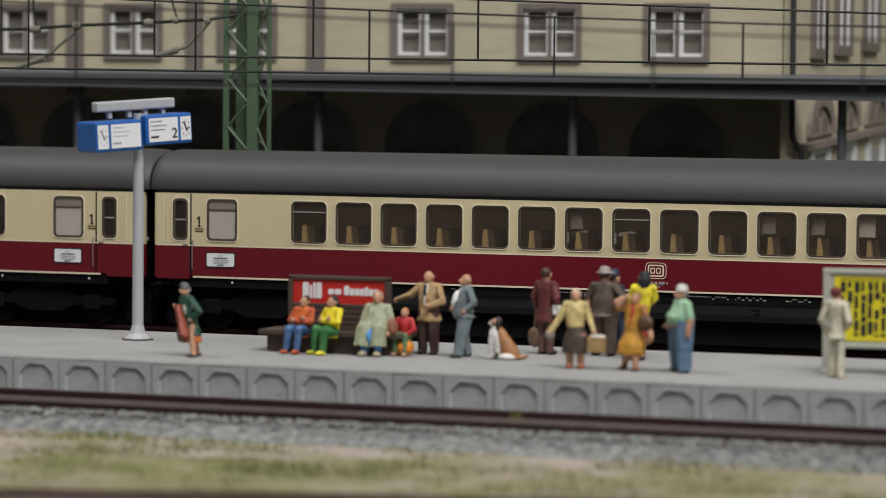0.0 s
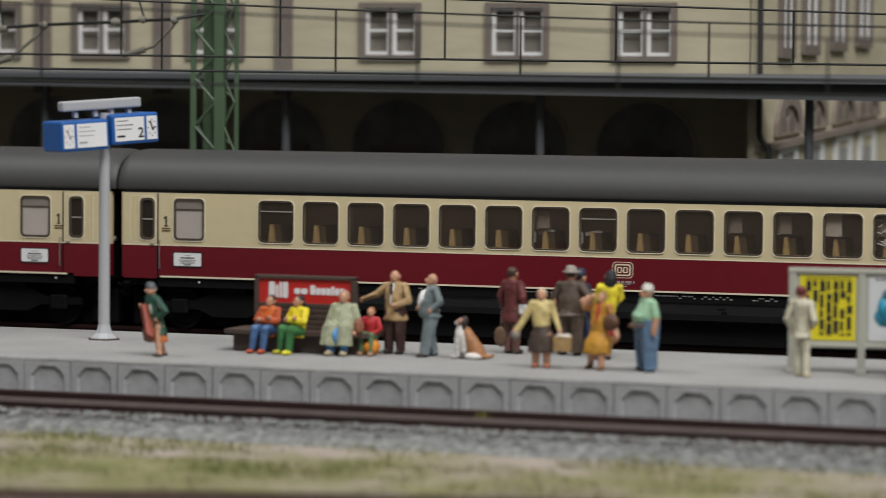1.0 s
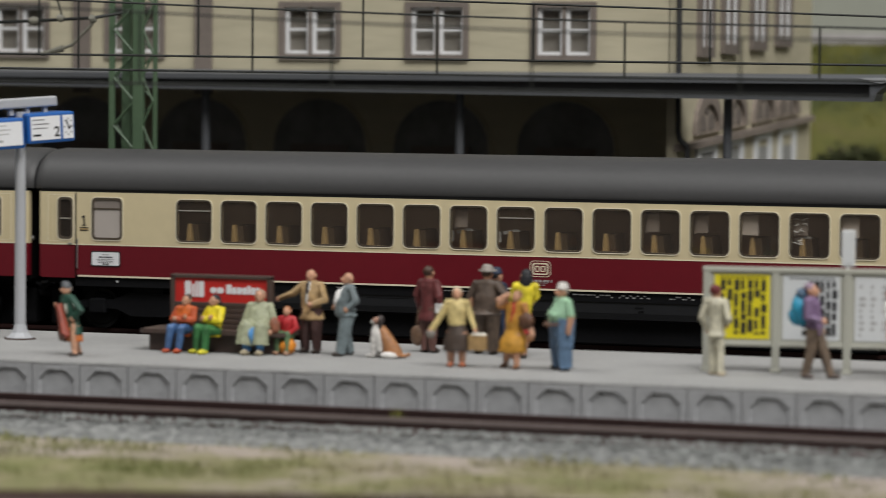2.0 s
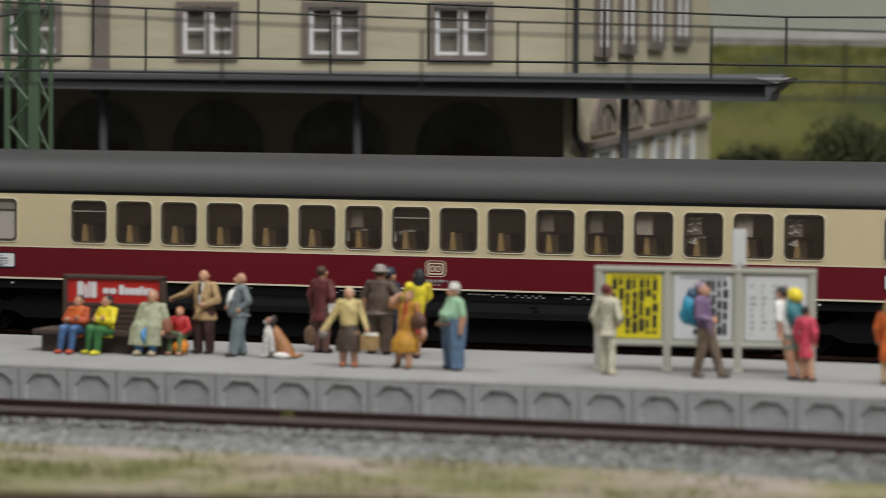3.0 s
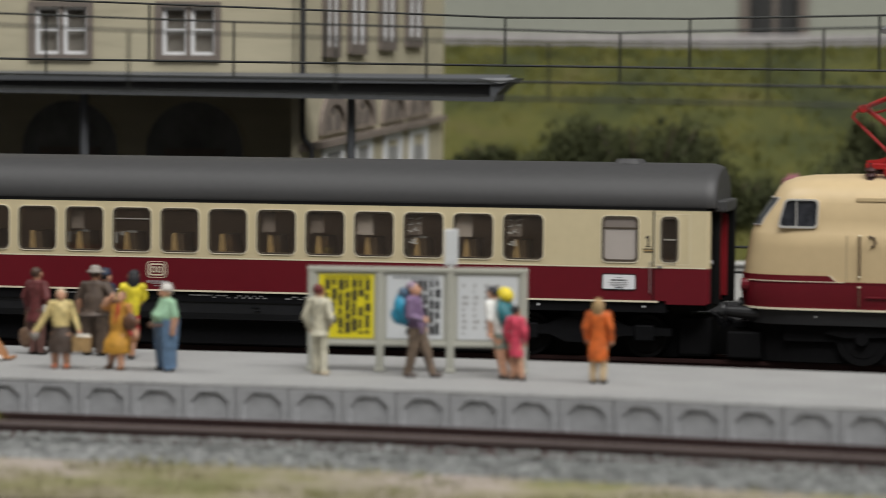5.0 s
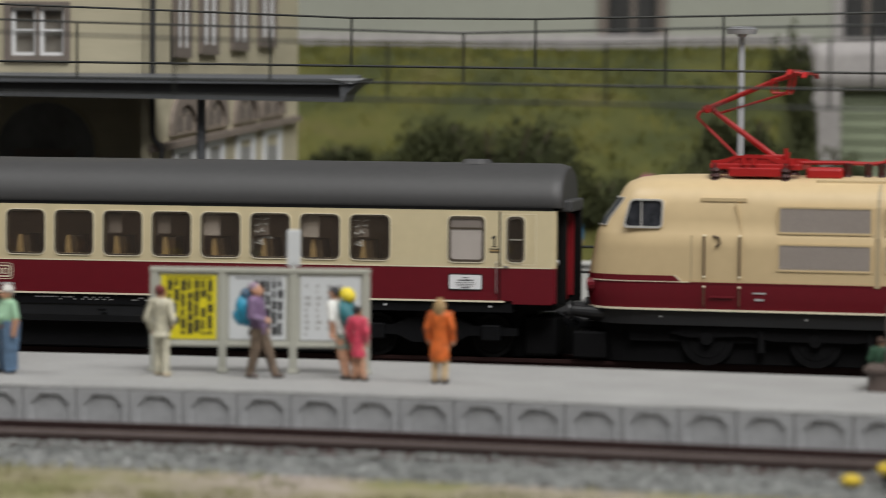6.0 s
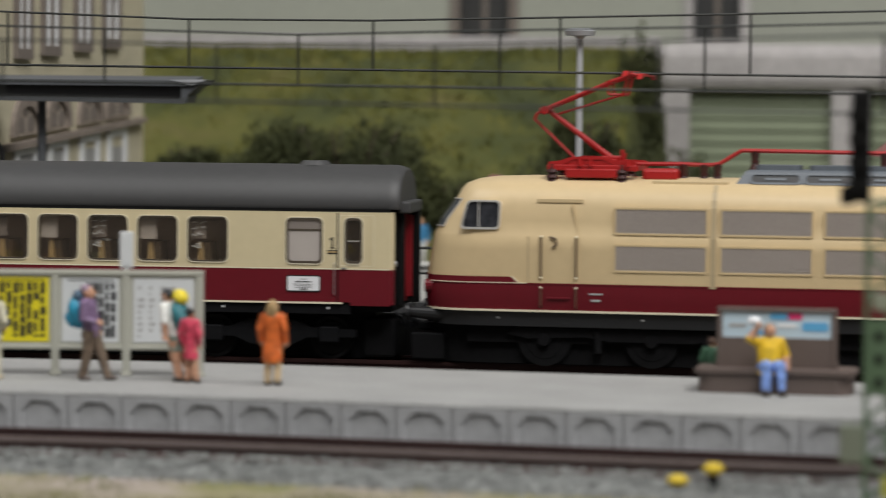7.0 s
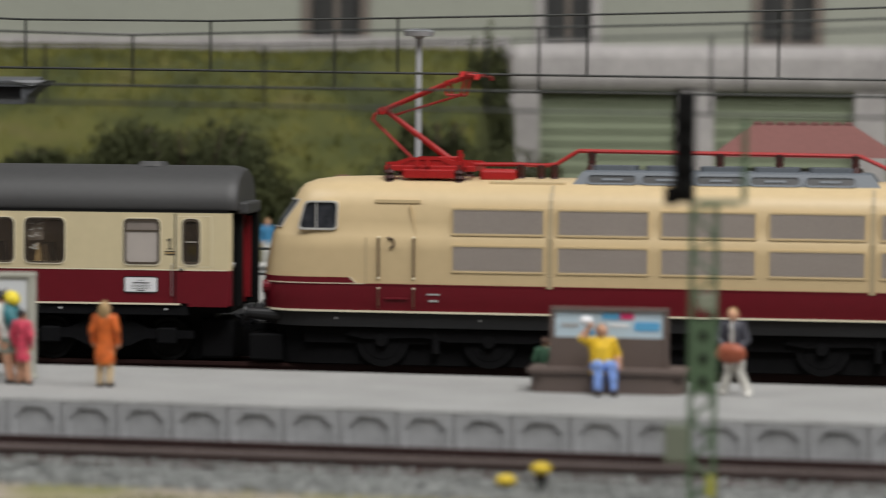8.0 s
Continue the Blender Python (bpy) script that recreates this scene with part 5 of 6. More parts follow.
pink = thing("flowering_bush", "small model bush with pink blossoms on the bank", "bush", at=(261, 336, 18))
prnd = random.Random(31)
for nm, n, m, r0 in (("foliage", 260, LEAF, 6.0), ("blossom", 120, PINK, 4.0)):
    bm = B()
    for i in range(n):
        q = Vector((prnd.gauss(0, 1), prnd.gauss(0, 1), prnd.gauss(0, 1))).normalized() * r0 * prnd.uniform(0.5, 1)
        q.z = abs(q.z) * 1.2 + (9.5 if nm == "blossom" else 2)
        ball(bm, q, 0.9, 0.9, 0.5, 5, 4)
    part(nm, bm, m, pink)

# a small red-roofed hut
hut = thing("small_hut", "small hut with a hipped rose-red tile roof", "hut", at=(416, 150, 0))
bm = B()
box(bm, -18, 18, -8, 14, -12, 41)
part("wall", bm, HOUSE, hut)
bm = B()
e = [bm.verts.new(p) for p in ((-25, -14, 44.5), (29, -14, 44.5), (29, 20, 44.5), (-25, 20, 44.5))]
r = [bm.verts.new(p) for p in ((-13, 0, 53.6), (15, 0, 53.6), (15, 6, 53.6), (-13, 6, 53.6))]
bm.faces.new(e[::-1]), bm.faces.new(r)
for i in range(4):
    bm.faces.new((e[i], e[(i + 1) % 4], r[(i + 1) % 4], r[i]))
part("roof", bm, ROSETILE, hut)
for i in range(9):
    bm = B()
    box(bm, -13 + 3.2 * i, -10.6 + 3.2 * i, -0.4, 6.4, 53.4, 54.3, 0.2)
    part("ridge_tile", bm, ROSETILE, hut)

# rear platform under the canopy, added to hide lit ground; its dark colour stands for shade
bm = B()
box(bm, -420, 330, 84, 186, -12.4, -1.5, 0.4)
solid("rear_platform", bm, SHADEPAVING, "rear station platform under the canopy, shade put into its colour", "platform", kind="structure")


# ---- lattice mast behind the train and its brackets ----
def lattice(parent, name, xa, xb, y, z0, z1, step, leg=0.75, bar=0.42, material=GREENSTEEL):
    for x in (xa, xb):
        bm = B()
        box(bm, x - leg, x + leg, y - leg, y + leg, z0, z1)
        part(name + "_leg", bm, material, parent)
    z, k = z0, 0
    while z < z1 - 0.5:
        bm = B()
        a, b = (xa, xb) if k % 2 else (xb, xa)
        rod(bm, (a, y - leg, z), (b, y - leg, min(z + step, z1)), bar, bar, 5)
        part(name + "_brace", bm, material, parent)
        z += step
        k += 1


mast = thing("lattice_mast", "green steel lattice mast of the overhead line", "mast")
for nm, x0, x1, y, d in (("flange_leg", 2.9, 4.5, 39, 0.5), ("rear_post", 5.2, 7.8, 43, 0.9), ("front_post", 10.2, 13.2, 39, 0.9), ("edge_leg", 15.6, 16.7, 40, 0.5)):
    bm = B()
    box(bm, x0, x1, y - d, y + d, -12, 110, 0.15)
    part(nm, bm, GREENSTEEL, mast)
for xa, xb, y, r in ((4.2, 10.5, 38.6, 0.36), (3.6, 8.0, 42.4, 0.26), (12.9, 16.0, 38.8, 0.32), (8.2, 14.5, 43.2, 0.26)):
    k = 0
    while k < 18:
        z = -10 + 6.6 * k
        bm = B()
        a, b = (xa, xb) if k % 2 else (xb, xa)
        rod(bm, (a, y, z), (b, y, z + 6.6), r, r, 5)
        part("brace", bm, GREENSTEEL, mast)
        k += 1
arm = new("bracket")
arm.parent = mast
bm = B()
tube(bm, [(8, 36, 80.2), (2.4, 30, 78.7), (-15, 30, 77.8), (-38, 30, 77.0), (-52, 30, 76.0), (-75, 30, 75.6)], 0.46, 8)
part("bracket_tube", bm, WIRE, arm)
for path in ([(2.2, 30, 78.2), (1.6, 30, 76.8), (-4.4, 30, 71.2), (-8.8, 30, 69.8), (-13.5, 30, 68.8)], [(-38, 30, 76.5), (-38.4, 30, 75.0), (-46.5, 30, 68.8), (-51, 30, 67.0), (-56.4, 30, 65.2)]):
    bm = B()
    tube(bm, path, 0.46, 8)
    part("steady_arm", bm, OLDMETAL, arm, "weathered grey steady arm")
for x, z, a in ((-15.5, 77.8, 1.5), (-7.6, 78.6, 1.0), (-50.6, 75.9, 2.0), (2.0, 78.4, 0.9), (-37.5, 76.9, 1.2)):
    bm = B()
    for q in (-0.6, 0, 0.6):
        rod(bm, (x + q * a - 0.25 * a, 30, z - 0.05), (x + q * a + 0.25 * a, 30, z + 0.05), 1.3 - abs(q) * 0.5, 1.1 - abs(q) * 0.5, 10)
    part("insulator", bm, OLDMETAL, arm, "weathered grey insulator")
for x0, z0, x1, z1 in ((-7.0, 70.3, -13.5, 68.6), (-47.5, 68.0, -56.5, 65.0)):
    bm = B()
    rod(bm, (x0, 30, z0), (x1, 30, z1), 1.0, 0.6, 10)
    part("insulator", bm, OLDMETAL, arm, "weathered grey insulator")
for path in ([(-7.2, 30, 79), (-8.8, 30, 84), (-9.5, 30, 96)], [(-50, 30, 76.5), (-51, 30, 80), (-51.5, 30, 96)]):
    bm = B()
    tube(bm, path, 0.3)
    part("hanger", bm, WIRE, arm)

# ---- foreground: signal, caps, track, stones and grass ----
sig = thing("signal_mast", "green lattice signal mast with a black signal head", "signal", at=(395, -203, 0))
lattice(sig, "front", -2.0, 2.2, 0, -13, 43, 3.6, 0.42, 0.24)
lattice(sig, "rear", -2.0, 2.2, 4.0, -13, 43, 3.6, 0.42, 0.24)
bm = B()
box(bm, -2.1, 2.4, -0.6, 0.4, 9.6, 22.6)
part("perforated_plate", bm, GREENSTEEL, sig)
for z in (11.8, 15.8, 19.8):
    bm = B()
    rod(bm, (0.2, -0.55, z), (0.2, -0.75, z), 0.85, 0.85, 12)
    part("plate_hole", bm, SEALBLACK, sig)
bm = B()
box(bm, -0.9, 2.2, -0.9, 0, 24.3, 27.4, 0.2)
part("number_plate_bar", bm, PLATEGREY, sig)
bm = B()
box(bm, -2.4, 6.2, 0, 2, 42.6, 43.6, 0.2)
rod(bm, (7.0, 1, 43), (7.0, 1, 57.5), 0.5)
part("side_bracket", bm, GREENSTEEL, sig)
bm = B()
box(bm, -5.2, -1.6, -1.2, 1.2, 43.0, 62.6, 0.5)
for z in (46, 50, 54, 58):
    rod(bm, (-3.6, -1.1, z), (-4.2, -2.8, z), 1.3, 1.5, 12)
box(bm, -6.9, -4.4, -1, 1, 42.6, 46, 0.4)
part("signal_head", bm, SEALBLACK, sig, "black signal head with hooded lamps")
bm = B()
box(bm, -6.4, -2.2, -1.5, 1.5, -2.4, 4.4, 0.3)
part("relay_box", bm, mat("grey_green_box", (0.16, 0.18, 0.14), 0.6), sig, "grey-green relay box")
bm = B()
box(bm, 1.0, 2.6, -1.0, -0.5, -8.4, -4.6)
part("yellow_tag", bm, mat("dull_yellow_tag", (0.33, 0.33, 0.05), 0.6), sig)

for x, y, z in ((358.9, -178, -9.3), (365.4, -178, -7.0)):
    m = thing("marker_post", "short dark post with a round yellow cap in the ballast", "marker post", "yellow capped posts", at=(x, y, z))
    bm = B()
    rod(bm, (0, 0, -3.4 if z < -8 else -5.6), (0, 0, 0), 0.9, 0.8, 10)
    part("post", bm, BLACK, m)
    bm = B()
    ball(bm, (0, 0, 0), 2.0, 2.0, 1.15, 16, 8)
    part("cap", bm, YELLOWCAP, m, smooth=True)

# rail near the layout's edge
near = thing("edge_track", "rusty model rail close to the layout edge", "railway track", kind="structure")
for y in (0, 16.5):
    bm = B()
    rows = []
    for x in range(-60, 241, 20):
        yy = -243.7 + 0.365 * (x - 171) - 0.0009 * max(x - 100, 0) ** 2 - y * 1.06
        rows.append([(x, yy + a, b) for a, b in ((-0.45, -10.4), (0.45, -10.4), (0.2, -11.6), (1.1, -12.6), (-1.1, -12.6), (-0.2, -11.6))])
    loft(bm, rows)
    part("rail", bm, RUST, near)

rnd = random.Random(11)
verts, faces = [], []
for i in range(15000):
    x = rnd.uniform(-70, 450)
    u = rnd.random()
    v = -131 - 3 - (26 + 12 * min(max((x - 180) / 120, 0), 1)) * u - (7 * rnd.random() ** 2)
    y = v - bend(x)
    near_rail = min(abs(v + 137), abs(v + 153.5))
    if near_rail < 1.4:
        continue
    z = -8.95 if v > -160 else -8.95 - (-160 - v) * 0.24
    s = rnd.uniform(0.3, 0.65)
    k = len(verts)
    a = rnd.uniform(0, 6.28)
    for j in range(4):
        verts.append((x + s * math.cos(a + j * 1.57) * rnd.uniform(0.7, 1.2), y + s * math.sin(a + j * 1.57) * rnd.uniform(0.7, 1.2), z - 0.3 + rnd.uniform(0, 0.4)))
    verts.append((x + rnd.uniform(-0.2, 0.2), y + rnd.uniform(-0.2, 0.2), z + s * rnd.uniform(0.5, 1.0)))
    faces += [(k, k + 1, k + 4), (k + 1, k + 2, k + 4), (k + 2, k + 3, k + 4), (k + 3, k, k + 4)]
me = bpy.data.meshes.new("ballast_stones")
me.from_pydata([(x * K, y * K, z * K) for x, y, z in verts], [], faces)
STONEBIT = mat("grey_ballast_chip", (0.185, 0.194, 0.187), 0.9, vary=0.85, grain=1.2, blotch=5)
me.materials.append(STONEBIT)
tagged(new("ballast_stones", me), "loose grey ballast chips round the front track", "ballast", kind="stuff")

verts, faces, mats = [], [], []
for i in range(60000):
    x = rnd.uniform(-70, 470)
    y = rnd.uniform(-290, -152) - bend(x) * 0.8
    d = noise.noise((x / 26, y / 12, 1.7)) + 0.5 * noise.noise((x / 7, y / 7, 4.1))
    edge = min(max((-152.5 - 12 * min(max((x - 180) / 120, 0), 1) - bend(x) - y) / 12, 0), 1)
    if rnd.random() > (0.42 + 1.6 * d) * (0.1 + 0.9 * edge):
        continue
    h = rnd.uniform(0.6, 2.0) * (0.7 + 0.5 * max(d, 0))
    a = rnd.uniform(0, 6.28)
    w = rnd.uniform(0.16, 0.3)
    lx, ly = rnd.gauss(0, 0.7), rnd.gauss(0, 0.7)
    k = len(verts)
    verts += [(x - w * math.cos(a), y - w * math.sin(a), -12.6), (x + w * math.cos(a), y + w * math.sin(a), -12.6), (x + lx, y + ly, -12.4 + h)]
    faces.append((k, k + 1, k + 2))
me = bpy.data.meshes.new("grass_tufts")
me.from_pydata([(x * K, y * K, z * K) for x, y, z in verts], [], faces)
me.materials.append(GRASS)
tagged(new("grass_tufts", me), "short dry green and straw model grass", "grass", kind="stuff")

# low railing behind the train
rail = thing("platform_railing", "thin black railing at the edge of the rear platform", "railing")
for x in range(230, 331, 20):
    bm = B()
    rod(bm, (x, 88, -1.5), (x, 88, 20), 0.35)
    part("post", bm, WIRE, rail)
for z in (12.6, 19.4):
    bm = B()
    rod(bm, (228, 88, z), (332, 88, z), 0.35)
    part("bar", bm, WIRE, rail)


low_wall = thing("boundary_wall", "low pale plastered wall behind the rear platform", "wall", at=(0, 190, -12))
bm = B()
box(bm, 200, 345, 0, 4, 0, 20.6, 0.3)
part("wall_body", bm, PALEPLASTER, low_wall)
bm = B()
box(bm, 199, 346, -0.8, 4.8, 20.6, 21.8, 0.3)
part("wall_cap", bm, PALEPLASTER, low_wall)

# flock on the bank
rnd = random.Random(77)
verts, faces = [], []
for i in range(26000):
    x, y = rnd.uniform(-120, 302), rnd.uniform(250, 497)
    d = noise.noise((x / 18, y / 18, 3.3)) + 0.6 * noise.noise((x / 6, y / 9, 8.1))
    if rnd.random() > 0.35 + 0.9 * d + (0.8 if y > 452 else 0):
        continue
    z = height(x, y)
    h = rnd.uniform(0.8, 2.6) * (0.7 if y > 470 else 1)
    a = rnd.uniform(0, 6.28)
    w = rnd.uniform(0.6, 1.5)
    k = len(verts)
    verts += [(x - w * math.cos(a), y - w * math.sin(a), z - 0.4), (x + w * math.cos(a), y + w * math.sin(a), z - 0.4), (x + rnd.gauss(0, 0.8), y + rnd.gauss(0, 0.8), z + h)]
    faces.append((k, k + 1, k + 2))
me = bpy.data.meshes.new("bank_grass")
me.from_pydata([(x * K, y * K, z * K) for x, y, z in verts], [], faces)
me.materials.append(FLOCK)
tagged(new("bank_grass", me), "tufted yellow-green model grass on the bank", "grass", kind="stuff")

# a weed between the rails
weed = random.Random(8)
bm = B()
for i in range(16):
    a = weed.uniform(0, 6.28)
    p = (149 + weed.gauss(0, 0.6), -141 + weed.gauss(0, 0.6), -10.6)
    q = (p[0] + 1.2 * math.cos(a), p[1] + 0.8 * math.sin(a), weed.uniform(-8.2, -6.0))
    rod(bm, p, q, 0.22, 0.05, 4)
solid("weed_tuft", bm, FLOCK, "small green weed tuft between the front rails", "weed")
# ---- platform furniture ----
def bench(at, turn, paint, poster_label, poster, marks, slats=5):
    c = thing("platform_bench", poster_label, "bench", "benches on the platform", at=at, turn=turn)
    bm = B()
    over = 18.0 if slats else 16.6
    pts = [(-over, -5.6), (-over + 1.4, -7), (over - 1.4, -7), (over, -5.6), (over, 5.6), (over - 1.4, 7), (-over + 1.4, 7), (-over, 5.6)]
    prism(bm, pts, "z", 3.9, 5.0)
    bmesh.ops.bevel(bm, geom=bm.edges[:], offset=0.25, segments=2, affect="EDGES")
    part("seat", bm, paint, c)
    bm = B()
    if slats:
        box(bm, -16, 16, -5, 5, 0, 4.0, 0.3)
    else:
        prism(bm, rrect(-15.9, 15.9, -6.4, 6.4, 3.2, 5), "z", 0, 3.9)
    part("plinth", bm, paint, c)
    bm = B()
    box(bm, -12.4, -11.3, -1.1, 1.1, 5, 17.3, 0.2)
    box(bm, 11.3, 12.4, -1.1, 1.1, 5, 17.3, 0.2)
    box(bm, -12.4, 12.4, -1.1, 1.1, 16.5, 17.4, 0.2)
    part("back_frame", bm, paint, c)
    if not slats:
        bm = B()
        prism(bm, [(-12.9, 4.9), (12.9, 4.9), (11.4, 11.2), (-11.4, 11.2)], "y", -0.9, 0.9)
        part("back_panel", bm, paint, c)
    for i in range(slats):
        bm = B()
        box(bm, -11.4, 11.4, -0.8, 0.8, 5.0 + i * 1.25, 6.1 + i * 1.25, 0.15)
        part("back_slat", bm, paint, c)
    bm = B()
    box(bm, -11.35, 11.35, -0.6, 0.6, 11.1, 16.6)
    p = part("poster", bm, poster, c)
    for x0, x1, z0, z1, m in marks:
        bm = B()
        prism(bm, rrect(x0, x1, z0, z1, min(x1 - x0, z1 - z0) * 0.25, 2), "y", -0.72, -0.55)
        part("poster_mark", bm, m, p)
    return c


marks = [(-8.9 + a, -8.9 + b, 12.2, t, WHITE) for a, b, t in ((0, 1.5, 15.9), (1.75, 2.35, 15.2), (2.6, 3.2, 15.9), (3.4, 4.7, 15.9))]
marks += [(-2.6, -1.2, 13.2, 14.5, WHITE), (-1.0, 0.6, 13.2, 14.5, WHITE)]
marks += [(1.3 + a, 1.3 + b, 13.1, t, WHITE) for a, b, t in ((0, 1.25, 15.3), (1.4, 2.5, 14.7), (2.65, 3.75, 14.7), (3.9, 5.0, 14.7), (5.15, 5.9, 15.1), (6.05, 7.1, 14.7), (7.25, 8.3, 14.7))]
bench((89.7, -92, 0), 0, BENCHBROWN, "dark brown double bench with a red advertising panel on its back", POSTERRED, marks)
PALEBLUE = mat("pale_blue_poster_paper", (0.48, 0.60, 0.68), 0.55, vary=0.06)
MAGENTA = mat("magenta_print", (0.60, 0.03, 0.14), 0.6, vary=0.1)
marks2 = [(-10, -6.4, 13.3, 14.1, GREYLINE), (-1.5, 2.4, 15.0, 16.3, SKYBLUE), (2.0, 5.2, 15.0, 16.4, MAGENTA), (-5.8, -0.5, 11.9, 12.7, SKYBLUE), (5.2, 10.6, 12.7, 14.6, SKYBLUE), (0.0, 4.0, 13.4, 14.2, WHITE)]
bench((374.0, -98.0, 0), -4, BENCHBROWN2, "grey-brown double bench with a pale blue advertising panel", PALEBLUE, marks2, 0)


def indicator():
    c = thing("train_indicator_sign", "blue train indicator with clocks on a light grey pole", "sign", at=(33.6, -81, 0))
    bm = B()
    rod(bm, (0, 0, 3.4), (0, 0, 54), 1.35, 1.25, 12)
    part("pole", bm, GREYPOLE, c, "light grey pole", smooth=True)
    bm = B()
    for z0, z1, a, b in ((0, 0.5, 3.5, 3.4), (0.5, 1.6, 3.2, 2.0), (1.6, 3.6, 2.0, 1.4)):
        rod(bm, (0, 0, z0), (0, 0, z1), a, b, 8)
    part("foot", bm, GREYPOLE, c)
    bm = B()
    rod(bm, (0, 0, 0), (0, 0, 0.35), 4.2, 4.0, 6)
    part("foot_plate", bm, SLEEPER, c)
    head = new("sign_head")
    head.parent = c
    head.matrix_local = pose(-1.0 * K, 0, 49.6 * K, 0, -3.4, 58)
    for name, x0, x1, dz, clock in (("left_box", -13.6, -0.4, -0.5, 0), ("right_box", 0.4, 13.6, 0.3, 1)):
        bm = B()
        box(bm, x0, x1, -4.3, 4.3, -3.6 + dz, 3.6 + dz, 0.5)
        b = part(name, bm, BLUE, head)
        xc = x0 + 2.0 if clock == 0 else x1 - 2.0
        xp = (x0 + 4.2, x1 - 0.8) if clock == 0 else (x0 + 0.8, x1 - 4.2)
        bm = B()
        box(bm, xc - 1.45, xc + 1.45, -4.45, -4.25, -2.8 + dz, 2.8 + dz)
        box(bm, xp[0], xp[1], -4.45, -4.25, -2.8 + dz, 2.8 + dz)
        part("white_panel", bm, WHITE, b)
        bm = B()
        rod(bm, (xc - 0.5, -4.55, 1.6 + dz), (xc + 0.2, -4.55, dz - 0.6), 0.17, 0.17, 5)
        rod(bm, (xc + 0.2, -4.55, dz - 0.6), (xc + 0.7, -4.55, dz + 0.3), 0.17, 0.17, 5)
        for a in range(0, 360, 45):
            q = (xc + 1.1 * math.cos(radians(a)), dz + 1.9 * math.sin(radians(a)))
            box(bm, q[0] - 0.12, q[0] + 0.12, -4.52, -4.4, q[1] - 0.16, q[1] + 0.16)
        part("clock_pointers", bm, INK if clock else GREYLINE, b)
        bm = B()
        for z, w, m in ((1.9, 3.2, 0), (0.9, 4.5, 0), (-0.1, 4.0, 0), (-1.9, 2.2, 0)):
            box(bm, xp[0] + 0.5, xp[0] + 0.5 + w, -4.5, -4.42, z + dz, z + dz + (0.18 if z > -1 else 0.5))
        part("print", bm, GREYLINE if clock == 0 else INK, b)
        if clock:
            lettering("2", 2.4, INK, b, Matrix.LocRotScale(((xp[1] - 1.0) * K, -4.5 * K, (-2.1 + dz) * K), Euler((radians(90), 0, 0)), None), "track_numeral")
    bm = B()
    box(bm, -11, 11, -1.3, 1.3, 5.2, 7.6, 0.4)
    for x in (-7, -1.5, 3, 8):
        box(bm, x - 0.5, x + 0.5, -0.6, 0.6, 3.6, 5.4)
    part("lamp_bar", bm, GREYPOLE, head, "light grey lamp bar")
    return c


indicator()


def notice_board():
    c = thing("notice_board", "pale grey timetable board with yellow and white posters", "notice board", at=(204.6, -97, 0), turn=6.8)
    posts = (0, 14.9, 30.2, 46.0)
    for x in posts:
        bm = B()
        box(bm, x - 0.8, x + 0.8, -0.8, 0.8, 0, 22.4, 0.2)
        box(bm, x - 1.1, x + 1.1, -1.5, 1.5, 0, 0.8, 0.2)
        part("post", bm, BOARDGREY, c)
    bm = B()
    box(bm, -0.9, 46.9, -0.9, 0.9, 21.6, 22.7, 0.2)
    part("top_rail", bm, BOARDGREY, c)
    bm = B()
    box(bm, 0, 46, -0.7, 0.7, 5.6, 6.6, 0.2)
    part("bottom_rail", bm, BOARDGREY, c)
    rnd = random.Random(5)
    for k, (x0, x1, m) in enumerate(((1.6, 13.6, POSTERYELLOW), (16.4, 28.6, POSTERWHITE), (31.8, 44.8, POSTERWHITE))):
        bm = B()
        box(bm, posts[k] + 0.7, posts[k + 1] - 0.7, -0.35, 0.35, 6.4, 21.7)
        f = part("back_panel", bm, BOARDGREY, c)
        bm = B()
        box(bm, x0, x1, -0.5, -0.33, 7.2, 21.0)
        p = part("poster", bm, m, f)
        bm = B()
        if k < 2:
            cols = 7 if k == 0 else 6
            for i in range(cols):
                z = 20.0
                while z > 8.6:
                    h = rnd.uniform(1.4, 3.0)
                    xx = x0 + (1.4 if k == 0 else 4.2) + i * (10.2 if k == 0 else 7.6) / cols
                    if rnd.random() < 0.95:
                        box(bm, xx, xx + rnd.uniform(0.7, 1.15), -0.56, -0.48, max(z - h, 8.2), z)
                    z -= h + rnd.uniform(0.25, 0.6)
            for i in range(9):
                box(bm, x0 + 1.4 + i * 1.1, x0 + 2.2 + i * 1.1, -0.56, -0.48, 20.35, 20.65)
        else:
            for i in range(5):
                for j in range(9):
                    if rnd.random() < 0.9:
                        box(bm, x0 + 1 + i * 2.4, x0 + 1 + i * 2.4 + rnd.uniform(0.3, 1.3), -0.56, -0.48, 8.2 + j * 1.3, 8.9 + j * 1.3)
        part("print", bm, INK if k < 2 else GREYLINE, p)
    bm = B()
    box(bm, 29.9, 30.5, -0.5, 0.5, 22, 24)
    box(bm, 28.8, 31.7, -0.5, 0.5, 23.2, 31.0, 0.2)
    part("top_sign", bm, POSTERWHITE, c, "narrow white sign plate")
    return c


notice_board()

# ---- painted figurines ----
PAINT = {}


def paint(rgb):
    key = tuple(round(v, 3) for v in rgb)
    if key not in PAINT:
        PAINT[key] = mat("figure_paint", rgb, 0.55, vary=0.4, grain=1.1, blotch=3.0, bump=0.6)
    return PAINT[key]


SKIN = (0.50, 0.27, 0.17)


def ellipses(bm, rows, n=20):
    fine = []
    for p, q in zip(rows, rows[1:]):
        for k in range(3):
            u = k / 3
            fine.append([p[j] * (1 - u) + q[j] * u for j in range(5)])
    fine.append(rows[-1])
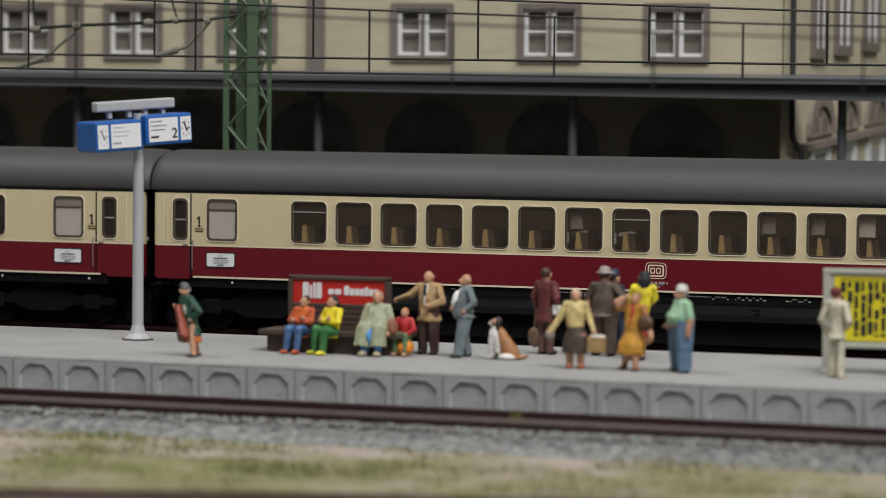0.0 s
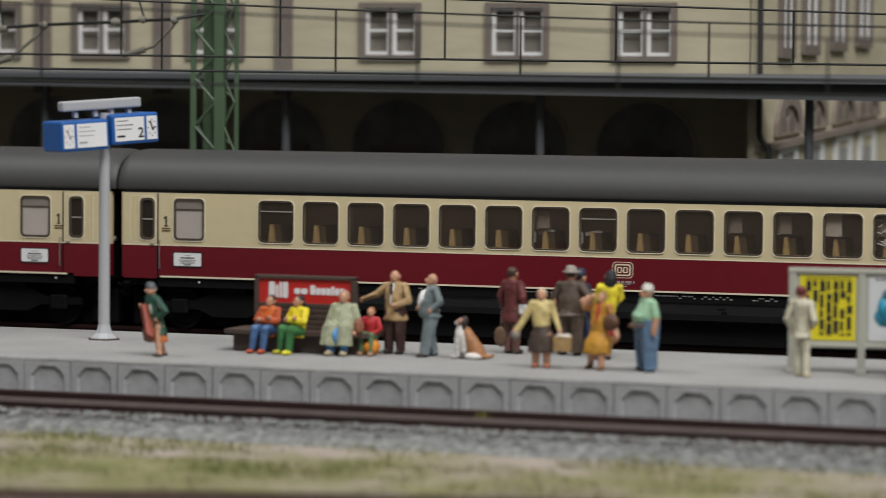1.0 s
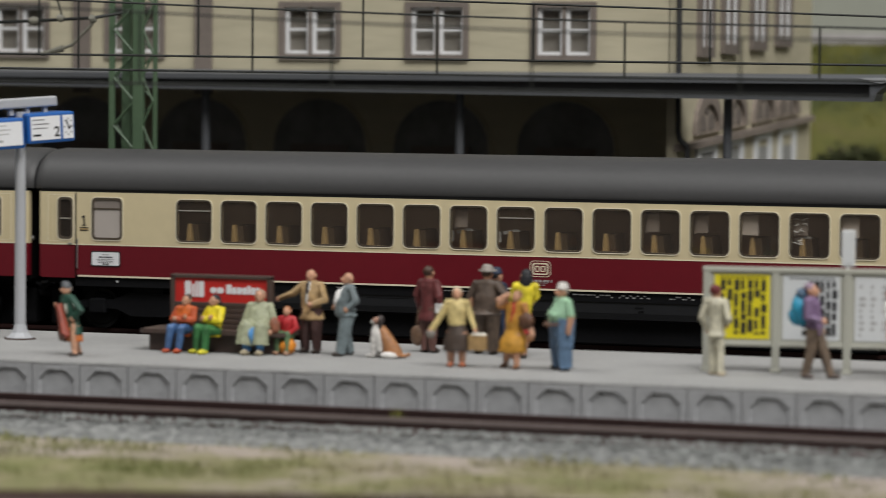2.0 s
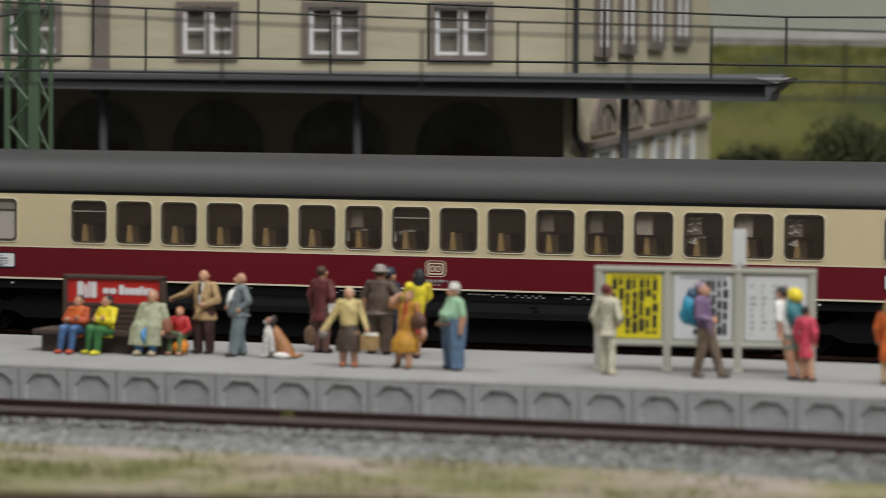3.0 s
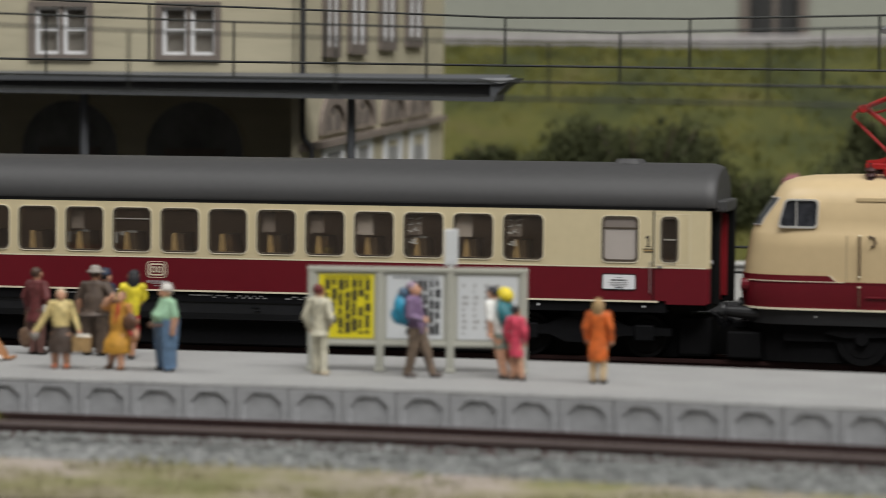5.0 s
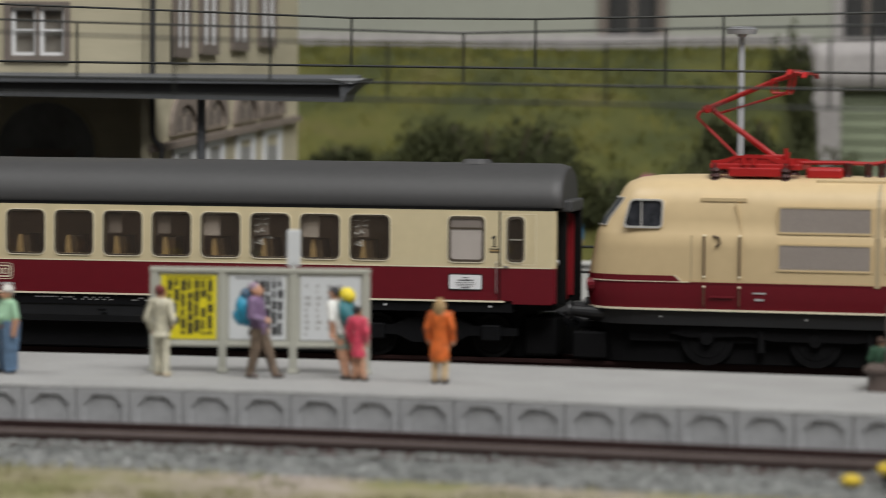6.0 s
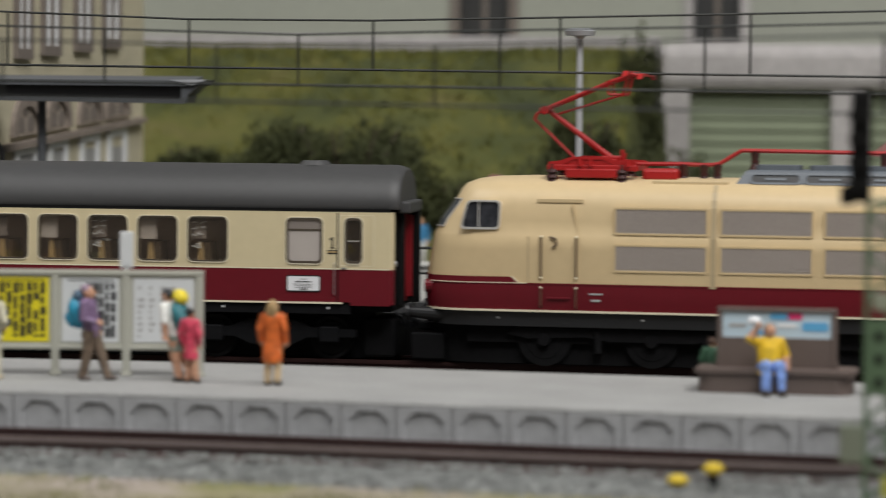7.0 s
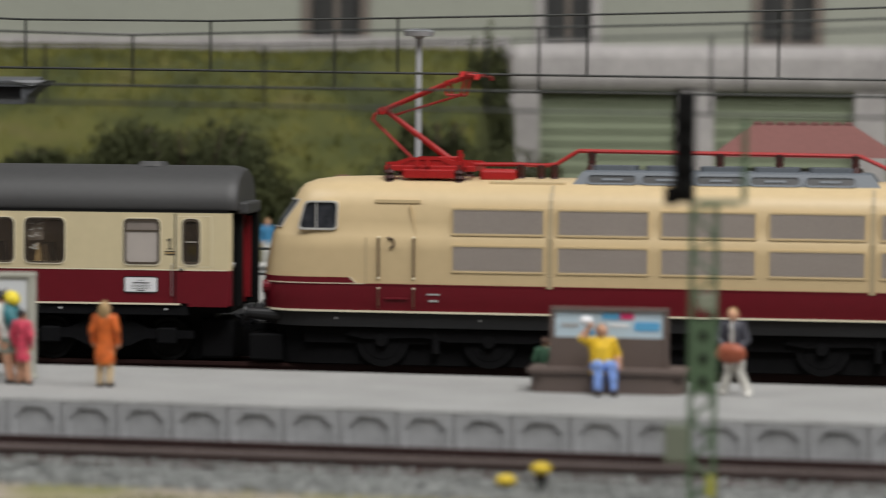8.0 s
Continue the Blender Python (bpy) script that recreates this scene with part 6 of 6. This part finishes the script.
    loft(bm, [[(cx + rx * math.cos(2 * math.pi * i / n), cy + ry * math.sin(2 * math.pi * i / n), z) for i in range(n)] for z, cx, cy, rx, ry in fine])


def figurine(x, y, turn, label, top, legs, hair, h=20.0, shoes=(0.03, 0.02, 0.015), skirt=None, coat=None, hat=None, girth=1.0, sit=False, arm_l=None, arm_r=None, z=0.0, shirt=None,
             pack=None, long_hair=False, stride=0.0, bare_legs=False, apart=0.0, belly=0.0, lean=(0.0, 0.0), waist=9.2, glove=None, sleeve=None, stockings=None, extras=()):
    """One small painted figure as one plain mesh; it faces -y before it is turned."""
    bm = bmesh.new()
    mats, count = [], [0]

    def use(rgb):
        m = paint(rgb)
        if m not in mats:
            mats.append(m)
        bm.faces.ensure_lookup_table()
        for f in bm.faces[count[0]:]:
            f.material_index = mats.index(m)
        count[0] = len(bm.faces)
    d = 5.0 if sit else 0.0
    g = girth
    for s in (-1, 1):
        if sit:
            rod(bm, (s * 1.0, 0.2, 5.7), (s * 1.5, -4.0, 6.1), 1.5, 1.2, 10)
            rod(bm, (s * 1.5, -4.0, 6.1), (s * 1.6, -4.4, 0.9), 1.15, 0.85, 10)
            ball(bm, (s * 1.5, -4.0, 6.1), 1.2)
        else:
            fy = -s * stride
            rod(bm, (s * 0.95 * g, 0, 8.6 if skirt else waist + 1.2), (s * 1.2 * g, fy * 0.4 - 0.3, 5.2), 1.5 * g, 1.1 * g, 10)
            rod(bm, (s * 1.2 * g, fy * 0.4 - 0.3, 5.3), (s * (1.3 * g + apart), fy, 0.7), 1.1 * g, 0.7 if bare_legs else 0.92 * g, 10)
    if waist > 9.3 and not skirt:
        ellipses(bm, [(7.6, 0, 0, 1.9 * g, 1.5 * g), (9.4, 0, -belly * 0.4, 2.15 * g, 1.65 * g), (waist + 0.4, 0, -belly * 0.8, 2.1 * g, 1.6 * g)])
    use(stockings or (SKIN if bare_legs else legs))
    for s in (-1, 1):
        if sit:
            ball(bm, (s * 1.7, -5.1, 0.6), 0.9, 1.55, 0.7)
        else:
            ball(bm, (s * (1.35 * g + apart), -s * stride - 0.5, 0.55), 0.85, 1.55, 0.65)
    use(shoes)
    if skirt:
        z0, w = skirt[1], skirt[2] if len(skirt) > 2 else 1.0
        ellipses(bm, [(z0, 0, 0, 2.5 * g * w, 2.0 * g * w), (z0 + 0.3, 0, 0, 2.75 * g * w, 2.2 * g * w), ((z0 + 9) / 2, 0, 0, 2.6 * g * w, 2.1 * g * w), (9.4, 0, 0, 2.15 * g, 1.6 * g), (11.0, 0, 0, 1.7 * g, 1.25 * g)])
        use(skirt[0])
    if coat is not None:
        if sit:
            for s in (-1, 1):
                rod(bm, (s * 1.2, 0, 6.2), (s * 1.8, -4.2, 6.3), 2.0, 1.75, 12)
                ball(bm, (s * 1.8, -4.2, 6.2), 1.75)
                rod(bm, (s * 1.8, -4.2, 6.3), (s * 2.0, -4.7, 2.4), 1.7, 1.95, 12)
            ellipses(bm, [(5.6, 0, -1.2, 2.9, 2.2), (8.0, 0, -0.5, 2.9, 2.0), (10, 0, 0, 2.6, 1.7)])
        else:
            ellipses(bm, [(coat, 0, 0.05, 2.5 * g, 1.9 * g), (coat + 0.25, 0, 0.05, 2.65 * g, 2.0 * g), (10.0, 0, 0, 2.2 * g, 1.6 * g), (11.2, 0, 0, 2.05 * g, 1.5 * g)])
    wz = waist - d
    ellipses(bm, [(wz, 0, -belly * 0.5, 2.0 * g, 1.5 * g), (wz + 1.0, 0, -belly, 2.1 * g, 1.55 * g), (13.0 - d, 0, -belly * 0.9, 2.15 * g, 1.65 * g), (15.0 - d, 0, -belly * 0.3, 2.4 * (1 + (g - 1) * 0.6), 1.65), (16.2 - d, 0, 0.05, 2.45 * (1 + (g - 1) * 0.5), 1.3), (16.9 - d, 0, 0.1, 1.3, 0.9)])
    use(top)
    arms = []
    for s, a in ((-1, arm_l), (1, arm_r)):
        e, hnd = a if a else ((s * 3.2 * (1 + (g - 1) * 0.6), 0.35, 12.9), (s * 3.0 * g, -0.5, 10.0))
        sh = (s * 2.15 * (1 + (g - 1) * 0.5), 0.1, 15.75 - d)
        e, hnd = Vector((e[0], e[1], e[2] - d)), Vector((hnd[0], hnd[1], hnd[2] - d))
        rod(bm, sh, e, 1.0, 0.86, 10)
        ball(bm, e, 0.86)
        ball(bm, sh, 1.02)
        arms.append((e, hnd))
    use(sleeve or top)
    for e, hnd in arms:
        rod(bm, e, hnd, 0.82, 0.62, 10)
    use(glove or sleeve or top)
    for e, hnd in arms:
        k = hnd + (hnd - e).normalized() * 0.45
        ball(bm, k, 0.62, 0.62, 0.7)
    rod(bm, (0, 0.05, 16.2 - d), (0, -0.1, 17.4 - d), 0.85, 0.8)
    ball(bm, (0, -0.2, 18.0 - d), 1.08, 1.25, 1.45, 12, 9)
    ball(bm, (0, -0.75, 17.4 - d), 0.8, 0.8, 0.7)
    ball(bm, (0, -1.6, 17.95 - d), 0.26, 0.36, 0.42)
    for s in (-1, 1):
        ball(bm, (s * 1.15, 0.0, 18.0 - d), 0.22, 0.35, 0.5)
    use(SKIN)
    if shirt:
        ellipses(bm, [(11.6 - d, 0, -0.35 - belly * 1.05, 0.5, 1.42 * max(g, 1)), (13.2 - d, 0, -0.35 - belly * 0.95, 0.75, 1.45 * max(g, 1)), (15.2 - d, 0, -0.35 - belly * 0.35, 0.9, 1.42), (16.7 - d, 0, -0.1, 0.95, 0.95)])
        use(shirt[0])
        if len(shirt) > 1:
            prism(bm, [(-0.22, 16.3 - d), (0.22, 16.3 - d), (0.36, 12.4 - d), (0, 11.9 - d), (-0.36, 12.4 - d)], "y", -1.95, -1.5)
            use(shirt[1])
    if hair:
        ball(bm, (0, 0.24, 18.5 - d), 1.24, 1.32, 1.22, 12, 8)
        if long_hair:
            ball(bm, (0, 0.7, 17.2 - d), 1.5, 1.0, 2.2)
        use(hair)
    if hat:
        rod(bm, (0, 0, 18.7 - d), (0, 0, 19.0 - d), 2.0 if hat[1] else 1.5, 1.95 if hat[1] else 1.48, 14)
        rod(bm, (0, 0, 19.0 - d), (0, 0, 20.0 - d), 1.42, 1.1, 14)
        ball(bm, (0, 0, 19.9 - d), 1.1, 1.1, 0.4)
        use(hat[0])
    if pack:
        ball(bm, (0, 2.7, 14.0 - d), 2.3, 1.8, 3.5)
        ball(bm, (0, 4.0, 12.6 - d), 1.8, 1.3, 1.9)
        use(pack[0])
        if len(pack) > 1:
            ball(bm, (0, 2.0, 17.2 - d), 1.7, 1.3, 1.3)
            use(pack[1])
    for kind, p, q, rgb in extras:
        if kind == "ball":
            ball(bm, p, q[0], q[1], q[2], 14, 10)
        elif kind == "rod":
            rod(bm, p[0], p[1], q[0], q[1], 10)
        else:
            box(bm, p[0] - q[0], p[0] + q[0], p[1] - q[1], p[1] + q[1], p[2] - q[2], p[2] + q[2])
        use(rgb)
    for v in bm.verts:
        q = v.co * 0.75 + Vector((x, y, 0))
        r = Vector((v.co.x * 1.1 + x, v.co.y * 1.1 + y, v.co.z * 0.4))
        c = v.co.z < 16.4 - d
        v.co += (0.2 if c else 0.1) * noise.noise_vector(q) + (0.12 if c else 0.05) * noise.noise_vector(q * 2.3)
        if c:
            v.co += 0.26 * noise.noise_vector(r)
        v.co.x += lean[0] * v.co.z
        v.co.y += lean[1] * v.co.z
    f = h / 20.0
    bmesh.ops.scale(bm, vec=(f, f, f), verts=bm.verts)
    me = mesh_of("figurine", bm, mats, True)
    ob = new("figurine", me)
    ob.matrix_world = pose(x * K, y * K, z * K, 0, 0, turn)
    return tagged(ob, label, "figurine", "figurines on the platform")


BROWNHAIR, BLACKHAIR, GREYHAIR, BLOND = (0.06, 0.03, 0.018), (0.012, 0.012, 0.015), (0.34, 0.31, 0.28), (0.36, 0.24, 0.11)
CROSS_L, CROSS_R = ((-3.1, -0.9, 13.3), (0.9, -2.3, 14.0)), ((3.1, -0.9, 13.2), (-0.9, -2.7, 13.5))
REDBAG = (0.26, 0.045, 0.022)
figurine(65.5, -118, -38, "painted figurine in a dark green plaid coat and grey hat", (0.012, 0.062, 0.04), (0.5, 0.13, 0.03), GREYHAIR, 16.3, girth=1.12, coat=5.8, hat=((0.10, 0.11, 0.12), 0), bare_legs=True, skirt=((0.50, 0.14, 0.03), 4.0, 0.92), stride=1.5,
         arm_l=((-3.0, -0.8, 13.0), (-2.6, -2.4, 13.6)), arm_r=((5.2, 0.6, 12.8), (2.6, -0.8, 10.4)), lean=(-0.25, -0.06),
         extras=[("rod", ((-1.2, -2.7, 14.2), (0.2, -2.7, 6.0)), (0.9, 1.6), REDBAG), ("ball", (0.2, -2.7, 6.0), (1.6, 1.0, 1.2), REDBAG), ("box", (-3.4, -1.4, 5.4), (1.7, 1.0, 1.5), (0.12, 0.06, 0.035)), ("ball", (0.9, -1.7, 12.8), (0.7, 0.3, 1.5), (0.42, 0.42, 0.36)), ("ball", (3.5, -0.2, 14.0), (0.5, 0.6, 1.0), (0.20, 0.24, 0.20))])
figurine(82.5, -98.2, -10, "painted figurine in orange jacket and jeans sitting on the bench", (0.60, 0.13, 0.02), (0.06, 0.13, 0.28), BROWNHAIR, 18.0, sit=True, shoes=(0.42, 0.07, 0.02), sleeve=(0.46, 0.085, 0.025), arm_l=CROSS_L, arm_r=CROSS_R, girth=1.05, lean=(0.09, 0.02))
figurine(90.2, -98.6, -26, "painted figurine in yellow jacket, green trousers, sitting on the bench", (0.75, 0.62, 0.02), (0.035, 0.15, 0.045), BLACKHAIR, 18.2, sit=True, shoes=(0.60, 0.55, 0.03), arm_l=CROSS_L, arm_r=CROSS_R, long_hair=True, girth=1.02, lean=(0.03, 0.02))
figurine(100.7, -96.2, 0, "bald painted figurine in long pale green coat on the bench", (0.34, 0.36, 0.24), (0.08, 0.24, 0.50), (0.36, 0.22, 0.15), 20.0, sit=True, coat=1, shoes=(0.42, 0.36, 0.25), girth=1.08, arm_l=((-3.7, -0.4, 12.0), (-3.0, -2.6, 10.6)), arm_r=((3.7, -0.4, 12.0), (3.4, -2.4, 10.4)),
         extras=[("ball", (0, -5.0, 4.4), (0.7, 0.8, 2.0), (0.08, 0.26, 0.55)), ("ball", (4.3, -2.0, 6.6), (1.3, 1.2, 1.9), (0.27, 0.10, 0.055))])
figurine(106.4, -94.0, 0, "small painted figurine in a red top sitting on an orange ball", (0.42, 0.02, 0.025), (0.10, 0.17, 0.08), (0.34, 0.14, 0.06), 14.8, sit=True, shoes=(0.35, 0.2, 0.13), arm_l=((-3.4, -1.0, 13.0), (-2.0, -3.4, 11.6)), arm_r=((3.4, -1.0, 13.0), (2.0, -3.4, 11.6)), girth=0.95,
         extras=[("ball", (0.9, -2.4, 2.6), (2.9, 2.8, 2.6), (0.62, 0.22, 0.02))])
figurine(110.6, -89.5, -12, "painted figurine in a tan jacket with a tie and outstretched arm", (0.40, 0.27, 0.13), (0.055, 0.025, 0.022), None, 19.6, shirt=((0.65, 0.65, 0.62), (0.02, 0.02, 0.03)), arm_l=((-4.6, -0.8, 13.8), (-7.8, -1.4, 12.6)), arm_r=((3.7, -0.2, 12.6), (1.6, -2.3, 11.6)), girth=1.2, coat=7.8)
figurine(120.2, -93.6, -58, "painted bald figurine in a grey-blue suit with a white shirt", (0.155, 0.19, 0.20), (0.145, 0.18, 0.19), None, 19.3, shirt=((0.72, 0.72, 0.70),), girth=1.22, coat=9.4, stride=1.5, belly=1.1, arm_l=((-3.6, -0.2, 13.0), (-2.9, -2.2, 11.6)), arm_r=((3.4, 1.2, 13.0), (2.7, -0.6, 11.2)), lean=(0.0, 0.05),
         extras=[("ball", (0, -1.9, 13.0), (1.2, 1.5, 2.6), (0.72, 0.72, 0.70))])
figurine(134.9, -78, 160, "painted figurine in a long maroon coat with a brown bag", (0.12, 0.026, 0.026), (0.11, 0.05, 0.04), BROWNHAIR, 20.3, coat=7.2, girth=0.95, extras=[("ball", (2.9, 0.2, 3.8), (1.9, 1.1, 2.4), (0.17, 0.10, 0.06)), ("rod", ((2.8, 0, 9.6), (2.9, 0.2, 5.6)), (0.35, 0.35), (0.12, 0.07, 0.045)), ("box", (-3.3, 0.4, 10.3), (0.9, 0.4, 0.9), (0.72, 0.72, 0.70))])
figurine(152.0, -110, 8, "painted figurine in yellow sweater and brown skirt with a basket", (0.60, 0.48, 0.21), (0.5, 0.2, 0.1), (0.52, 0.42, 0.30), 17.7, skirt=((0.052, 0.034, 0.025), 4.0, 1.12), bare_legs=True, shoes=(0.36, 0.12, 0.06), arm_l=((-4.0, 0.0, 12.6), (-6.2, -0.6, 9.2)), arm_r=((3.4, 0.0, 12.6), (4.6, -0.8, 9.6)), girth=1.1, waist=10.4,
         extras=[("ball", (-6.4, -0.7, 8.0), (1.1, 0.8, 1.2), (0.20, 0.18, 0.16)), ("box", (5.4, -0.6, 6.2), (2.2, 1.2, 1.8), (0.33, 0.21, 0.09)), ("ball", (5.4, -0.6, 8.0), (2.2, 1.2, 0.55), (0.66, 0.63, 0.55))])
figurine(147.9, -76, 172, "painted figurine in a dark brown coat and grey hat", (0.085, 0.06, 0.045), (0.10, 0.07, 0.05), BROWNHAIR, 20.3, coat=8.8, hat=((0.32, 0.29, 0.26), 1), girth=1.36, glove=SKIN, arm_l=((-4.9, 0.4, 13.2), (-4.4, 2.2, 12.6)), lean=(-0.02, 0))
figurine(149.2, -70, 150, "painted figurine in a dark blue uniform on the platform", (0.018, 0.025, 0.05), (0.018, 0.03, 0.07), BLACKHAIR, 19.4, hat=((0.02, 0.03, 0.06), 0), girth=1.15, lean=(0.05, 0))
figurine(158.2, -84, 200, "painted figurine in a bright yellow top with black hair", (0.72, 0.60, 0.03), (0.4, 0.03, 0.03), BLACKHAIR, 20.6, skirt=((0.40, 0.03, 0.03), 5.5), bare_legs=True, long_hair=True, arm_l=((-2.7, -0.8, 13.4), (-2.0, -2.4, 12.4)), arm_r=((2.7, -0.6, 13.2), (2.2, -2.0, 11.6)), girth=0.86, lean=(-0.09, 0))
figurine(163.9, -108.5, -14, "painted figurine in a mustard coat shading its eyes", (0.50, 0.245, 0.035), (0.45, 0.2, 0.1), (0.26, 0.13, 0.06), 17.3, skirt=((0.52, 0.26, 0.03), 4.0, 1.22), bare_legs=True, shoes=(0.16, 0.07, 0.03), sleeve=(0.40, 0.17, 0.04), arm_l=((-4.4, -0.6, 15.6), (-2.0, -1.4, 18.2)), arm_r=((3.6, -0.2, 12.6), (5.6, -0.6, 9.0)), girth=1.15, stride=1.2, apart=0.9, lean=(0.09, 0), glove=SKIN, shirt=((0.40, 0.02, 0.02),),
         extras=[("ball", (3.7, -1.0, 12.2), (2.1, 1.2, 2.2), (0.11, 0.05, 0.028)), ("ball", (5.2, -0.6, 7.8), (1.0, 0.8, 0.8), (0.35, 0.16, 0.07))])
figurine(175.4, -108.5, -52, "stout painted figurine in mint shirt, jeans and white cap", (0.30, 0.50, 0.33), (0.10, 0.17, 0.27), GREYHAIR, 18.8, hat=((0.66, 0.64, 0.60), 0), girth=1.7, belly=0.6, waist=10.8, glove=SKIN, arm_l=((-4.4, -0.4, 12.9), (-4.2, -1.4, 10.6)), arm_r=((4.5, 0.4, 12.9), (4.5, -0.2, 9.4)),
         extras=[("rod", ((0, -0.75, 10.7), (0, -0.8, 11.2)), (3.7, 3.68), (0.16, 0.09, 0.06))])
figurine(209.3, -107.5, 170, "painted figurine in a cream suit seen from behind", (0.55, 0.52, 0.40), (0.57, 0.54, 0.42), (0.14, 0.02, 0.02), 19.8, coat=8.4, shoes=(0.45, 0.38, 0.27), arm_l=((-2.9, 0.5, 12.6), (-1.8, -1.6, 11.2)), arm_r=((3.0, 0.7, 12.4), (2.4, -0.6, 9.8)), girth=0.8, apart=0.2, stride=0.7, lean=(0.02, 0))
figurine(230.9, -105.6, 80, "painted hiker figurine in purple jacket with a turquoise backpack", (0.17, 0.11, 0.20), (0.14, 0.10, 0.07), (0.25, 0.18, 0.24), 20.6, stride=2.4, pack=((0.02, 0.24, 0.38), (0.05, 0.10, 0.16)), shoes=(0.08, 0.06, 0.05), arm_l=((-2.8, 0.2, 12.8), (-2.4, -2.8, 12.0)), girth=0.95, lean=(0, 0.10))
figurine(250.4, -104.8, -120, "painted figurine in white top and grey shorts with teal pack", (0.66, 0.66, 0.63), (0.13, 0.15, 0.12), BLACKHAIR, 19.9, bare_legs=True, skirt=((0.14, 0.17, 0.14), 6.4, 0.9), pack=((0.03, 0.17, 0.20),), stride=0.6, glove=SKIN, arm_l=((-3.2, -1.0, 12.8), (-2.2, -3.2, 11.6)), lean=(0, -0.30),
         extras=[("ball", (0, 3.6, 18.0), (1.7, 1.7, 1.6), (0.75, 0.60, 0.03))])
figurine(252.0, -107.2, 160, "small painted figurine in a pink dress with black hair", (0.62, 0.06, 0.11), (0.5, 0.2, 0.12), BLACKHAIR, 16.2, bare_legs=True, skirt=((0.62, 0.06, 0.11), 6.2, 0.9), girth=0.78, lean=(0.03, 0), apart=0.5)
figurine(269.6, -108.6, 172, "painted figurine in an orange coat with blond hair", (0.62, 0.13, 0.02), (0.5, 0.36, 0.2), BLOND, 18.2, coat=5.8, skirt=((0.60, 0.16, 0.02), 5.2, 0.9), bare_legs=True, long_hair=True, girth=0.92, stockings=(0.60, 0.45, 0.27))
figurine(372.7, -104.6, 14, "painted figurine in yellow shirt, light blue trousers, on the bench", (0.72, 0.46, 0.02), (0.20, 0.32, 0.68), (0.3, 0.2, 0.13), 20.0, sit=True, girth=1.15, glove=SKIN, arm_l=((-4.2, -0.8, 16.6), (-2.8, -1.6, 19.0)), hat=None)
figurine(360.2, -90, 160, "painted figurine in dark green sitting on the bench", (0.035, 0.10, 0.055), (0.06, 0.06, 0.06), BROWNHAIR, 14.2, sit=True)
figurine(400.4, -102.5, -10, "painted figurine in white trousers, dark jacket, with red-brown bag", (0.045, 0.045, 0.06), (0.62, 0.60, 0.55), BLOND, 18.4, stride=0.6, apart=1.6, lean=(-0.05, 0), shirt=((0.5, 0.48, 0.45),), arm_l=((-3.2, -0.8, 12.6), (-1.8, -2.0, 11.0)), arm_r=((3.2, -0.8, 12.6), (1.8, -2.0, 11.0)), shoes=(0.6, 0.58, 0.54),
         extras=[("ball", (-0.3, -2.4, 9.6), (3.5, 1.2, 2.3), (0.30, 0.075, 0.035))])

figurine(240.5, 300, 20, "painted figurine in a blue top and white trousers on the bank", (0.05, 0.22, 0.42), (0.62, 0.62, 0.60), BLOND, 16.5, shoes=(0.5, 0.5, 0.48), z=height(240.5, 300))

# the cap held up on the second bench
bm = B()
ball(bm, (369.6, -106.2, 15.2), 1.5, 1.4, 1.0, 14, 8)
solid("white_cap", bm, WHITE, "white cap held up by the figurine on the bench", "cap", smooth=True)


def dog():
    bm = bmesh.new()
    mats, count = [], [0]

    def use(rgb):
        m = paint(rgb)
        if m not in mats:
            mats.append(m)
        bm.faces.ensure_lookup_table()
        for f in bm.faces[count[0]:]:
            f.material_index = mats.index(m)
        count[0] = len(bm.faces)
    white, tan, dark = (0.62, 0.60, 0.57), (0.33, 0.15, 0.06), (0.03, 0.022, 0.02)
    ellipses(bm, [(1.6, -0.6, 0, 1.3, 1.4), (4.0, -1.0, 0, 1.7, 1.6), (6.0, -1.3, 0, 1.5, 1.35), (7.4, -1.2, 0, 1.0, 0.95)])
    rod(bm, (-1.9, -0.8, 5.0), (-2.0, -0.9, 0.4), 0.75, 0.55)
    rod(bm, (-1.2, 0.8, 5.0), (-1.2, 0.9, 0.4), 0.75, 0.55)
    ball(bm, (-2.6, -0.9, 0.45), 1.2, 0.6, 0.5)
    ball(bm, (-1.7, 0.9, 0.45), 1.1, 0.6, 0.5)
    ball(bm, (1.9, -1.7, 0.75), 2.0, 0.9, 0.8)
    ball(bm, (-2.1, -0.35, 8.0), 0.7, 0.55, 0.55)
    use(white)
    ellipses(bm, [(0.5, 2.4, 0.2, 2.4, 1.8), (2.4, 1.9, 0.1, 2.1, 1.75), (4.4, 0.9, 0.1, 1.7, 1.55), (6.2, -0.2, 0.1, 1.3, 1.2), (7.2, -0.7, 0.1, 0.9, 0.9)])
    tube(bm, [(3.8, 0.2, 0.7), (5.2, 0.2, 0.6), (6.2, 0.3, 1.0)], 0.45)
    use(tan)
    ball(bm, (-1.4, -0.3, 8.4), 0.95, 0.85, 0.9)
    use((0.36, 0.20, 0.14))
    ball(bm, (-0.75, 0.1, 8.5), 0.95, 0.95, 1.05)
    ball(bm, (-0.45, -0.85, 7.7), 0.6, 0.4, 1.3)
    use(dark)
    for v in bm.verts:
        v.co += 0.16 * noise.noise_vector(v.co * 0.8) + 0.08 * noise.noise_vector(v.co * 2.0)
    me = mesh_of("dog_figurine", bm, mats, True)
    ob = new("dog_figurine", me)
    ob.matrix_world = pose(129.8 * K, -95 * K, 0, 0, 0, 0)
    return tagged(ob, "white, tan and black painted sitting dog figurine", "figurine", "figurines on the platform")


dog()
